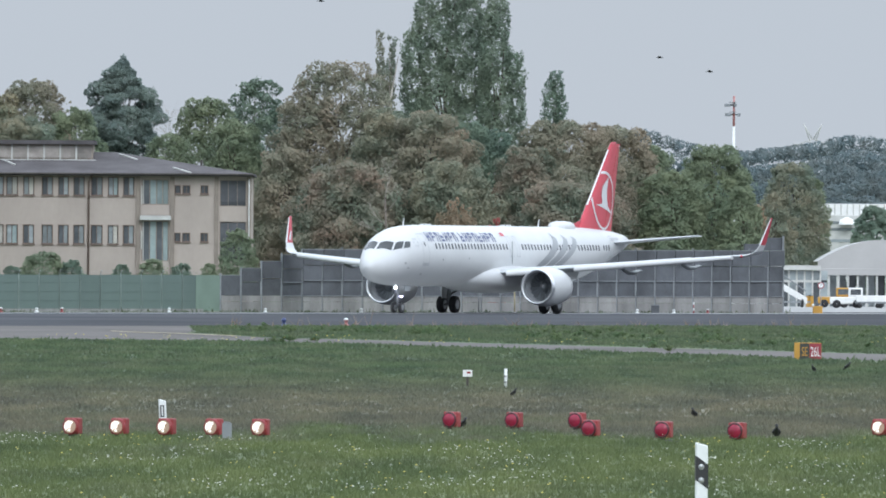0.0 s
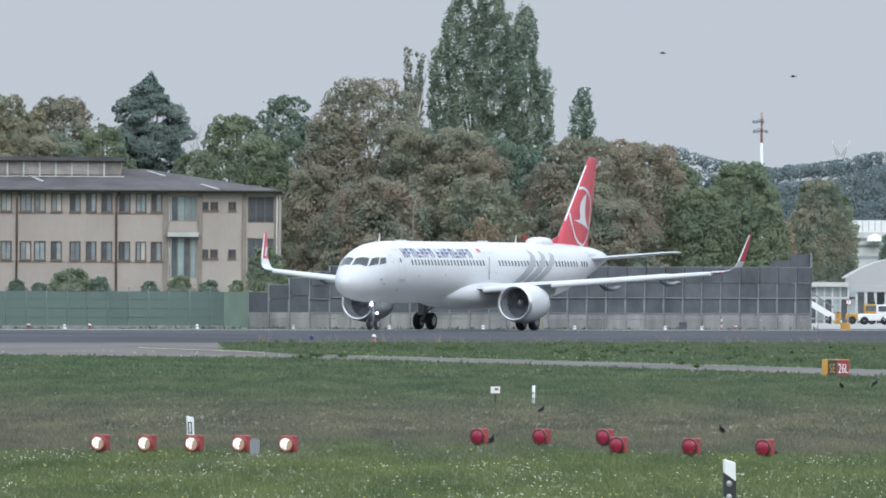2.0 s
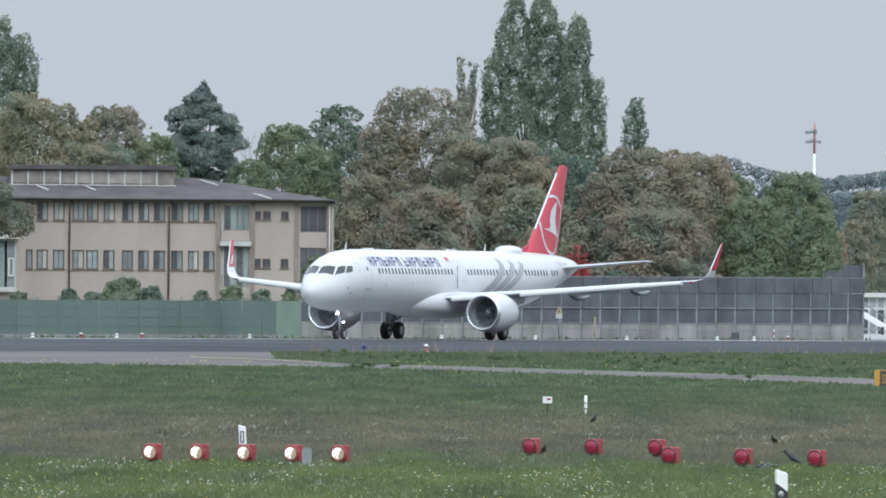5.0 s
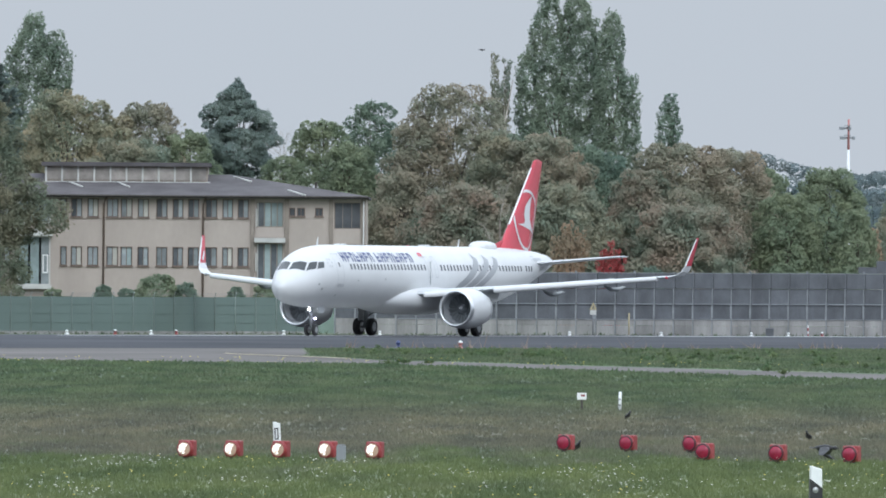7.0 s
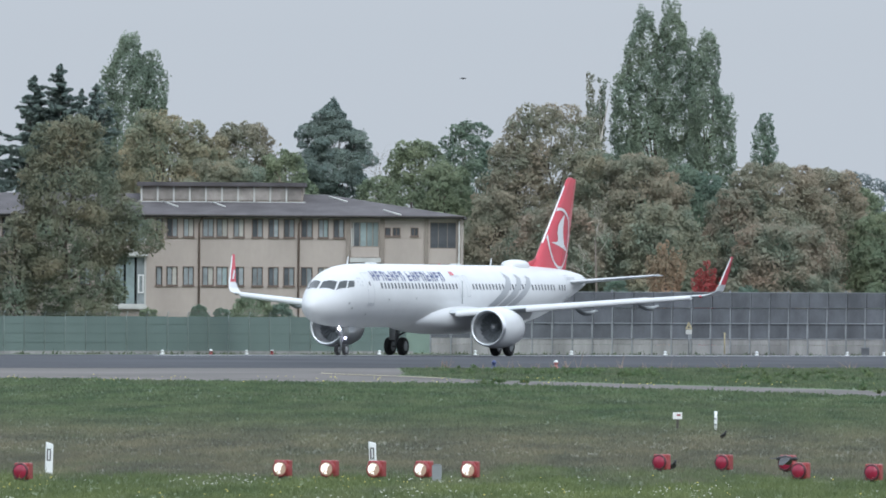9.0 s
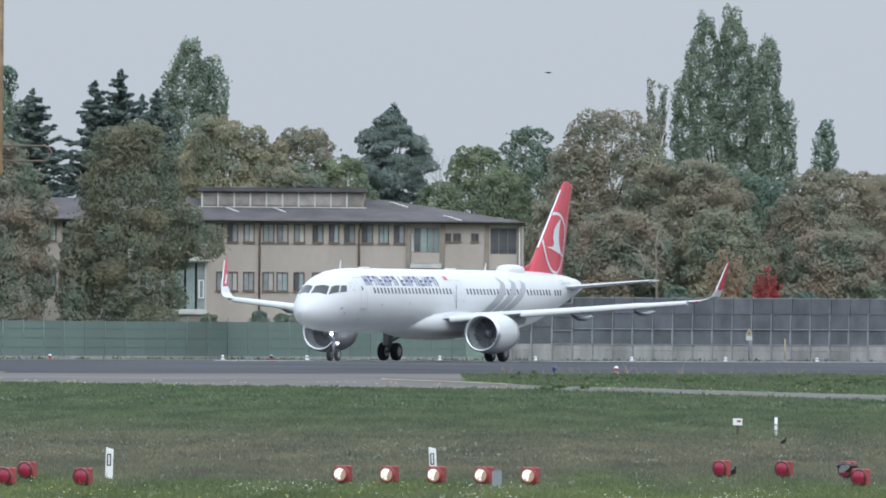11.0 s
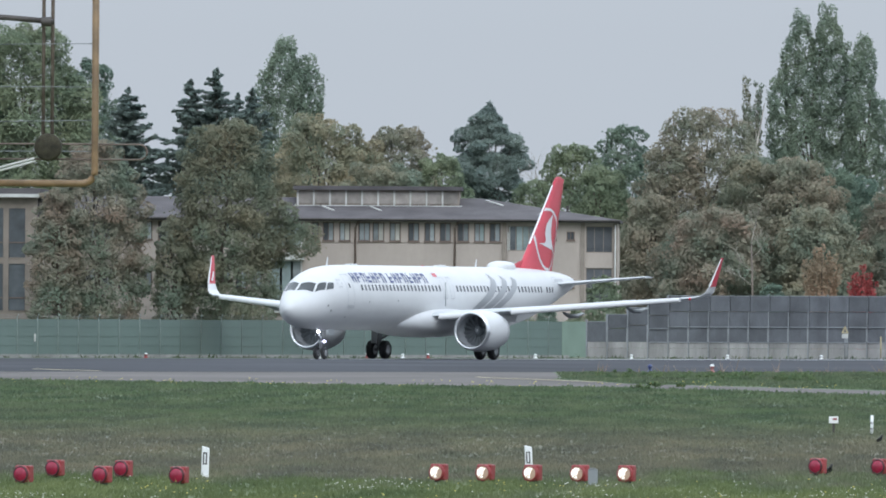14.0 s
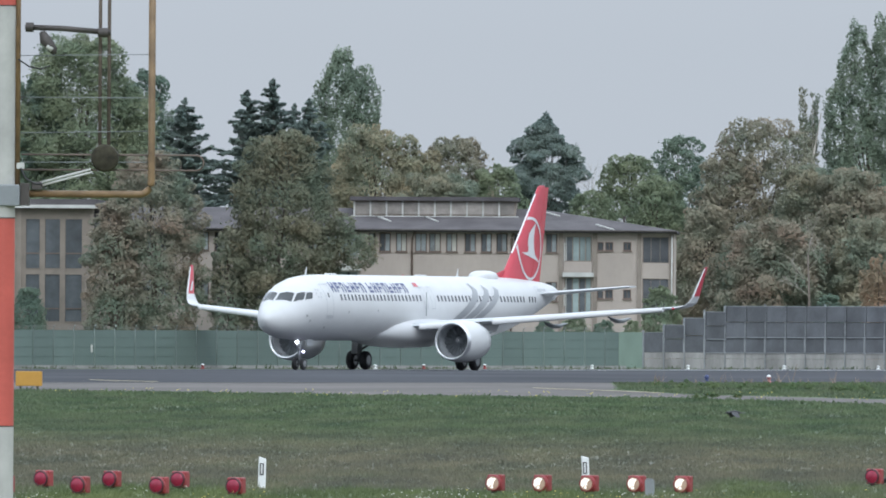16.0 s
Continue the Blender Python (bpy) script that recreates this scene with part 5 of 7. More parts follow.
def lobed_crown(rng, lobes, cover, size, jitter=0.8, loose=0.13):
    """Leaves over the outside of many rounded lobes, each (centre, half sizes); none deep inside a neighbour."""
    centre, half = np.array([c for c, _ in lobes]), np.array([r for _, r in lobes])
    a, b, c = half[:, 0], half[:, 1], half[:, 2]
    area = 4 * math.pi * (((a * b) ** 1.6 + (a * c) ** 1.6 + (b * c) ** 1.6) / 3) ** (1 / 1.6)
    which = np.repeat(np.arange(len(lobes)), np.maximum(8, area * cover / (0.95 * size * size)).astype(int))
    way = rng.normal(size=(len(which), 3))
    way /= np.linalg.norm(way, axis=1, keepdims=True)
    lump = np.sin(way[:, 0] * 7 + which * 1.7) * np.sin(way[:, 1] * 6 + which * 2.3) * np.sin(way[:, 2] * 8 + which)
    shell = 0.92 + 0.16 * lump + rng.normal(0, loose, len(which)) + (rng.uniform(size=len(which)) < 0.06) * rng.uniform(0, 0.3, len(which))
    p = centre[which] + way * half[which] * shell[:, None]
    keep = (way[:, 1] < 0.35) | (rng.uniform(size=len(p)) < 0.45)
    for c0, r0 in zip(centre, half):
        near = np.nonzero(np.abs(p[:, 0] - c0[0]) < r0[0])[0]
        keep[near] &= (((p[near] - c0) / r0) ** 2).sum(1) > 0.50
    p, face = p[keep], (way / half[which])[keep]
    n = len(p)
    face = face / np.linalg.norm(face, axis=1, keepdims=True) + rng.normal(0, jitter, (n, 3))
    a = np.cross(face, rng.normal(size=(n, 3)))
    a /= np.linalg.norm(a, axis=1, keepdims=True)
    b = np.cross(a, face)
    b /= np.linalg.norm(b, axis=1, keepdims=True)
    sz = size * rng.uniform(0.6, 1.3, n)[:, None]
    return np.stack([p - a * sz, p + a * sz * 0.6 + b * sz * 0.75, p + a * sz * 0.6 - b * sz * 0.75], 1).astype(np.float32)


def limbs(rng, height, trunk_r, targets, first=0.25):
    """A tapered trunk and limbs that reach towards the clumps."""
    verts, faces = [], []

    def add(points, radii, sides):
        v, f = tube_data(points, radii, sides)
        k = len(verts)
        verts.extend(v)
        faces.extend([tuple(i + k for i in q) for q in f])

    bend = rng.normal(0, 0.02 * height, (5, 2))
    spine = [Vector((bend[i][0] * (i > 0), bend[i][1] * (i > 0), height * z)) for i, z in enumerate((0, 0.25, 0.5, 0.72, 0.92))]
    add(spine, [trunk_r, trunk_r * 0.8, trunk_r * 0.55, trunk_r * 0.3, trunk_r * 0.1], 9)
    for t in targets:
        t = Vector(t)
        z = max(first, min(0.85, (t.z / height) * rng.uniform(0.55, 0.8))) * height
        i = min(3, int(z / height / 0.24))
        base = spine[i].lerp(spine[i + 1], min(1, max(0, (z - spine[i].z) / (spine[i + 1].z - spine[i].z))))
        mid = base.lerp(t, 0.55) + Vector((0, 0, 0.06 * (t - base).length))
        r = trunk_r * 0.32 * (1 - 0.5 * z / height)
        add([base, mid, t], [r, r * 0.55, r * 0.12], 5)
    return verts, faces


def broad_lobes(rng, h, w, low, count, seed, flat=0.8):
    """A rounded crown: lobes round the outside, a few tall ones on top, and a full middle."""
    def reach_at(z):
        q = (z - low) / (1 - low)
        return w * math.sqrt(max(0.03, 1 - (2 * (q * 0.86 + 0.1) - 0.82) ** 2 / 1.4))

    lobes = []
    for i in range(count):
        z = low + (0.97 - low) * (i + rng.uniform()) / count
        a = i * 2.39996 + rng.uniform(-0.5, 0.5)
        r = w * rng.uniform(0.12, 0.25) * (0.85 if z > 0.8 else 1.0)
        reach = reach_at(z) * (1 + 0.35 * noise.noise(Vector((1.6 * math.cos(a) + seed, 1.6 * math.sin(a), 4.0 * z + 0.37 * seed))))
        rr = max(0.0, reach - r * 0.8)
        lobes.append(((rr * math.cos(a), rr * math.sin(a) * 0.8, min(z * h, h - r * 0.85) + rng.normal(0, 0.02 * h) * (z < 0.8)), (r, r, r * flat)))
    for i in range(12):
        a, r = rng.uniform(0, 2 * math.pi), w * rng.uniform(0.07, 0.16)
        rr = w * rng.uniform(0.0, 0.6) * (i > 0)
        lobes.append(((rr * math.cos(a), rr * math.sin(a) * 0.8, h - r * 0.9 - 0.5 * rr * rr / w - rng.uniform(0, 0.03) * h * (i > 0)), (r, r, r * 0.9)))
    for z in (0.2, 0.42, 0.62, 0.8):
        zz = low + (1 - low) * z
        r = reach_at(zz) * (0.86 if z < 0.8 else 0.72)
        lobes.append(((0, 0, zz * h), (r, r * 0.8, min(0.24, 0.95 - z) * (1 - low) * h)))
    return lobes


def poplar_lobes(rng, h, s, low, leaders, u):
    """Upright plumes round several leaders of unequal height."""
    lobes = []
    for du, v_lead, half in leaders:
        peak = EYE - (v_lead - horizon_at(u)) * s
        base, step = low * h, max(0.45, half * s * 0.62)
        z, k = peak - 0.25, 0
        while z > base:
            q, fall = (z - base) / (peak - base), (peak - z) / s
            off = du * s * (0.35 + 0.65 * min(1.0, z / h * 1.25))
            reach = half * s * min(1.0, (fall + 7) / (half * 1.25)) ** 0.55 * (1.0 - 0.2 * (1 - q))
            for j in range(2 if half < 30 else 3):
                a, r = k * 1.9 + j * 3.1 + rng.uniform(-0.6, 0.6), reach * rng.uniform(0.38, 0.66)
                rr = max(0.0, reach - r * 0.85) * rng.uniform(0.7, 1.15)
                lobes.append(((off + rr * math.cos(a), rr * math.sin(a), z + rng.uniform(-0.4, 0.4) * step - r), (r, r, r * rng.uniform(1.2, 2.0))))
            z -= step
            k += 1
    return lobes


def pine_lobes(rng, h, half, low, count, seed):
    """Chunky pads of needles at the ends of spreading boughs under a pointed top."""
    lobes = [((0, 0, h - 0.45), (0.28, 0.28, 0.5)), ((0.1, 0, h - 1.1), (0.5, 0.5, 0.5))]
    for k in range(count):
        q = (k + rng.uniform()) / count
        a = k * 2.39996 + rng.uniform(-0.4, 0.4)
        reach = half * float(np.interp(q, [0, 0.1, 0.25, 0.42, 0.58, 0.8, 1.0], [0.08, 0.30, 0.52, 0.86, 1.0, 0.86, 0.5]))
        reach *= 1 + 0.5 * noise.noise(Vector((1.5 * math.cos(a) + seed, 1.5 * math.sin(a), 5.0 * q)))
        r = half * rng.uniform(0.10, 0.25) * (0.7 + 0.3 * min(1, 3 * q))
        rr = max(0.0, reach - r * 0.9) * rng.uniform(0.35, 1.0) ** 0.4
        z = h - 0.6 - h * (1 - low) * q + 0.14 * rr
        lobes.append(((rr * math.cos(a), rr * math.sin(a), z), (r, r, r * rng.uniform(0.5, 0.75))))
    return lobes


def tree(name, u, v_top, wide, d, form, leaf, seed, label, clumps=60, per=70, size=0.30, low=0.2, gap=0.0, bark=None, tops=None, cover=1.25, boughs=()):
    """A tree at distance d whose top and width are given as seen; form: broad, poplar, pine, fir or bush."""
    rng = np.random.default_rng(seed)
    s = d / FOCAL
    h, w = EYE - (v_top - horizon_at(u)) * s, wide * s / 2
    root = empty(name, ground_at(u, d), label, "bush" if form == "bush" else "tree", "bushes behind the fence" if form == "bush" else "trees behind the runway")
    if form == "fir":
        # whorls of boughs under a pointed leader
        cs, rs, tier = [], [], 0.25
        while tier < h * (1 - low):
            reach = min(3.6, 0.12 + wide * 1.5 * tier ** 0.9)
            for k in range(9 if tier > 0.8 else 6):
                if rng.uniform() < gap:
                    continue
                a, far, lift, up = rng.uniform(0, 2 * math.pi), reach * rng.uniform(0.45, 1.15), rng.uniform(-0.2, 0.2), rng.uniform(-0.1, 0.4)
                for q in np.arange(0.15, far, 0.24):
                    sag = lift * min(1, tier) + (up - 0.35) * q + 0.25 * q * q / max(far, 0.3)
                    cs.append(np.array([q * math.cos(a), q * math.sin(a) * 0.9, h - tier + sag + rng.normal(0, 0.04)]))
                    rs.append(rng.uniform(0.10, 0.17))
            tier += rng.uniform(0.26, 0.42)
        for k in range(6):
            cs.append(np.array([rng.normal(0, 0.03), rng.normal(0, 0.03), h - 0.07 * k]))
            rs.append(0.05 + 0.012 * k)
        leaves = leaf_cloud(rng, cs, rs, int(per * 1.9), size * 0.8, 0.6, 0.45, 0.5)
    else:
        if form == "poplar":
            lobes = poplar_lobes(rng, h, s, low, tops, u)
        elif form == "pine":
            lobes = pine_lobes(rng, h, w, low, clumps, seed)
        else:
            lobes = broad_lobes(rng, h, w * 1.06, low, clumps, seed)
            for du, v, r in boughs:
                lobes.append(((du * s, rng.uniform(-1, 0.5), EYE - (v - horizon_at(u)) * s), (r * s, r * s, r * s * 0.75)))
        leaves = lobed_crown(rng, lobes, cover * {"poplar": 0.68, "pine": 1.1}.get(form, 1.0), size, 0.8, {"poplar": 0.15, "pine": 0.11}.get(form, 0.10))
        cs = [c for c, _ in lobes]
    order = rng.permutation(len(cs))[: min(26, len(cs))]
    trunk_r = max(0.05, 0.013 * h * (1.3 if form == "broad" else 1.0))
    tv, tf = limbs(rng, h * (0.97 if form in ("fir", "poplar") else 0.9), trunk_r, [cs[i] for i in order])
    obj("trunk", tv, tf, bark or BARK, root, smooth=True)
    quads("crown", leaves, LEAVES[leaf], root, LEAF_NAMES[leaf] + " foliage", 3)
    return root


def trees_all():
    T = tree
    # tall poplars
    T("poplar_tree", 793, -68, 150, 1150, "poplar", "poplar", 21, "tall green poplar with several upright tops", 0, 0, 0.11, 0.22, tops=[(-28, -61, 26), (20, -70, 26), (-30, -40, 32), (22, -50, 32), (-70, 58, 20), (-4, -5, 36), (46, -10, 22), (-52, 30, 36), (36, 40, 40), (-70, 100, 26), (48, 90, 40), (-14, 110, 74)])
    T("poplar_tree", 884, -22, 66, 1148, "poplar", "poplar", 23, "narrow green poplar beside a taller one", 0, 0, 0.11, 0.2, tops=[(-6, -24, 20), (-8, -10, 26), (-14, 20, 26), (26, 88, 20), (-8, 50, 34), (36, 165, 18)])
    T("poplar_tree", 682, 46, 34, 1150, "poplar", "olive", 24, "thin half-bare poplar with pale twigs", 0, 0, 0.10, 0.35, 0.1, BARK_PALE, tops=[(-12, 54, 8), (10, 58, 8), (0, 100, 13)])
    T("poplar_tree", 979, 120, 50, 1170, "poplar", "dark", 25, "small dark poplar above the wood", 0, 0, 0.11, 0.3, tops=[(4, 120, 15), (0, 140, 24)])
    T("poplar_tree", -146, -14, 110, 1160, "poplar", "poplar", 26, "dense green poplar above the office roof", 0, 0, 0.11, 0.2, tops=[(0, -14, 34), (-2, -8, 38), (40, 17, 26), (-36, 40, 24), (20, 20, 40), (46, 45, 22)])
    T("poplar_tree", -85, 90, 20, 1162, "poplar", "poplar", 27, "slim green poplar among conifers", 0, 0, 0.11, 0.3, tops=[(0, 92, 8), (-6, 112, 14)])
    # conifers
    T("pine_tree", 215, 98, 158, 1130, "pine", "pine", 31, "dark green spreading pine with layered boughs", 135, 0, 0.10, 0.60, cover=1.2)
    T("fir_tree", -268, 40, 0.42, 1140, "fir", "pine", 32, "dark ragged conifer with open boughs", 0, 26, 0.15, 0.25, 0.30)
    T("fir_tree", -314, 60, 0.36, 1142, "fir", "pine", 33, "dark narrow conifer above the trees", 0, 26, 0.15, 0.3, 0.18)
    T("fir_tree", -230, 84, 0.34, 1143, "fir", "pine", 36, "small dark conifer top with sparse boughs", 0, 24, 0.15, 0.4, 0.4)
    T("fir_tree", -205, 76, 0.40, 1138, "fir", "pine", 34, "dark green conifer beside a poplar", 0, 26, 0.15, 0.3, 0.1)
    T("fir_tree", -424, 74, 0.45, 1138, "fir", "pine", 35, "dark green conifer behind rusty trees", 0, 26, 0.15, 0.3, 0.08)
    # broad crowns, from one end of the wood to the other
    rows = [(-610, -42, 250, 1150, "green", 41, 210), (-500, 20, 150, 1152, "dark", 42, 110), (-690, 30, 180, 1150, "dark", 43, 80),
            (-480, 165, 180, 1052, "rust", 44, 110), (-550, 250, 100, 1050, "rust", 45, 60), (-250, 128, 196, 1054, "oak", 46, 150),
            (-345, 300, 70, 1053, "olive", 48, 40), (-85, 118, 190, 1125, "yellow", 49, 90),
            (60, 140, 170, 1128, "brown", 50, 90), (-10, 165, 150, 1126, "yellow", 51, 80), (130, 190, 140, 1122, "green", 52, 70), (30, 205, 200, 1118, "olive", 53, 90),
            (365, 172, 150, 1120, "green", 54, 90), (300, 235, 120, 1115, "green", 55, 60), (450, 138, 130, 1140, "dark", 56, 80), (415, 215, 140, 1116, "green", 57, 80),
            (600, 108, 230, 1112, "brown", 58, 130), (540, 170, 150, 1110, "brown", 59, 80), (500, 260, 130, 1106, "brown", 60, 70), (680, 190, 170, 1108, "olive", 61, 90),
            (760, 195, 190, 1106, "brown", 62, 100), (840, 215, 160, 1112, "dark", 63, 90), (800, 285, 190, 1100, "olive", 64, 90), (620, 285, 220, 1100, "rust", 65, 100),
            (1000, 212, 230, 1106, "brown", 66, 130), (1090, 222, 170, 1112, "brown", 67, 90), (930, 260, 150, 1103, "rust", 68, 80), (1010, 320, 220, 1098, "rust", 69, 90),
            (1150, 255, 120, 1130, "green", 70, 70), (1262, 256, 150, 1110, "green", 71, 110), (1190, 300, 130, 1105, "green", 72, 80), (1310, 330, 90, 1104, "green", 73, 60),
            (1400, 287, 115, 1420, "olive", 74, 90), (1440, 315, 60, 1425, "green", 75, 50), (1370, 340, 80, 1415, "olive", 76, 60), (1340, 362, 44, 1410, "orange", 77, 30)]
    for u, v, w, d, leaf, seed, clumps in rows:
        front = d < 1060
        T("broadleaf_tree", u, v, w, d, "broad", leaf, seed, LEAF_NAMES[leaf] + (" leafed tree in front of the offices" if front else " leafed tree of the wood edge"), 30 + clumps // 3, 0, 0.125, 0.14, cover=0.65 if seed == 58 else 0.97, boughs=((62, 292, 34), (88, 318, 34), (106, 296, 24), (118, 338, 34), (140, 352, 30), (150, 330, 22), (92, 350, 30), (70, 365, 30)) if seed == 46 else ())
    # the thin birch-like tree and coloured shrubs over the barrier
    T("shrub_tree", 806, 348, 62, 1060, "poplar", "orange", 81, "orange autumn shrub above the barrier", 0, 0, 0.09, 0.1, tops=[(-6, 348, 11), (16, 362, 12), (-24, 376, 13), (26, 384, 12), (0, 372, 22)])
    T("shrub_tree", 878, 386, 48, 1068, "poplar", "red", 82, "bright red autumn shrub above the barrier", 0, 0, 0.08, 0.1, tops=[(0, 386, 7), (-13, 402, 8), (12, 398, 7), (20, 414, 8), (-20, 420, 9), (0, 410, 14)])
    T("shrub_tree", 420, 405, 70, 1050, "bush", "green", 83, "green shrub at the corner of the offices", 16, 0, 0.10, 0.15)
    for u, v, w, seed in ((75, 445, 90, 84), (125, 460, 60, 85), (215, 468, 44, 95), (-110, 470, 50, 96), (20, 470, 40, 86), (270, 458, 60, 87), (320, 466, 50, 88), (-20, 464, 46, 89), (370, 466, 40, 90), (-700, 408, 70, 91), (720, 420, 60, 92), (1180, 425, 70, 93), (950, 430, 60, 94)):
        T("bush", u, v, w, 1047 if u < 390 else float(fence_line(u)) + 16, "bush", "dark" if seed % 3 else "green", seed, "dark green bush behind the airport fence", 14, 0, 0.09, 0.05)
    # dense lower growth of the wood
    rng = np.random.default_rng(7)
    cs, rs = [], []
    for u in range(-800, 1290, 14):
        for k in range(6):
            d = 1175 + rng.uniform(-12, 20)
            v = rng.uniform(330, 500)
            cs.append(np.array(at(u + rng.uniform(-10, 10), v, d)))
            rs.append(rng.uniform(1.1, 1.7))
    wood = quads("wood_undergrowth", leaf_cloud(rng, cs, rs, 100, 0.2, 0.8, 0.45, 0.6), LEAVES["dark"], sides=3)
    tagged(wood, "dense dark undergrowth of the wood", "undergrowth", "", "stuff")
    # wooded rise in the distance: two ridges of close crowns, haze in their tint
    lobes = []
    for far_d, skyline in ((2700, ((1060, 236), (1147, 230), (1189, 246), (1248, 260), (1317, 268), (1420, 262), (1800, 262))),
                           (2450, ((1060, 330), (1290, 300), (1317, 272), (1343, 263), (1407, 258), (1460, 250), (1498, 239), (1567, 247), (1800, 262)))):
        for u in np.arange(1066, 1640, 11.0):
            top = float(np.interp(u, [q[0] for q in skyline], [q[1] for q in skyline]))
            for k in range(9):
                r = rng.uniform(1.6, 2.8) * (0.65 if k == 0 else 1.0)
                v = top + r * 0.75 * FOCAL / far_d + 26 * k + rng.uniform(0, 10) * (k > 0)
                lobes.append((tuple(at(u + rng.uniform(-8, 8), v, far_d - 3 * k)), (r, r, r * 0.8)))
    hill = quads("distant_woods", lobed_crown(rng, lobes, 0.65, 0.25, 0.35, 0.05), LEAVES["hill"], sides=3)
    tagged(hill, "wooded rise on the horizon, haze painted into its blue-green", "woodland", "", "stuff")


trees_all()


def bare_tree(u, v_top, d, spread, seed, label):
    """A leafless tree: a slim forking trunk with many fine pale twigs."""
    rng = np.random.default_rng(seed)
    h = EYE - (v_top - horizon_at(u)) * d / FOCAL
    root = empty("bare_tree", ground_at(u, d), label, "tree", "trees behind the runway")
    twigs = []

    def grow(p, way, length, r, depth):
        mid, end = p + way * length * 0.5 + Vector(rng.normal(0, 0.04 * length, 3)), p + way * length
        twigs.append(([p, mid, end], [r, r * 0.8, r * 0.55]))
        if depth:
            for k in range(3 if depth > 1 else 4):
                side = Vector(rng.normal(0, spread, 3))
                side.z = abs(side.z) * 0.4
                start = mid.lerp(end, rng.uniform(0, 1))
                grow(start, (way + side).normalized(), length * rng.uniform(0.5, 0.8), r * 0.5, depth - 1)

    tall = h * 0.72
    trunk_way = [Vector((0, 0, 0)), Vector((rng.normal(0, 0.15), 0, tall * 0.5)), Vector((rng.normal(0, 0.2), 0, tall))]
    tube("trunk", trunk_way, [0.13, 0.1, 0.06], BARK, root, "slender trunk", 8)
    for k in range(4):
        grow(trunk_way[1].lerp(trunk_way[2], 0.25 + 0.25 * k), Vector((rng.normal(0, spread), rng.normal(0, spread), 1.0)).normalized(), h * 0.14, 0.045, 3)
    verts, faces = [], []
    for pts, radii in twigs:
        v, f = tube_data(pts, radii, 4)
        faces += [tuple(i + len(verts) for i in q) for q in f]
        verts += v
    obj("bare_crown", verts, faces, BARK_PALE, root, "fine pale leafless twigs", smooth=True)


bare_tree(305, 180, 1128, 0.45, 301, "pale leafless tree beside the dark pine")
bare_tree(684, 272, 1092, 0.6, 302, "slender dead tree with pale bare limbs")


# ---- approach lamps in the grass ----
def approach_lamp(name, u, d, lit, label, group):
    root = empty(name, ground_at(u, d), label, "airfield light", group, rz=-24.0 + (u % 7) - 3)
    z = 0.165
    lathe("housing", [(-0.07, 0.112), (-0.065, 0.128), (-0.03, 0.131), (0.01, 0.127)], RED_SHELL, root, "red drum housing", 28, "y", (0, 0, z))
    box("back_box", -0.128, 0.128, -0.02, 0.125, z - 0.120, z + 0.130, RED_SHELL, root, "red square housing", 0.022)
    if lit:
        lathe("rim", [(-0.082, 0.104), (-0.084, 0.118), (-0.070, 0.124), (-0.066, 0.110)], RED_SHELL, root, "red lens rim", 28, "y", (0, 0, z))
        lathe("lens", [(-0.076, 0.002), (-0.077, 0.05), (-0.074, 0.09), (-0.068, 0.108)], LIT_LENS, root, "lit warm white lens", 24, "y", (0, 0, z))
        for a0, a1, r0, r1 in ((0.75, 4.0, 0.03, 0.093), (4.3, 5.0, 0.04, 0.085), (0.0, 6.0, 0.0, 0.034)):
            ring = [(r0, a0 + (a1 - a0) * k / 11) for k in range(12)]
            rim = [(r1 * (0.93 + 0.07 * math.sin(k * 2.3)), a0 + (a1 - a0) * k / 11) for k in range(12)]
            verts = [(r * math.cos(a) - 0.008, -0.081, z + r * math.sin(a)) for r, a in rim + ring]
            obj("glow", verts, [(k, k + 1, k + 13, k + 12) for k in range(11)], LIT_CORE, root, "bright lamp reflector")
    else:
        lathe("rim", [(-0.078, 0.100), (-0.086, 0.112), (-0.080, 0.124), (-0.066, 0.128)], RED_RIM, root, "dark rim", 28, "y", (0, 0, z))
        lathe("lens", [(-0.108, 0.002), (-0.105, 0.04), (-0.096, 0.075), (-0.078, 0.104)], RED_LENS, root, "unlit dark red lens", 24, "y", (0, 0, z))
    tube("stem", [(0, 0.05, 0.0), (0, 0.05, z - 0.11)], 0.03, DARK_STEEL, root, "dark stem", 8)
    box("bracket", -0.06, 0.06, 0.0, 0.1, z - 0.15, z - 0.118, DARK_STEEL, root, "dark bracket", 0.006)
    return root


for u in (129, 211.5, 295, 378.5, 461.5):
    approach_lamp("approach_lamp", u, 226, True, "lit white approach lamp in a red housing standing in grass", "white approach lamps")
approach_lamp("approach_lamp", 1559, 232, True, "lit white approach lamp in a red housing beside a crow", "white approach lamps")
for u, d in ((799.5, 240), (910, 240), (1022, 240), (1046, 227.5), (1175, 226), (1305, 225), (-331, 219), (-430, 228), (-467, 219), (-551, 228), (-607, 219), (-672, 228), (-741, 219)):
    approach_lamp("side_lamp", u, d, False, "unlit red approach lamp low in the grass", "red approach lamps")


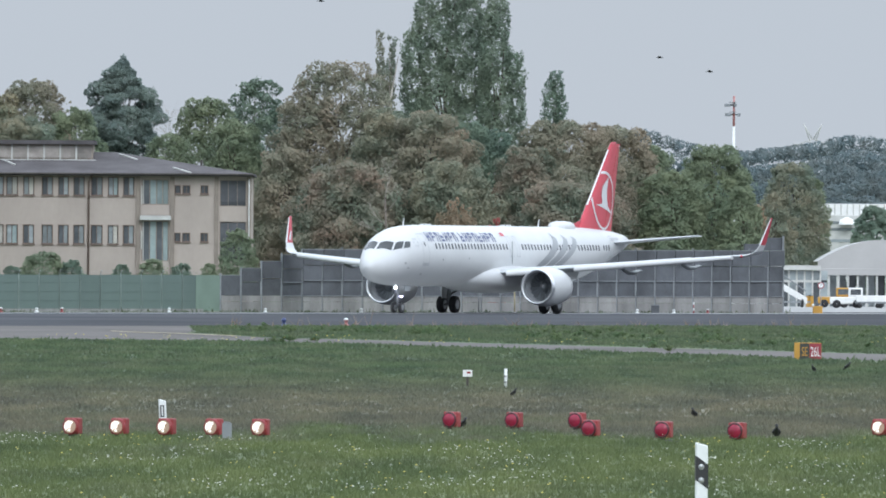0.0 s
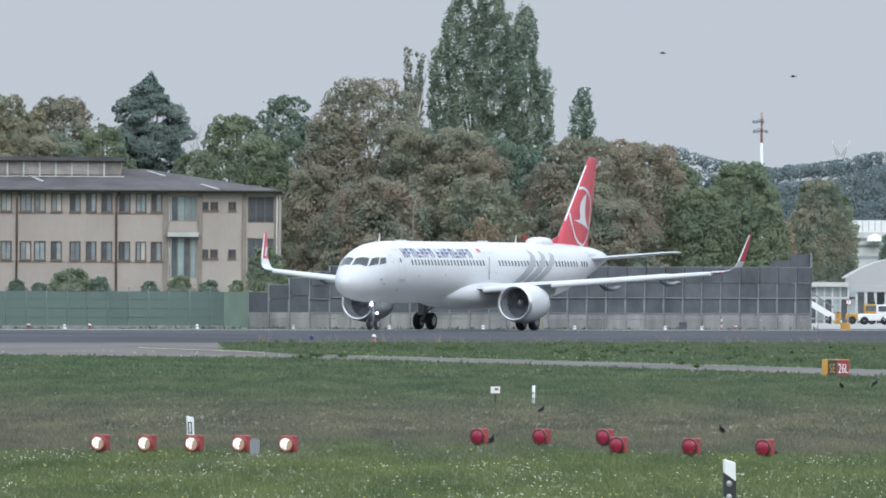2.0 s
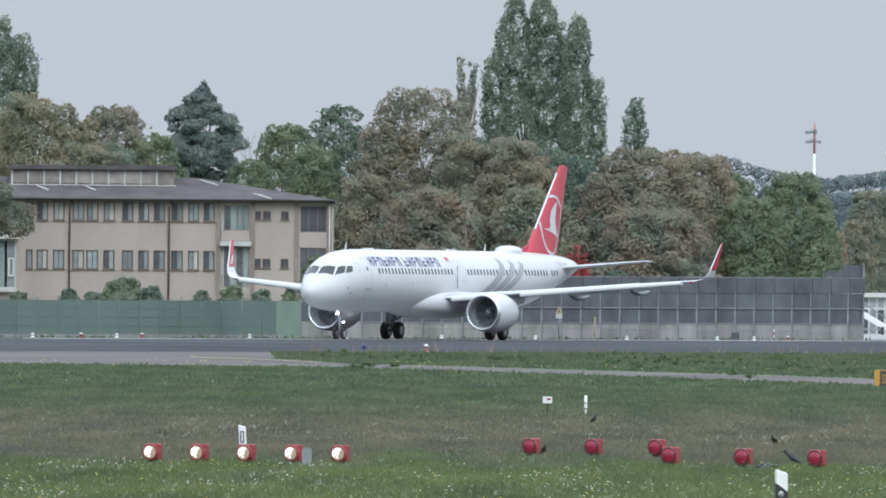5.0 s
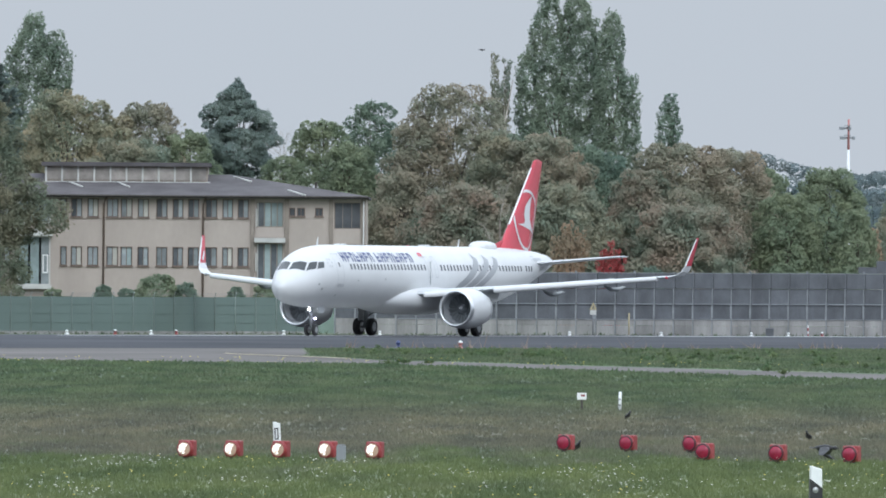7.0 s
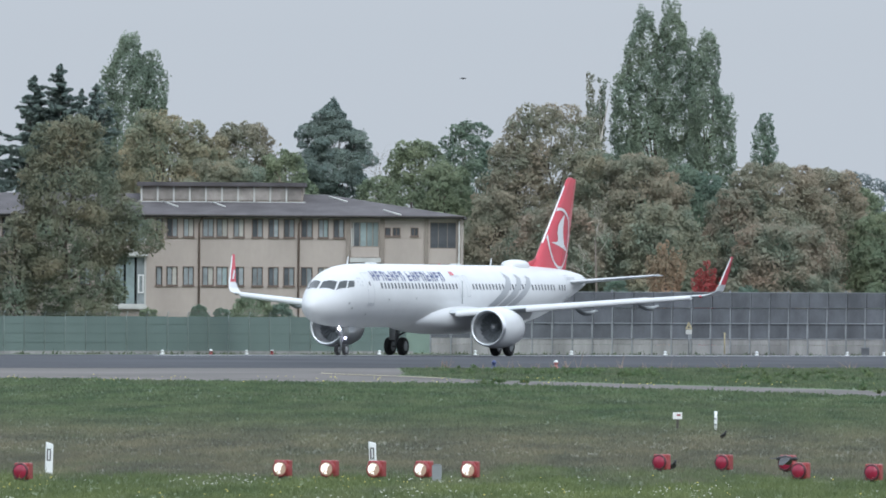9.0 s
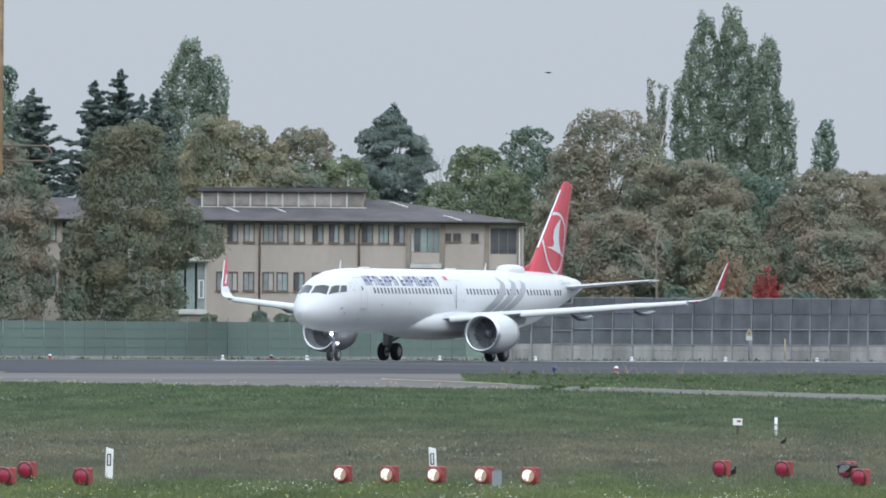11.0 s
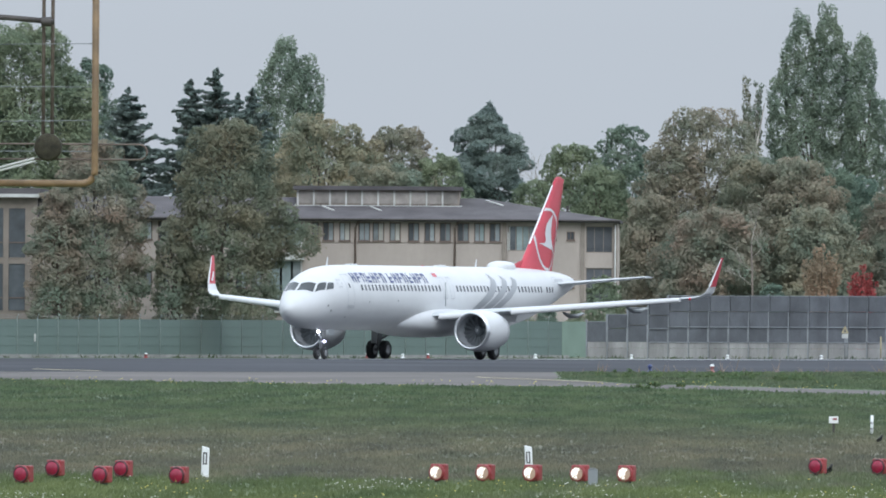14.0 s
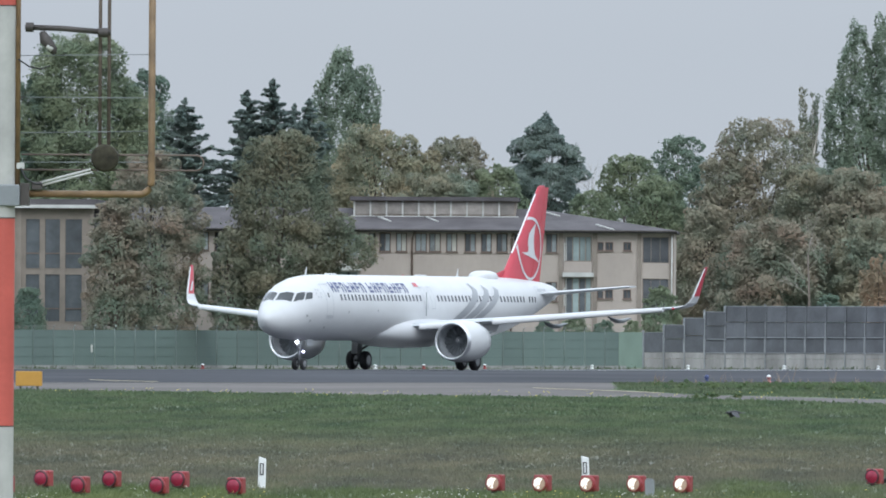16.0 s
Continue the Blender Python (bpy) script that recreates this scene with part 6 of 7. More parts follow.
# ---- marker posts ----
def marker_post(u, d, height, band, label, lean=0.0):
    root = empty("marker_post", ground_at(u, d), label, "post", "marker posts", rz=8.0)
    w, t = 0.058, 0.04
    bm = bmesh.new()
    vs = [bm.verts.new(v) for v in box_verts(-w, w, -t, t, 0, height)]
    vs[4].co.z -= 0.015
    vs[7].co.z -= 0.015
    vs[5].co.z -= 0.05
    vs[6].co.z -= 0.05
    for f in BOX_FACES:
        bm.faces.new([vs[i] for i in f])
    bmesh.ops.bevel(bm, geom=[e for e in bm.edges], offset=0.012, segments=2, affect="EDGES", profile=0.5)
    post = part("post", bm, PLASTIC_WHITE, root, "white plastic post", smooth=False)
    if band == "wide":
        z0, z1, k = height - 0.44, height - 0.20, 0.055
        v = [(-w - 0.003, -t - 0.003, z0 + k), (w + 0.003, -t - 0.003, z0 - k + 0.02), (w + 0.003, t, z0 - k + 0.02), (-w - 0.003, t, z0 + k),
             (-w - 0.003, -t - 0.003, z1 + k), (w + 0.003, -t - 0.003, z1 - k + 0.02), (w + 0.003, t, z1 - k + 0.02), (-w - 0.003, t, z1 + k)]
        b = obj("band", v, BOX_FACES, PLASTIC_BLACK, post, "slanted black band")
        for z in (height - 0.255, height - 0.385):
            lathe("reflector", [(-0.052, 0.002), (-0.05, 0.025), (-0.042, 0.03)], REFLECTOR, post, "round grey reflector", 14, "y", (-0.008, 0, z))
    else:
        z1 = height - 0.12
        obj("band", *frame_shape(-w * 0.75, w * 0.35, z1 - 0.19, z1, 0.018, -t - 0.006, -t - 0.001), PLASTIC_BLACK, post, "black outlined field")
    post.rotation_euler = (0, radians(lean), 0)
    return root


marker_post(1243.5, 143, 0.92, "wide", "white roadside marker post with a slanted black band")
marker_post(-284, 231, 0.52, "box", "small white marker post with a black outlined field", 1.5)
marker_post(291, 238, 0.51, "box", "small white marker post behind the lit lamps", -3.0)
cab = empty("cable_cabinet", ground_at(403, 224), "small grey cabinet beside an approach lamp", "cabinet")
box("body", -0.07, 0.075, -0.05, 0.05, 0.0, 0.25, STEEL, cab, "grey metal body", 0.008)
box("cap", -0.05, 0.05, -0.06, 0.06, 0.252, 0.27, STEEL, cab)


# ---- signs ----
def lettering(text, size, place, material, parent):
    cu = bpy.data.curves.new("lettering", "FONT")
    cu.body, cu.size, cu.extrude, cu.align_x = text, size, 0.004, "CENTER"
    tmp = bpy.data.objects.new("lettering", cu)
    scene.collection.objects.link(tmp)
    me = bpy.data.meshes.new_from_object(tmp.evaluated_get(bpy.context.evaluated_depsgraph_get()))
    bpy.data.objects.remove(tmp)
    me.materials.clear()
    me.materials.append(material)
    ob = new("lettering", me)
    ob.parent = parent
    ob.matrix_basis = pose(*place, 90, 0, 0) @ Matrix.Diagonal((0.5, 1, 1, 1))
    return ob


def runway_sign():
    d = 454.0
    s = d / FOCAL
    root = empty("runway_sign", ground_at(1430, d), "yellow black and red airfield guidance sign in grass", "sign")

    def X(u):
        return (u - 1430) * s

    z0, z1 = EYE - (637 - horizon_at(1430)) * s, EYE - (608 - horizon_at(1430)) * s
    box("casing", X(1406.5), X(1454.5), 0.0, 0.2, z0 - 0.02, z1 + 0.02, SIGN_YELLOW, root, "yellow sign casing", 0.01)
    box("side_panel", X(1407), X(1416), -0.03, -0.002, z0, z1, SIGN_YELLOW, root, "plain yellow field")
    blk = box("black_panel", X(1416.5), X(1433), -0.03, -0.002, z0, z1, SIGN_BLACK, root, "black field with yellow letters")
    red = box("red_panel", X(1433.5), X(1454), -0.03, -0.002, z0, z1, SIGN_RED, root, "red field with white characters")
    lettering("SE", 0.40, (X(1424.8), -0.036, z0 + 0.12), SIGN_YELLOW, blk)
    lettering("26L", 0.42, (X(1443.8), -0.036, z0 + 0.11), SIGN_WHITE, red)
    for u in (1412, 1448):
        tube("leg", [(X(u), 0.1, 0), (X(u), 0.1, z0)], 0.03, DARK_STEEL, root)


runway_sign()


def small_signs():
    d = 334.0
    r = empty("notice_board", ground_at(828.5, d), "small white notice board on a dark stake", "sign")
    s = d / FOCAL
    box("board", -8.3 * s, 8.3 * s, -0.015, 0.015, EYE - (667 - horizon_at(840)) * s, EYE - (655 - horizon_at(840)) * s, SIGN_WHITE, r, "white board", 0.004)
    box("mark", -1.5 * s, 5.5 * s, -0.02, -0.016, EYE - (661.5 - horizon_at(840)) * s, EYE - (658 - horizon_at(840)) * s, RED_SHELL, r, "faded red bar")
    box("stake", -0.025, 0.025, 0.016, 0.05, 0, EYE - (656 - horizon_at(840)) * s, DARK_STEEL, r, "dark stake")
    r = empty("white_stake", ground_at(896, 330), "thin white stake with grey bands in grass", "post")
    tube("pole", [(0, 0, 0), (0.005, 0, 0.44)], 0.036, PLASTIC_WHITE, r, "white pole", 10)
    for z in (0.12, 0.25):
        lathe("ring", [(z, 0.0375), (z + 0.04, 0.0375)], REFLECTOR, r, "grey ring", 10, "z")
    # yellow sign by the taxiway
    d = 605.0
    s = d / FOCAL
    r = empty("yellow_sign", ground_at(-698, d), "plain yellow sign box beside the taxiway", "sign")
    box("casing", -23.5 * s, 23.5 * s, 0, 0.25, 0.12, EYE - (557 - horizon_at(-698)) * s, SIGN_YELLOW, r, "yellow sign casing", 0.02)
    for x in (-15, 15):
        tube("leg", [(x * s, 0.12, 0), (x * s, 0.12, 0.2)], 0.04, DARK_STEEL, r)
    # warning triangle and yellow pole before the barrier
    d = 1024.0
    s = d / FOCAL
    r = empty("warning_sign", ground_at(847.5, d), "faded yellow triangular warning sign on a pole", "sign")
    z = EYE - (508 - horizon_at(850)) * s
    obj("plate", [(-0.26, -0.03, z), (0.26, -0.03, z), (0, -0.03, z + 0.55), (-0.26, 0.0, z), (0.26, 0.0, z), (0, 0.0, z + 0.55)], [(0, 1, 2), (5, 4, 3), (0, 3, 4, 1), (1, 4, 5, 2), (2, 5, 3, 0)], YELLOW_LINE, r, "faded yellow triangle")
    obj("symbol", [(-0.09, -0.034, z + 0.08), (0.09, -0.034, z + 0.08), (0, -0.034, z + 0.32)], [(0, 1, 2)], DARK_PANEL, r, "dark warning mark")
    box("lower_plate", -0.22, 0.22, -0.03, 0.0, z - 0.34, z - 0.04, PALE_TRIM, r, "pale plate")
    tube("pole", [(0, 0.03, 0), (0, 0.03, z + 0.3)], 0.04, STEEL, r)
    r = empty("yellow_pole", ground_at(911, d), "slim yellow pole before the barrier", "post")
    tube("pole", [(0, 0, 0), (0, 0, 1.6)], 0.05, YELLOW_LINE, r, "", 8)
    box("foot", -0.1, 0.1, -0.1, 0.1, 0, 0.1, GREY_PANEL, r)


small_signs()


# ---- runway edge lights and small markers ----
def edge_light(u, d, col, label, h=0.32):
    r = empty("edge_light", ground_at(u, d), label, "airfield light", "runway edge lights")
    lathe("body", [(0.0, 0.14), (0.06, 0.14), (0.08, 0.08), (h * 0.55, 0.075), (h * 0.6, 0.12), (h * 0.72, 0.125)], col, r, "", 12, "z")
    lathe("dome", [(h * 0.725, 0.11), (h * 0.9, 0.095), (h, 0.02)], BLUE_PAINT if col is BLUE_PAINT else PLASTIC_WHITE, r, "glass dome", 12, "z")


for u, col in ((65, PLASTIC_WHITE), (470, PLASTIC_WHITE), (-84, PLASTIC_WHITE), (1128, PLASTIC_WHITE), (1193, PLASTIC_WHITE), (640, PLASTIC_WHITE), (806, PLASTIC_WHITE), (968, PLASTIC_WHITE), (300, PLASTIC_WHITE)):
    edge_light(u, float(fence_line(u)) - 9, col, "small white runway edge light on asphalt edge", 0.30)
for u in (110, 1253, 2, -390):
    edge_light(u, float(fence_line(u)) - 8, RED_SHELL, "small red and white runway edge light", 0.32)
for u in (613, 503):
    edge_light(u, 735 if u > 600 else 728, DULL_RED if u == 613 else BLUE_PAINT, "orange runway edge light near the grass" if u == 613 else "blue taxiway light near the grass", 0.42)
r = empty("switch_box", ground_at(1160, 1040), "dark grey switch box before the barrier", "box")
box("body", -0.28, 0.28, -0.2, 0.2, 0, 0.55, DARK_PANEL, r, "", 0.02)
box("lid", -0.3, 0.3, -0.22, 0.22, 0.552, 0.6, STEEL, r)
r = empty("striped_stake", ground_at(1228, 1042), "red and white striped stake", "post")
for k in range(4):
    tube("band", [(0, 0, 0.2 * k), (0, 0, 0.2 * k + 0.2)], 0.05, PLASTIC_WHITE if k % 2 else RED_SHELL, r)
r = empty("orange_box_light", ground_at(1447, 1060), "orange box with a lamp at the apron edge", "box")
box("body", -0.34, 0.36, -0.2, 0.2, 0, 0.55, SIGN_YELLOW, r, "orange body", 0.03)
lathe("lamp", [(-0.36, 0.01), (-0.34, 0.09), (-0.2, 0.1)], PLASTIC_WHITE, r, "pale lamp", 12, "y", (-0.32, 0, 0.62))


# ---- antenna mast beside the viewer's line ----
RUSTY_ROD = mat("rusty_brown_rod", (0.150, 0.118, 0.100), 0.7, 0.1, var=0.25, scale=6, fine=30)


def antenna_mast():
    d = 144.0
    s = d / FOCAL
    root = empty("antenna_mast", ground_at(-749, d), "red and white banded mast with a yellow pipe antenna frame", "mast")

    def P(u, v, y=0.0):
        return ((u + 749) * s, y, EYE - (v - horizon_at(-620)) * s)

    def Z(v):
        return EYE - (v - horizon_at(-620)) * s

    r = 24.5 * s
    levels = [(960, 654, MAST_WHITE), (654, 285, MAST_RED), (285, -91, MAST_WHITE), (-91, -460, MAST_RED)]
    for v0, v1, m in levels:
        z0 = max(0.0, Z(v0))
        lathe("mast_section", [(z0, r), (Z(v1) - 0.012, r)], m, root, "orange-red mast section" if m is MAST_RED else "white mast section", 24, "z")
        lathe("joint", [(Z(v1) - 0.012, r + 0.004), (Z(v1), r + 0.004)], DARK_STEEL, root, "", 24, "z")
    lathe("mast_cap", [(Z(-460), r), (Z(-462), 0.01)], MAST_RED, root, "", 24, "z")
    brk = box("clamp", P(-776, 0)[0], P(-715, 0)[0], -r - 0.02, r + 0.02, Z(265), Z(227), STEEL, root, "galvanised clamp", 0.01)
    box("clamp_plate", P(-715, 0)[0], P(-699, 0)[0], -0.08, 0.08, Z(264), Z(224), DARK_STEEL, root, "dark steel plate", 0.006)
    # frame: up beside the mast, and round the outer corner
    bend = [P(-700, 243)] + [P(-505, 243)] + [P(-505 + 22 * math.sin(a), 221 + 22 * math.cos(a)) for a in [math.pi / 2 * k / 6 for k in range(1, 7)]] + [P(-483, -460)]
    tube("outer_pipe", bend, 6.3 * s, PIPE_YELLOW, root, "weathered yellow pipe frame", 12)
    tube("inner_pipe", [P(-721, 235), P(-721, -460)], 5.0 * s, PIPE_YELLOW, root, "weathered yellow upright pipe", 10)
    for u in (-576, -560):
        tube("rod", [P(u, 172, 0.1), P(u, -460, 0.1)], 3.2 * s, RUSTY_ROD, root, "brown upright rod", 8)
    arm = tube("arm", [P(-708, -52, -0.05), P(-640, -50, -0.05), P(-556, -43, -0.05)], 5.2 * s, DARK_STEEL, root, "dark cross arm", 10)
    for u, v, w in ((-570, -43, 9), (-700, -52, 7)):
        lathe("arm_clamp", [((u - w + 749) * s, 8.5 * s), ((u + w + 749) * s, 8.5 * s)], DARK_STEEL, arm, "", 12, "x", (0, -0.05, Z(v)))
    tube("hanging_insulator", [P(-678, -44, -0.06), P(-672, -30, -0.07), P(-658, -12, -0.07), P(-655, -4, -0.07)], [0.03, 0.06, 0.045, 0.02], DARK_STEEL, arm, "dark hanging insulator", 10)
    tube("insulator_shell", [P(-668, -20, -0.09), P(-659, -12, -0.09)], [0.035, 0.03], PALE_TRIM, arm, "pale shell", 10)
    tube("cable", [P(-720, 5, -0.05), P(-700, 18, -0.06), P(-680, 22, -0.06), P(-664, 16, -0.06)], 1.6 * s, PLASTIC_BLACK, root, "black cable", 6)
    tube("cable", [P(-714, 198, -0.05), P(-706, 215, -0.06), P(-690, 225, -0.06), P(-676, 226, -0.06)], 1.8 * s, PLASTIC_BLACK, root, "black cable", 6)
    for v, k in ((-2, -3), (72, 0), (135, -4), (187, -1)):
        tube("wire", [P(-716, v), P(-489, v + k)], 0.7 * s, STEEL, root, "thin steel wire", 5)
    # folded dipole loop and the drum at its middle
    loop = [P(-715, 173, 0.14), P(-405, 173, 0.14)] + [P(-405 + 13.5 * math.sin(a), 186.5 - 13.5 * math.cos(a), 0.14) for a in [math.pi * k / 8 for k in range(1, 8)]] + [P(-405, 200, 0.14), P(-715, 200, 0.14)]
    tube("dipole_loop", loop, 1.9 * s, RUSTY_ROD, root, "thin brown dipole loop", 6)
    lathe("drum", [(-0.05, 0.004), (-0.05, 21 * s), (-0.03, 24.5 * s), (0.12, 24.5 * s), (0.14, 20 * s), (0.14, 0.004)], mat("mossy_drum", (0.034, 0.030, 0.018), 0.9, var=0.5, scale=14, fine=60, bump=0.4), root, "dark weathered round drum", 22, "y", P(-566, 179))
    for a, b in (((-690, 226), (-590, 199)), ((-688, 231), (-588, 204))):
        tube("strut", [P(*a, -0.03), P(*b, -0.03)], 2.0 * s, PALE_TRIM, root, "pale slanting strut", 8)
    box("strut_clamp", P(-695, 0)[0], P(-676, 0)[0], -0.06, 0.02, Z(236), Z(222), DARK_STEEL, root, "dark clamp", 0.01)
    box("label_plate", P(-722, 0)[0], P(-708, 0)[0], -0.05, -0.03, Z(199), Z(188), PALE_TRIM, root, "pale fitting", 0.004)


antenna_mast()


# ---- apron and the distance ----
def light_mast():
    d = 1250.0
    s = d / FOCAL
    root = empty("floodlight_mast", ground_at(1297, d), "white floodlight mast with a red top", "mast")

    def Z(v):
        return EYE - (v - horizon_at(1297)) * s

    tube("pole", [(0, 0, 0), (0, 0, Z(224))], [0.16, 0.11], PLASTIC_WHITE, root, "white tapered pole", 12)
    tube("top_pole", [(0, 0, Z(224)), (0, 0, Z(170))], [0.11, 0.08], DULL_RED, root, "dull red top pole", 12)
    for v, a, b in ((186, -15, 4), (203, -14, 11)):
        tube("cross_arm", [(a * s, 0, Z(v)), (b * s, 0, Z(v))], 0.07, STEEL, root)
        for u in (a + 1, a + 6, b - 2):
            box("floodlight", (u - 2.6) * s, (u + 2.6) * s, -0.3, 0.15, Z(v) - 0.15, Z(v) + 0.12, STEEL, root, "grey floodlight", 0.03)
        box("platform", -8 * s, 4 * s, -0.35, 0.35, Z(v - 5) - 0.05, Z(v - 5), STEEL, root)


def pylon():
    d = 3600.0
    s = d / FOCAL
    root = empty("power_pylon", ground_at(1437, d), "distant grey lattice power pylon", "pylon")

    def P(u, v, y=0):
        return ((u - 1437) * s, y, EYE - (v - horizon_at(1437)) * s)

    bars = [((-8, 300), (-5, 250)), ((8, 300), (5, 250)), ((-5, 250), (-16, 220)), ((5, 250), (16, 220)), ((-1, 246), (-16, 220)), ((1, 246), (16, 220)), ((-34, 256), (34, 256)), ((-30, 258), (0, 246)), ((30, 258), (0, 246)), ((-5, 250), (8, 280)), ((5, 250), (-8, 280))]
    for a, b in bars:
        tube("lattice_bar", [P(1437 + a[0], a[1]), P(1437 + b[0], b[1])], 0.13, PALE_TRIM, root, "", 4)
    tube("leg", [P(1429, 300), (-1.5, 0, -0.2)], 0.2, PALE_TRIM, root, "", 4)
    tube("leg", [P(1445, 300), (1.5, 0, -0.2)], 0.2, PALE_TRIM, root, "", 4)


def marquee():
    d = 1330.0
    s = d / FOCAL
    root = empty("marquee_hall", ground_at(1560, d), "white arched tent hall on thin columns at the apron", "hall")

    def X(u):
        return (u - 1560) * s

    def Z(v):
        return EYE - (v - horizon_at(1560)) * s

    cloth = mat("white_tent_cloth", (0.40, 0.39, 0.385), 0.7, var=0.06, scale=0.4, fine=4)
    verts, faces = [], []
    n = 14
    for j in range(3):
        for i in range(n + 1):
            u = 1447 + (1673 - 1447) * i / n
            q = i / n
            v = 477 - 52 * math.sin(math.pi * (0.06 + 0.88 * q)) ** 0.8
            verts.append((X(u), 9.0 * j, Z(v)))
        if j:
            faces += [((j - 1) * (n + 1) + i, (j - 1) * (n + 1) + i + 1, j * (n + 1) + i + 1, j * (n + 1) + i) for i in range(n)]
    k = len(verts)
    for i in range(n + 1):
        verts.append((X(1447 + 226 * i / n), 0, Z(486)))
    faces += [(k + i, k + i + 1, i + 1, i) for i in range(n)]
    obj("roof", verts, faces, cloth, root, "pale arched roof cloth")
    box("valance", X(1447), X(1673), -0.15, 0.0, Z(488), Z(476), cloth, root, "pale front valance", 0.02)
    for i in range(14):
        u = 1450 + 17 * i
        box("column", X(u) - 0.09, X(u) + 0.09, 0.02, 0.2, 0.0, Z(486), PALE_TRIM, root)
        box("glazing", X(u) + 0.1, X(u + 17) - 0.1, 3.2, 3.25, 0.0, Z(488), GLASS if i % 3 else GLASS_DARK, root)


def corridor():
    d = 1320.0
    s = d / FOCAL
    root = empty("glazed_corridor", ground_at(1410, d), "long glazed passage with a pale flat roof", "building")

    def X(u):
        return (u - 1410) * s

    def Z(v):
        return EYE - (v - horizon_at(1410)) * s

    box("roof", X(1340), X(1452), -0.6, 4.0, Z(478), Z(470), PALE_TRIM, root, "pale flat roof")
    for k in range(9):
        u = 1340 + 14 * k
        box("pane", X(u) + 0.08, X(u + 14) - 0.08, 0.0, 0.05, Z(496), Z(479), GLASS, root)
        box("pane", X(u) + 0.08, X(u + 14) - 0.08, 0.0, 0.05, 0.0, Z(500), GLASS_DARK if k % 2 else GLASS, root)
        box("column", X(u) - 0.07, X(u) + 0.07, -0.1, 0.1, 0, Z(479), PALE_TRIM, root)
    box("rail", X(1340), X(1452), -0.05, 0.08, Z(500), Z(496), PALE_TRIM, root)


def white_block():
    d = 1560.0
    s = d / FOCAL
    root = empty("terminal_block", ground_at(1530, d), "white flat-roofed terminal block behind trees", "building")

    def X(u):
        return (u - 1530) * s

    def Z(v):
        return EYE - (v - horizon_at(1530)) * s

    box("wall", X(1440), X(1660), 0.0, 20.0, 0.0, Z(382), PALE_TRIM, root, "pale wall")
    box("upper_storey", X(1455), X(1650), 1.0, 18.0, Z(382), Z(361), SIGN_WHITE, root, "bright white upper storey")
    for k in range(18):
        box("rib", X(1455 + 11 * k) - 0.06, X(1455 + 11 * k) + 0.06, 0.85, 0.99, Z(381), Z(362), PALE_TRIM, root)
    for v in (392, 404, 424):
        box("window_band", X(1442), X(1658), -0.06, -0.004, Z(v + 5), Z(v), GLASS, root, "grey window band")
    lathe("roof_dome", [(0, 0.9), (0.5, 0.75), (0.8, 0.1)], SIGN_WHITE, root, "white roof dome", 16, "z", (X(1498), -0.8, Z(398)))


def stairs_truck():
    d = 1290.0
    root = empty("boarding_stairs", ground_at(1402, d), "white mobile boarding stairs on wheels", "vehicle")
    s = d / FOCAL
    bm = bmesh.new()
    for i in range(12):
        x, z = -1.4 + 0.22 * i, 2.3 - 0.15 * i
        vs = [bm.verts.new(v) for v in box_verts(x, x + 0.26, -0.6, 0.6, z - 0.2, z)]
        for f in BOX_FACES:
            bm.faces.new([vs[k] for k in f])
    part("steps", bm, SIGN_WHITE, root, "white steps", smooth=False)
    for y in (-0.65, 0.65):
        tube("handrail", [(-1.5, y, 3.3), (1.2, y, 1.45)], 0.05, STEEL, root)
        obj("side_panel", [(-1.5, y, 1.9), (1.3, y, 0.3), (1.3, y, 0.85), (-1.5, y, 2.5), (-1.5, y + 0.03, 1.9), (1.3, y + 0.03, 0.3), (1.3, y + 0.03, 0.85), (-1.5, y + 0.03, 2.5)], BOX_FACES, SIGN_WHITE, root, "white side panel")
    box("chassis", -1.4, 1.6, -0.55, 0.55, 0.4, 0.55, STEEL, root)
    for x in (-1.0, 0.9):
        for y in (-0.6, 0.6):
            wheel(root, x, y, 0.36, 0.36, 0.2)


def tug(u, d, col, label):
    root = empty("apron_tug", ground_at(u, d), label, "vehicle", "apron vehicles")
    box("body", -1.5, 1.3, -0.75, 0.75, 0.35, 0.95, col, root, "low body", 0.08)
    cab_ = box("cab", 0.1, 1.3, -0.7, 0.7, 0.95, 1.75, col, root, "boxy cab", 0.06)
    box("window", 0.25, 1.15, -0.712, -0.70, 1.15, 1.62, GLASS_DARK, cab_)
    for x in (-0.95, 0.8):
        for y in (-0.7, 0.7):
            w = lathe("wheel", [(-0.1, 0.05), (-0.1, 0.30), (-0.06, 0.36), (0.06, 0.36), (0.1, 0.30), (0.1, 0.05)], RUBBER, root, "", 16, "y", (x, y, 0.36))


def cart(u, d):
    root = empty("baggage_cart", ground_at(u, d), "white baggage cart on small wheels", "cart", "baggage carts")
    box("deck", -1.3, 1.3, -0.7, 0.7, 0.42, 0.55, STEEL, root, "grey deck", 0.02)
    box("load_box", -1.2, 1.2, -0.65, 0.65, 0.56, 1.1, SIGN_WHITE, root, "white box body", 0.05)
    for x in (-0.9, 0.9):
        for y in (-0.6, 0.6):
            lathe("wheel", [(-0.08, 0.03), (-0.08, 0.2), (0.08, 0.2), (0.08, 0.03)], RUBBER, root, "", 14, "y", (x, y, 0.21))


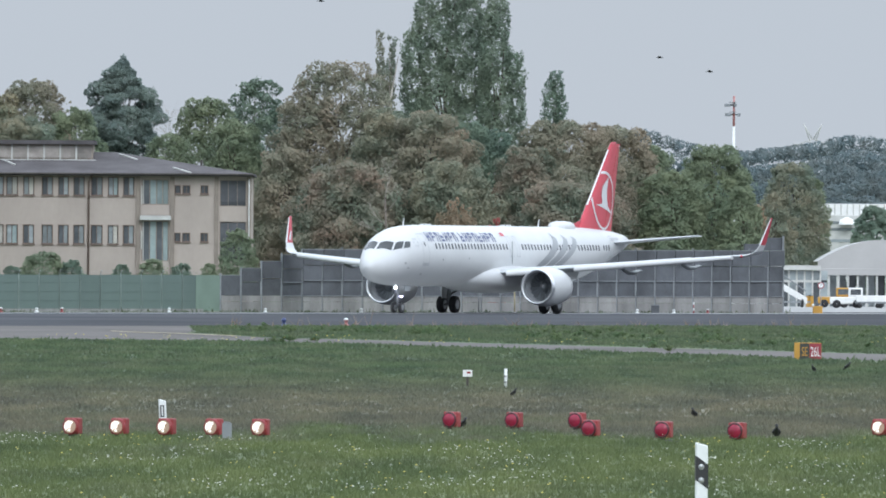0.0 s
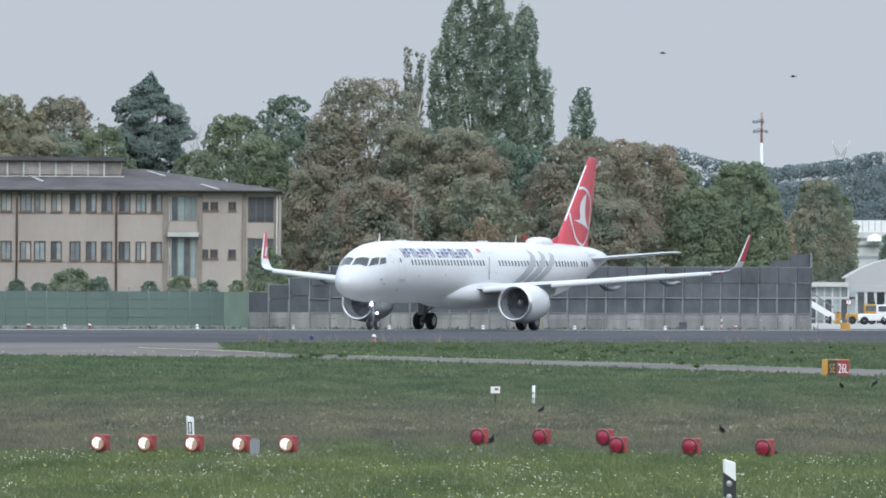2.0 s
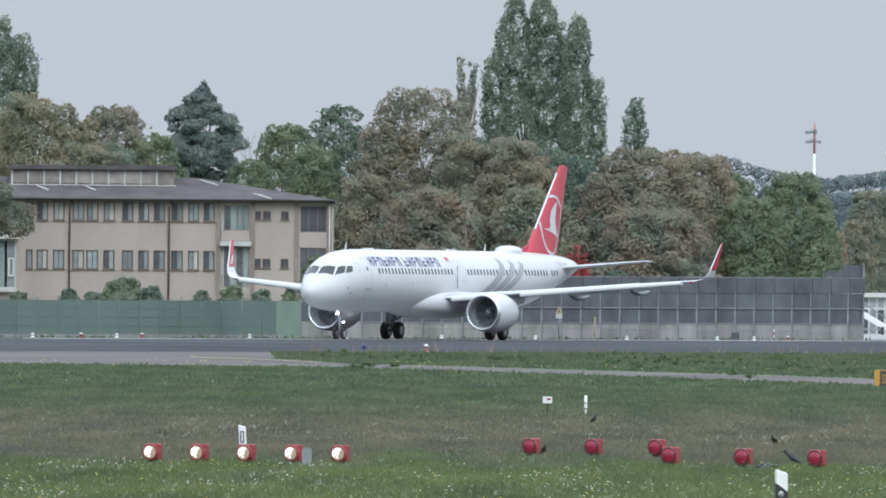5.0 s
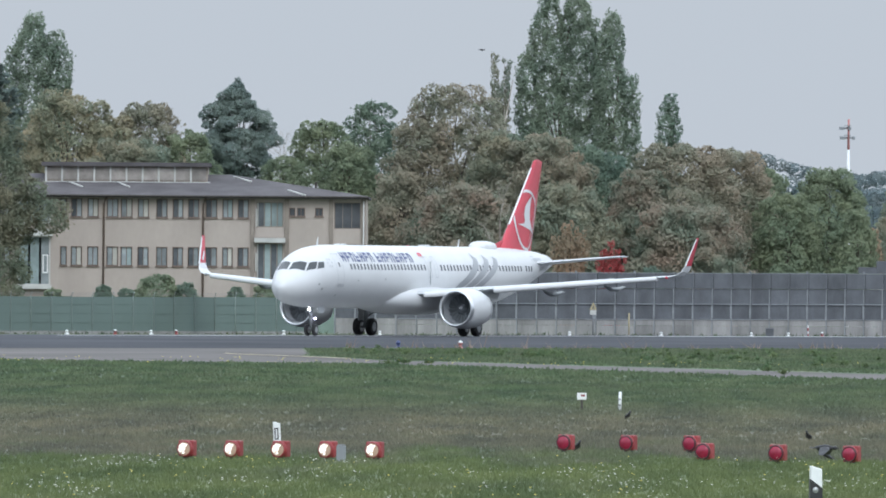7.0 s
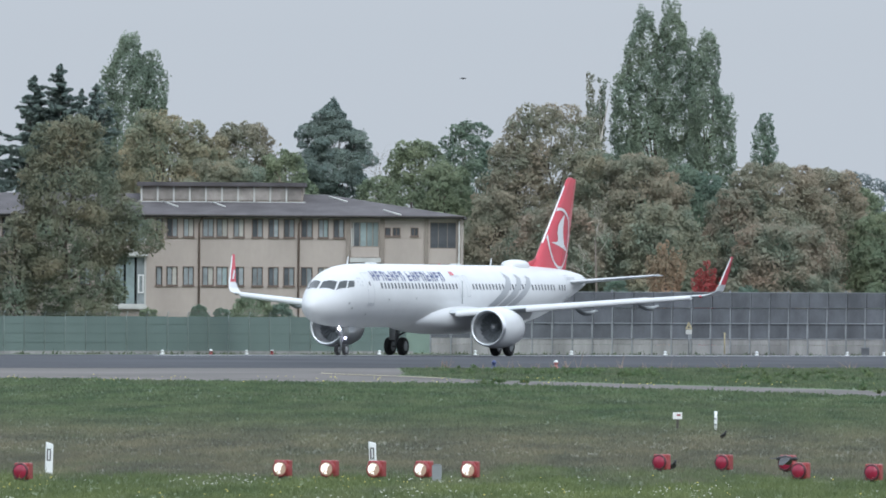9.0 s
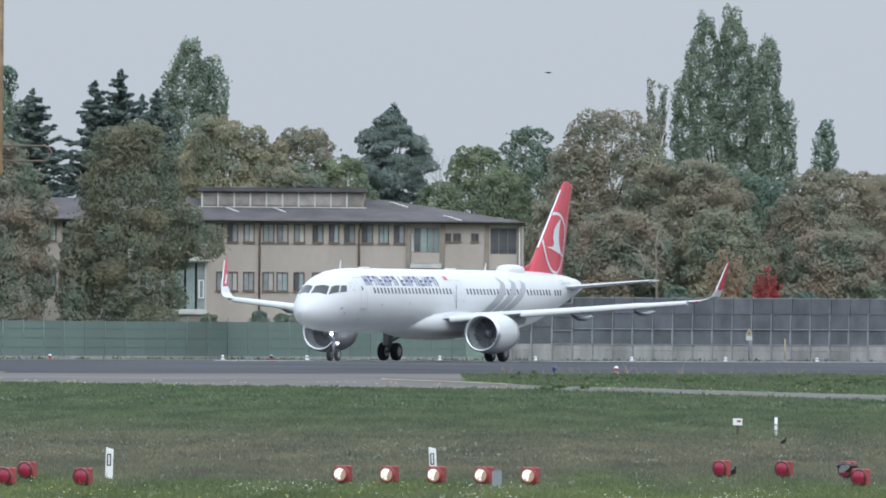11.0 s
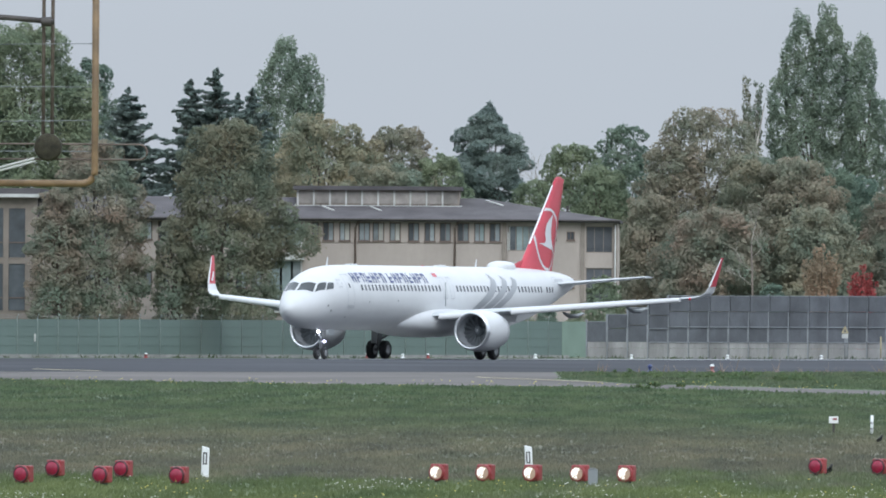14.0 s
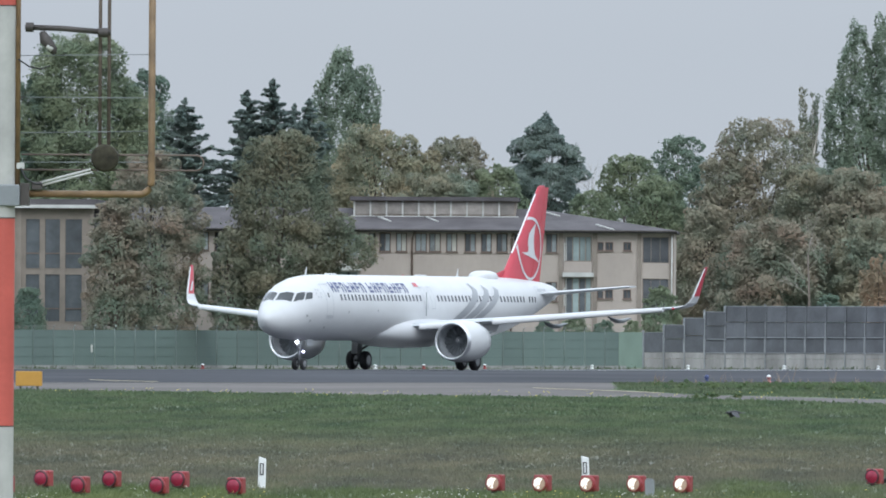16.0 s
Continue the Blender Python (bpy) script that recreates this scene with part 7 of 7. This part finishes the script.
def apron_things():
    light_mast()
    pylon()
    marquee()
    corridor()
    white_block()
    stairs_truck()
    tug(1500, 1270, SIGN_WHITE, "white apron tug with a small cab")
    tug(1478, 1285, SIGN_YELLOW, "yellow apron tug behind a white one")
    cart(1540, 1268)
    cart(1572, 1275)
    d = 1240.0
    s = d / FOCAL
    r = empty("prohibition_sign", ground_at(1453, d), "round red and white sign on a pole", "sign")
    tube("pole", [(0, 0, 0), (0, 0, 2.2)], 0.045, STEEL, r)
    lathe("disc", [(-0.03, 0.004), (-0.03, 0.20)], SIGN_WHITE, r, "white disc", 18, "y", (0, 0, 1.95))
    lathe("rim", [(-0.04, 0.2), (-0.04, 0.28), (0.0, 0.28)], SIGN_RED, r, "red rim", 18, "y", (0, 0, 1.95))
    for u in (1431, 1436):
        r = empty("yellow_bin", ground_at(u, 1300), "dull yellow bin on the apron", "bin", "yellow bins")
        box("body", -0.2, 0.2, -0.2, 0.2, 0, 1.0, SIGN_YELLOW, r, "", 0.04)
        box("lid", -0.22, 0.22, -0.22, 0.22, 1.002, 1.07, STEEL, r)
    tree("broadleaf_tree", 1545, 365, 80, 1395, "broad", "dark", 96, "dark green tree behind the tent hall", 60, 70, 0.32, 0.1)


apron_things()


# ---- flowers and weeds ----
def flowers(name, count, seed, material, label, d0, d1, size, patchy):
    rng = np.random.default_rng(seed)
    out = []
    made = 0
    while made < count:
        d = math.sqrt(rng.uniform(d0 ** 2, d1 ** 2))
        u = rng.uniform(-780, 1600)
        x = (u - 784) * d / FOCAL
        if noise.noise(Vector((x * 0.7, d * 0.09, seed))) < patchy * rng.uniform(0.3, 1.3):
            continue
        z = rng.uniform(0.05, 0.12)
        r = size * rng.uniform(0.5, 1.3)
        c = Vector((x, d, z))
        top, low = c + Vector((0, 0, r * 0.5)), c - Vector((0, 0, r * 0.5))
        rim = [c + Vector((r * math.cos(a), r * math.sin(a), 0)) for a in (0.3, 1.87, 3.44, 5.01)]
        for i in range(4):
            out += [rim[i], rim[(i + 1) % 4], top, rim[(i + 1) % 4], rim[i], low]
        made += 1
    ob = quads(name, np.array([tuple(v) for v in out]), material, sides=3)
    tagged(ob, label, "flowers", "", "stuff")


flowers("white_flowers", 850, 5, FLOWER_WHITE, "scattered small white meadow flowers", 165, 224, 0.014, 0.22)
flowers("yellow_flowers", 260, 6, FLOWER_YELLOW, "scattered small yellow meadow flowers", 160, 225, 0.016, 0.1)
flowers("far_yellow_flowers", 170, 9, FLOWER_YELLOW, "yellow weeds along the taxiway edge", 545, 600, 0.035, 0.15)


DRY_STALKS = mat("dry_weed_stalks", (0.24, 0.18, 0.145), 0.9, var=0.2, island=0.25)
blades("dry_weeds", 1500, 640, 780, 0.42, 0.022, 3, u0=345, u1=1620, seed=15, label="reddish dry weed stalks along the runway edge", material=DRY_STALKS,
       keep=lambda x, d: np.abs(d - 65000 / (577.5 - horizon_at(x * FOCAL / d + 784)) + 5) < 3.5)
WEED = leaf_mat("weed_leaves", (0.10, 0.150, 0.078), (0.14, 0.175, 0.085), 0.25)


def weeds():
    rng = np.random.default_rng(17)
    cs, rs = [], []
    for u0, u1, d0, d1, n in ((722, 790, 628, 690, 26), (1225, 1250, 650, 700, 8), (560, 700, 640, 700, 26), (900, 1100, 560, 720, 30), (1100, 1560, 500, 700, 40), (410, 520, 640, 720, 16), (1410, 1450, 610, 640, 10), (480, 560, 540, 575, 8)):
        for k in range(n):
            d = rng.uniform(d0, d1)
            p = ground_at(rng.uniform(u0, u1), d)
            cs.append(np.array([p.x, p.y, 0.08]))
            rs.append(rng.uniform(0.12, 0.34))
    ob = quads("weeds", leaf_cloud(rng, cs, rs, 60, 0.07, 0.7, 0.1), WEED, sides=3)
    tagged(ob, "clumps of green weeds in the verge", "weeds", "", "stuff")


weeds()


# ---- birds ----
def crow(u, v, d, label, rz=0.0, scale=1.0, name="crow", flying=False):
    """A black crow: body with head, beak, tail, two wings and two legs."""
    root = empty(name, at(u, v, d) if flying else ground_at(u, d), label, "bird", "crows", rz=rz)
    k = scale
    z = 0.0 if flying else 0.17 * k
    tilt = 0.0 if flying else 0.15 * k
    tube("body", [(0, -0.20 * k, z + tilt), (0, -0.13 * k, z + tilt * 0.8), (0, 0, z + tilt * 0.2), (0, 0.12 * k, z - tilt * 0.3), (0, 0.2 * k, z - tilt * 0.7)], [0.02 * k, 0.045 * k, 0.075 * k, 0.055 * k, 0.02 * k], CROW, root, "black feathered body", 12)
    h = lathe("head", [(-0.05 * k, 0.004), (-0.035 * k, 0.035 * k), (0, 0.045 * k), (0.035 * k, 0.035 * k), (0.05 * k, 0.004)], CROW, root, "black head", 12, "y", (0, -0.2 * k, z + tilt * 1.25))
    tube("beak", [(0, -0.24 * k, z + tilt * 1.2), (0, -0.30 * k, z + tilt * 1.05)], [0.016 * k, 0.003], CROW, h, "", 6)
    obj("tail", [(-0.03 * k, 0.15 * k, z - tilt * 0.5), (0.03 * k, 0.15 * k, z - tilt * 0.5), (0.055 * k, 0.33 * k, z - tilt), (-0.055 * k, 0.33 * k, z - tilt), (0, 0.2 * k, z - tilt * 0.5 + 0.015), (0, 0.33 * k, z - tilt + 0.015)], [(0, 1, 4), (1, 2, 5, 4), (0, 4, 5, 3), (0, 3, 2, 1), (3, 5, 2)], CROW, root, "black tail")
    wings = []
    for s in (1, -1):
        if flying:
            span = 0.45 * k
            w = obj("wing", [(0, -0.09 * k, 0), (s * span * 0.5, -0.12 * k, 0.02), (s * span, -0.02 * k, 0), (s * span * 0.97, 0.07 * k, 0), (s * span * 0.5, 0.1 * k, 0), (0, 0.09 * k, 0), (0, 0, 0.018)],
                    [(0, 1, 6), (1, 2, 3, 4, 6), (4, 5, 6), (0, 5, 4, 3, 2, 1)], CROW, root, "spread black wing")
            w.location = (s * 0.03 * k, 0, 0.02 * k)
            wings.append(w)
        else:
            tube("wing", [(s * 0.055 * k, -0.10 * k, z + tilt * 0.6), (s * 0.078 * k, 0.02 * k, z + 0.01), (s * 0.04 * k, 0.22 * k, z - tilt * 0.7)], [0.02 * k, 0.045 * k, 0.012 * k], CROW, root, "folded black wing", 8)
            tube("leg", [(s * 0.03 * k, 0.02 * k, z - 0.03 * k), (s * 0.03 * k, 0.0, 0.0)], 0.008 * k, CROW, root, "", 5)
    return root, wings


crow(821, 0, 241, "black crow standing in the grass by a red lamp", 25, 0.5)
crow(1230, 0, 262, "black crow standing in dry grass", -20, 0.5)
crow(910, 0, 305, "black crow feeding in dry grass", 30, 0.5)
crow(1441, 0, 392, "black crow standing in green grass", -20, 0.55)
crow(1500, 0, 402, "black crow bending low in green grass", 40, 0.6)
WALKER, _ = crow(1375, 0, 229, "black crow walking among the red lamps", 0, 0.6)
FLYER, FLYER_WINGS = crow(1244, 767, 226, "black crow flying low over the grass", -90, 0.75, "flying_crow", True)
GLIDER, GLIDER_WINGS = crow(560, 640, 420, "black crow flying over the green verge", 100, 0.95, "flying_crow", True)
SKY_BIRDS = [crow(u, v, 700, "small dark bird high in the grey sky", 80, 0.6, "sky_bird", True)[0] for u, v in ((1165, 102), (1254, 127), (565, 2))]


# ---- what moves ----
HEADING = 24.0
# seconds, metres rolled since the start
ROLL = [(0.0, 0.0), (0.5, 2.05), (1.0, 4.12), (1.5, 6.27), (2.0, 8.45), (2.5, 10.68), (3.0, 12.92), (3.5, 15.2), (4.0, 17.47), (4.8, 21.2), (5.6, 25.05), (6.5, 29.4), (7.0, 31.9),
        (7.5, 34.42), (8.0, 36.9), (8.5, 39.38), (9.0, 41.88), (9.8, 45.9), (10.6, 50.0), (11.5, 54.65), (12.0, 57.25), (12.5, 59.9), (13.0, 62.6), (13.5, 65.3), (14.0, 68.0),
        (14.5, 70.72), (15.0, 73.5), (15.5, 76.28), (16.0, 79.08)]
START = Vector(((704 - 784) * 985 / FOCAL, 985.0, 0.03))


def motions():
    w = radians(HEADING)
    ahead = Vector((-math.sin(w), -math.cos(w), 0))
    rows = []
    for t, s in ROLL:
        turn = HEADING - 0.95 * t / 16.0
        wt = radians(turn)
        p = START + ahead * s + Vector((-math.sin(wt), -math.cos(wt), 0)) * 5.07
        rows.append((t, pose(p.x, p.y, p.z, 0, 0, -turn)))
    walk(PLANE, rows)
    # the spoilers lift for a moment
    for sp, m in SPOILERS:
        walk(sp, [(t, m @ pose(0, 0, 0, a, 0, 0)) for t, a in ((0.0, 1.5), (7.0, 1.5), (7.3, 12.0), (7.6, 36.0), (7.95, 36.0), (8.2, 20.0), (8.45, 1.5), (16.0, 1.5))])
    # the rudder swings to and fro: seconds, degrees
    for rudder, hinge in RUDDER:
        swing = ((0.0, 3), (0.6, 4), (1.0, 8), (2.0, 7), (3.0, 8), (4.0, 10), (6.5, 11), (7.5, 11), (8.5, 9), (9.0, 8), (10.5, 8), (11.5, 4), (12.0, -6), (12.5, -20), (13.0, -23), (13.5, -3), (14.0, 12), (14.5, 20), (15.0, 19), (15.5, 16), (16.0, 1))
        walk(rudder, [(t, hinge @ pose(0, 0, 0, 0, 0, a)) for t, a in swing])
    # the crow on foot: seconds, direction, distance, turn
    steps = [(0.0, 1376, 229, 0), (0.4, 1368, 229, 40), (0.8, 1352, 228, 80), (1.4, 1334, 227, 85), (2.2, 1310, 229, 90), (3.2, 1290, 231, 90), (4.0, 1281, 231, 90), (5.2, 1262, 230, 100), (16.0, 1255, 230, 100)]
    walk(WALKER, [(t, pose(*ground_at(u, d), 0, 0, -a)) for t, u, d, a in steps])
    # the crow that takes off: seconds, direction, height in the view, distance
    flight = [(0.0, 1190, 784, 224), (6.3, 1240, 772, 224), (6.6, 1248, 764, 226), (7.0, 1260, 752, 227), (7.2, 1251, 750, 228), (7.6, 1215, 745, 229), (7.8, 1195, 743, 230), (8.0, 1145, 737, 230),
              (8.2, 1090, 722, 230), (8.5, 1052, 731, 230), (8.8, 1022, 734, 230), (9.2, 1020, 739, 230), (16.0, 1020, 739, 230)]
    walk(FLYER, [(t, Matrix.Translation(at(u, v, d)) @ pose(0, 0, 0, 0, 0, 80)) for t, u, v, d in flight])
    glide = [(0.0, 3600, 560, 430), (11.3, 1900, 620, 425), (13.0, 1420, 636, 420), (14.5, 960, 640, 420), (15.3, 730, 636, 420), (16.0, 552, 630, 420)]
    walk(GLIDER, [(t, Matrix.Translation(at(u, v, d)) @ pose(0, 0, 0, 0, 0, -75)) for t, u, v, d in glide])
    for wings, first, last in ((FLYER_WINGS, 6.2, 8.8), (GLIDER_WINGS, 0.0, 16.0)):
        for side, w in zip((1, -1), wings):
            rest = w.location.copy()
            beats, t, k = [], 0.0, 0
            while t <= 16.0:
                lift = (38 if k % 2 else -22) if first <= t <= last else -20
                beats.append((round(t, 2), pose(rest.x, rest.y, rest.z, 0, -side * lift, 0)))
                t, k = t + 0.25, k + 1
            walk(w, beats)
    # one small bird wheels across the sky, the others pass straight over it
    wheel_round = [(0.0, 1165, 102), (2.5, 1100, 60), (7.0, 647, 48), (8.0, 511, 77), (9.0, 445, 64), (10.2, 440, 50), (11.3, 521, 43), (12.0, 601, 87), (14.0, 850, 60), (16.0, 1100, 0)]
    walk(SKY_BIRDS[0], [(t, Matrix.Translation(at(u, v, 700)) @ pose(0, 0, 0, 0, 10 - t, 80)) for t, u, v in wheel_round])
    for i, b in list(enumerate(SKY_BIRDS))[1:]:
        u, v = ((1165, 102), (1254, 127), (565, 2))[i]
        go = (-62, 48, 118)[i]
        walk(b, [(0.0, Matrix.Translation(at(u, v, 700)) @ pose(0, 0, 0, 0, 12, 80)), (16.0, Matrix.Translation(at(u + go * 16, v - 9 * 16 - 20 * i, 720)) @ pose(0, 0, 0, 0, -12, 80))])


motions()
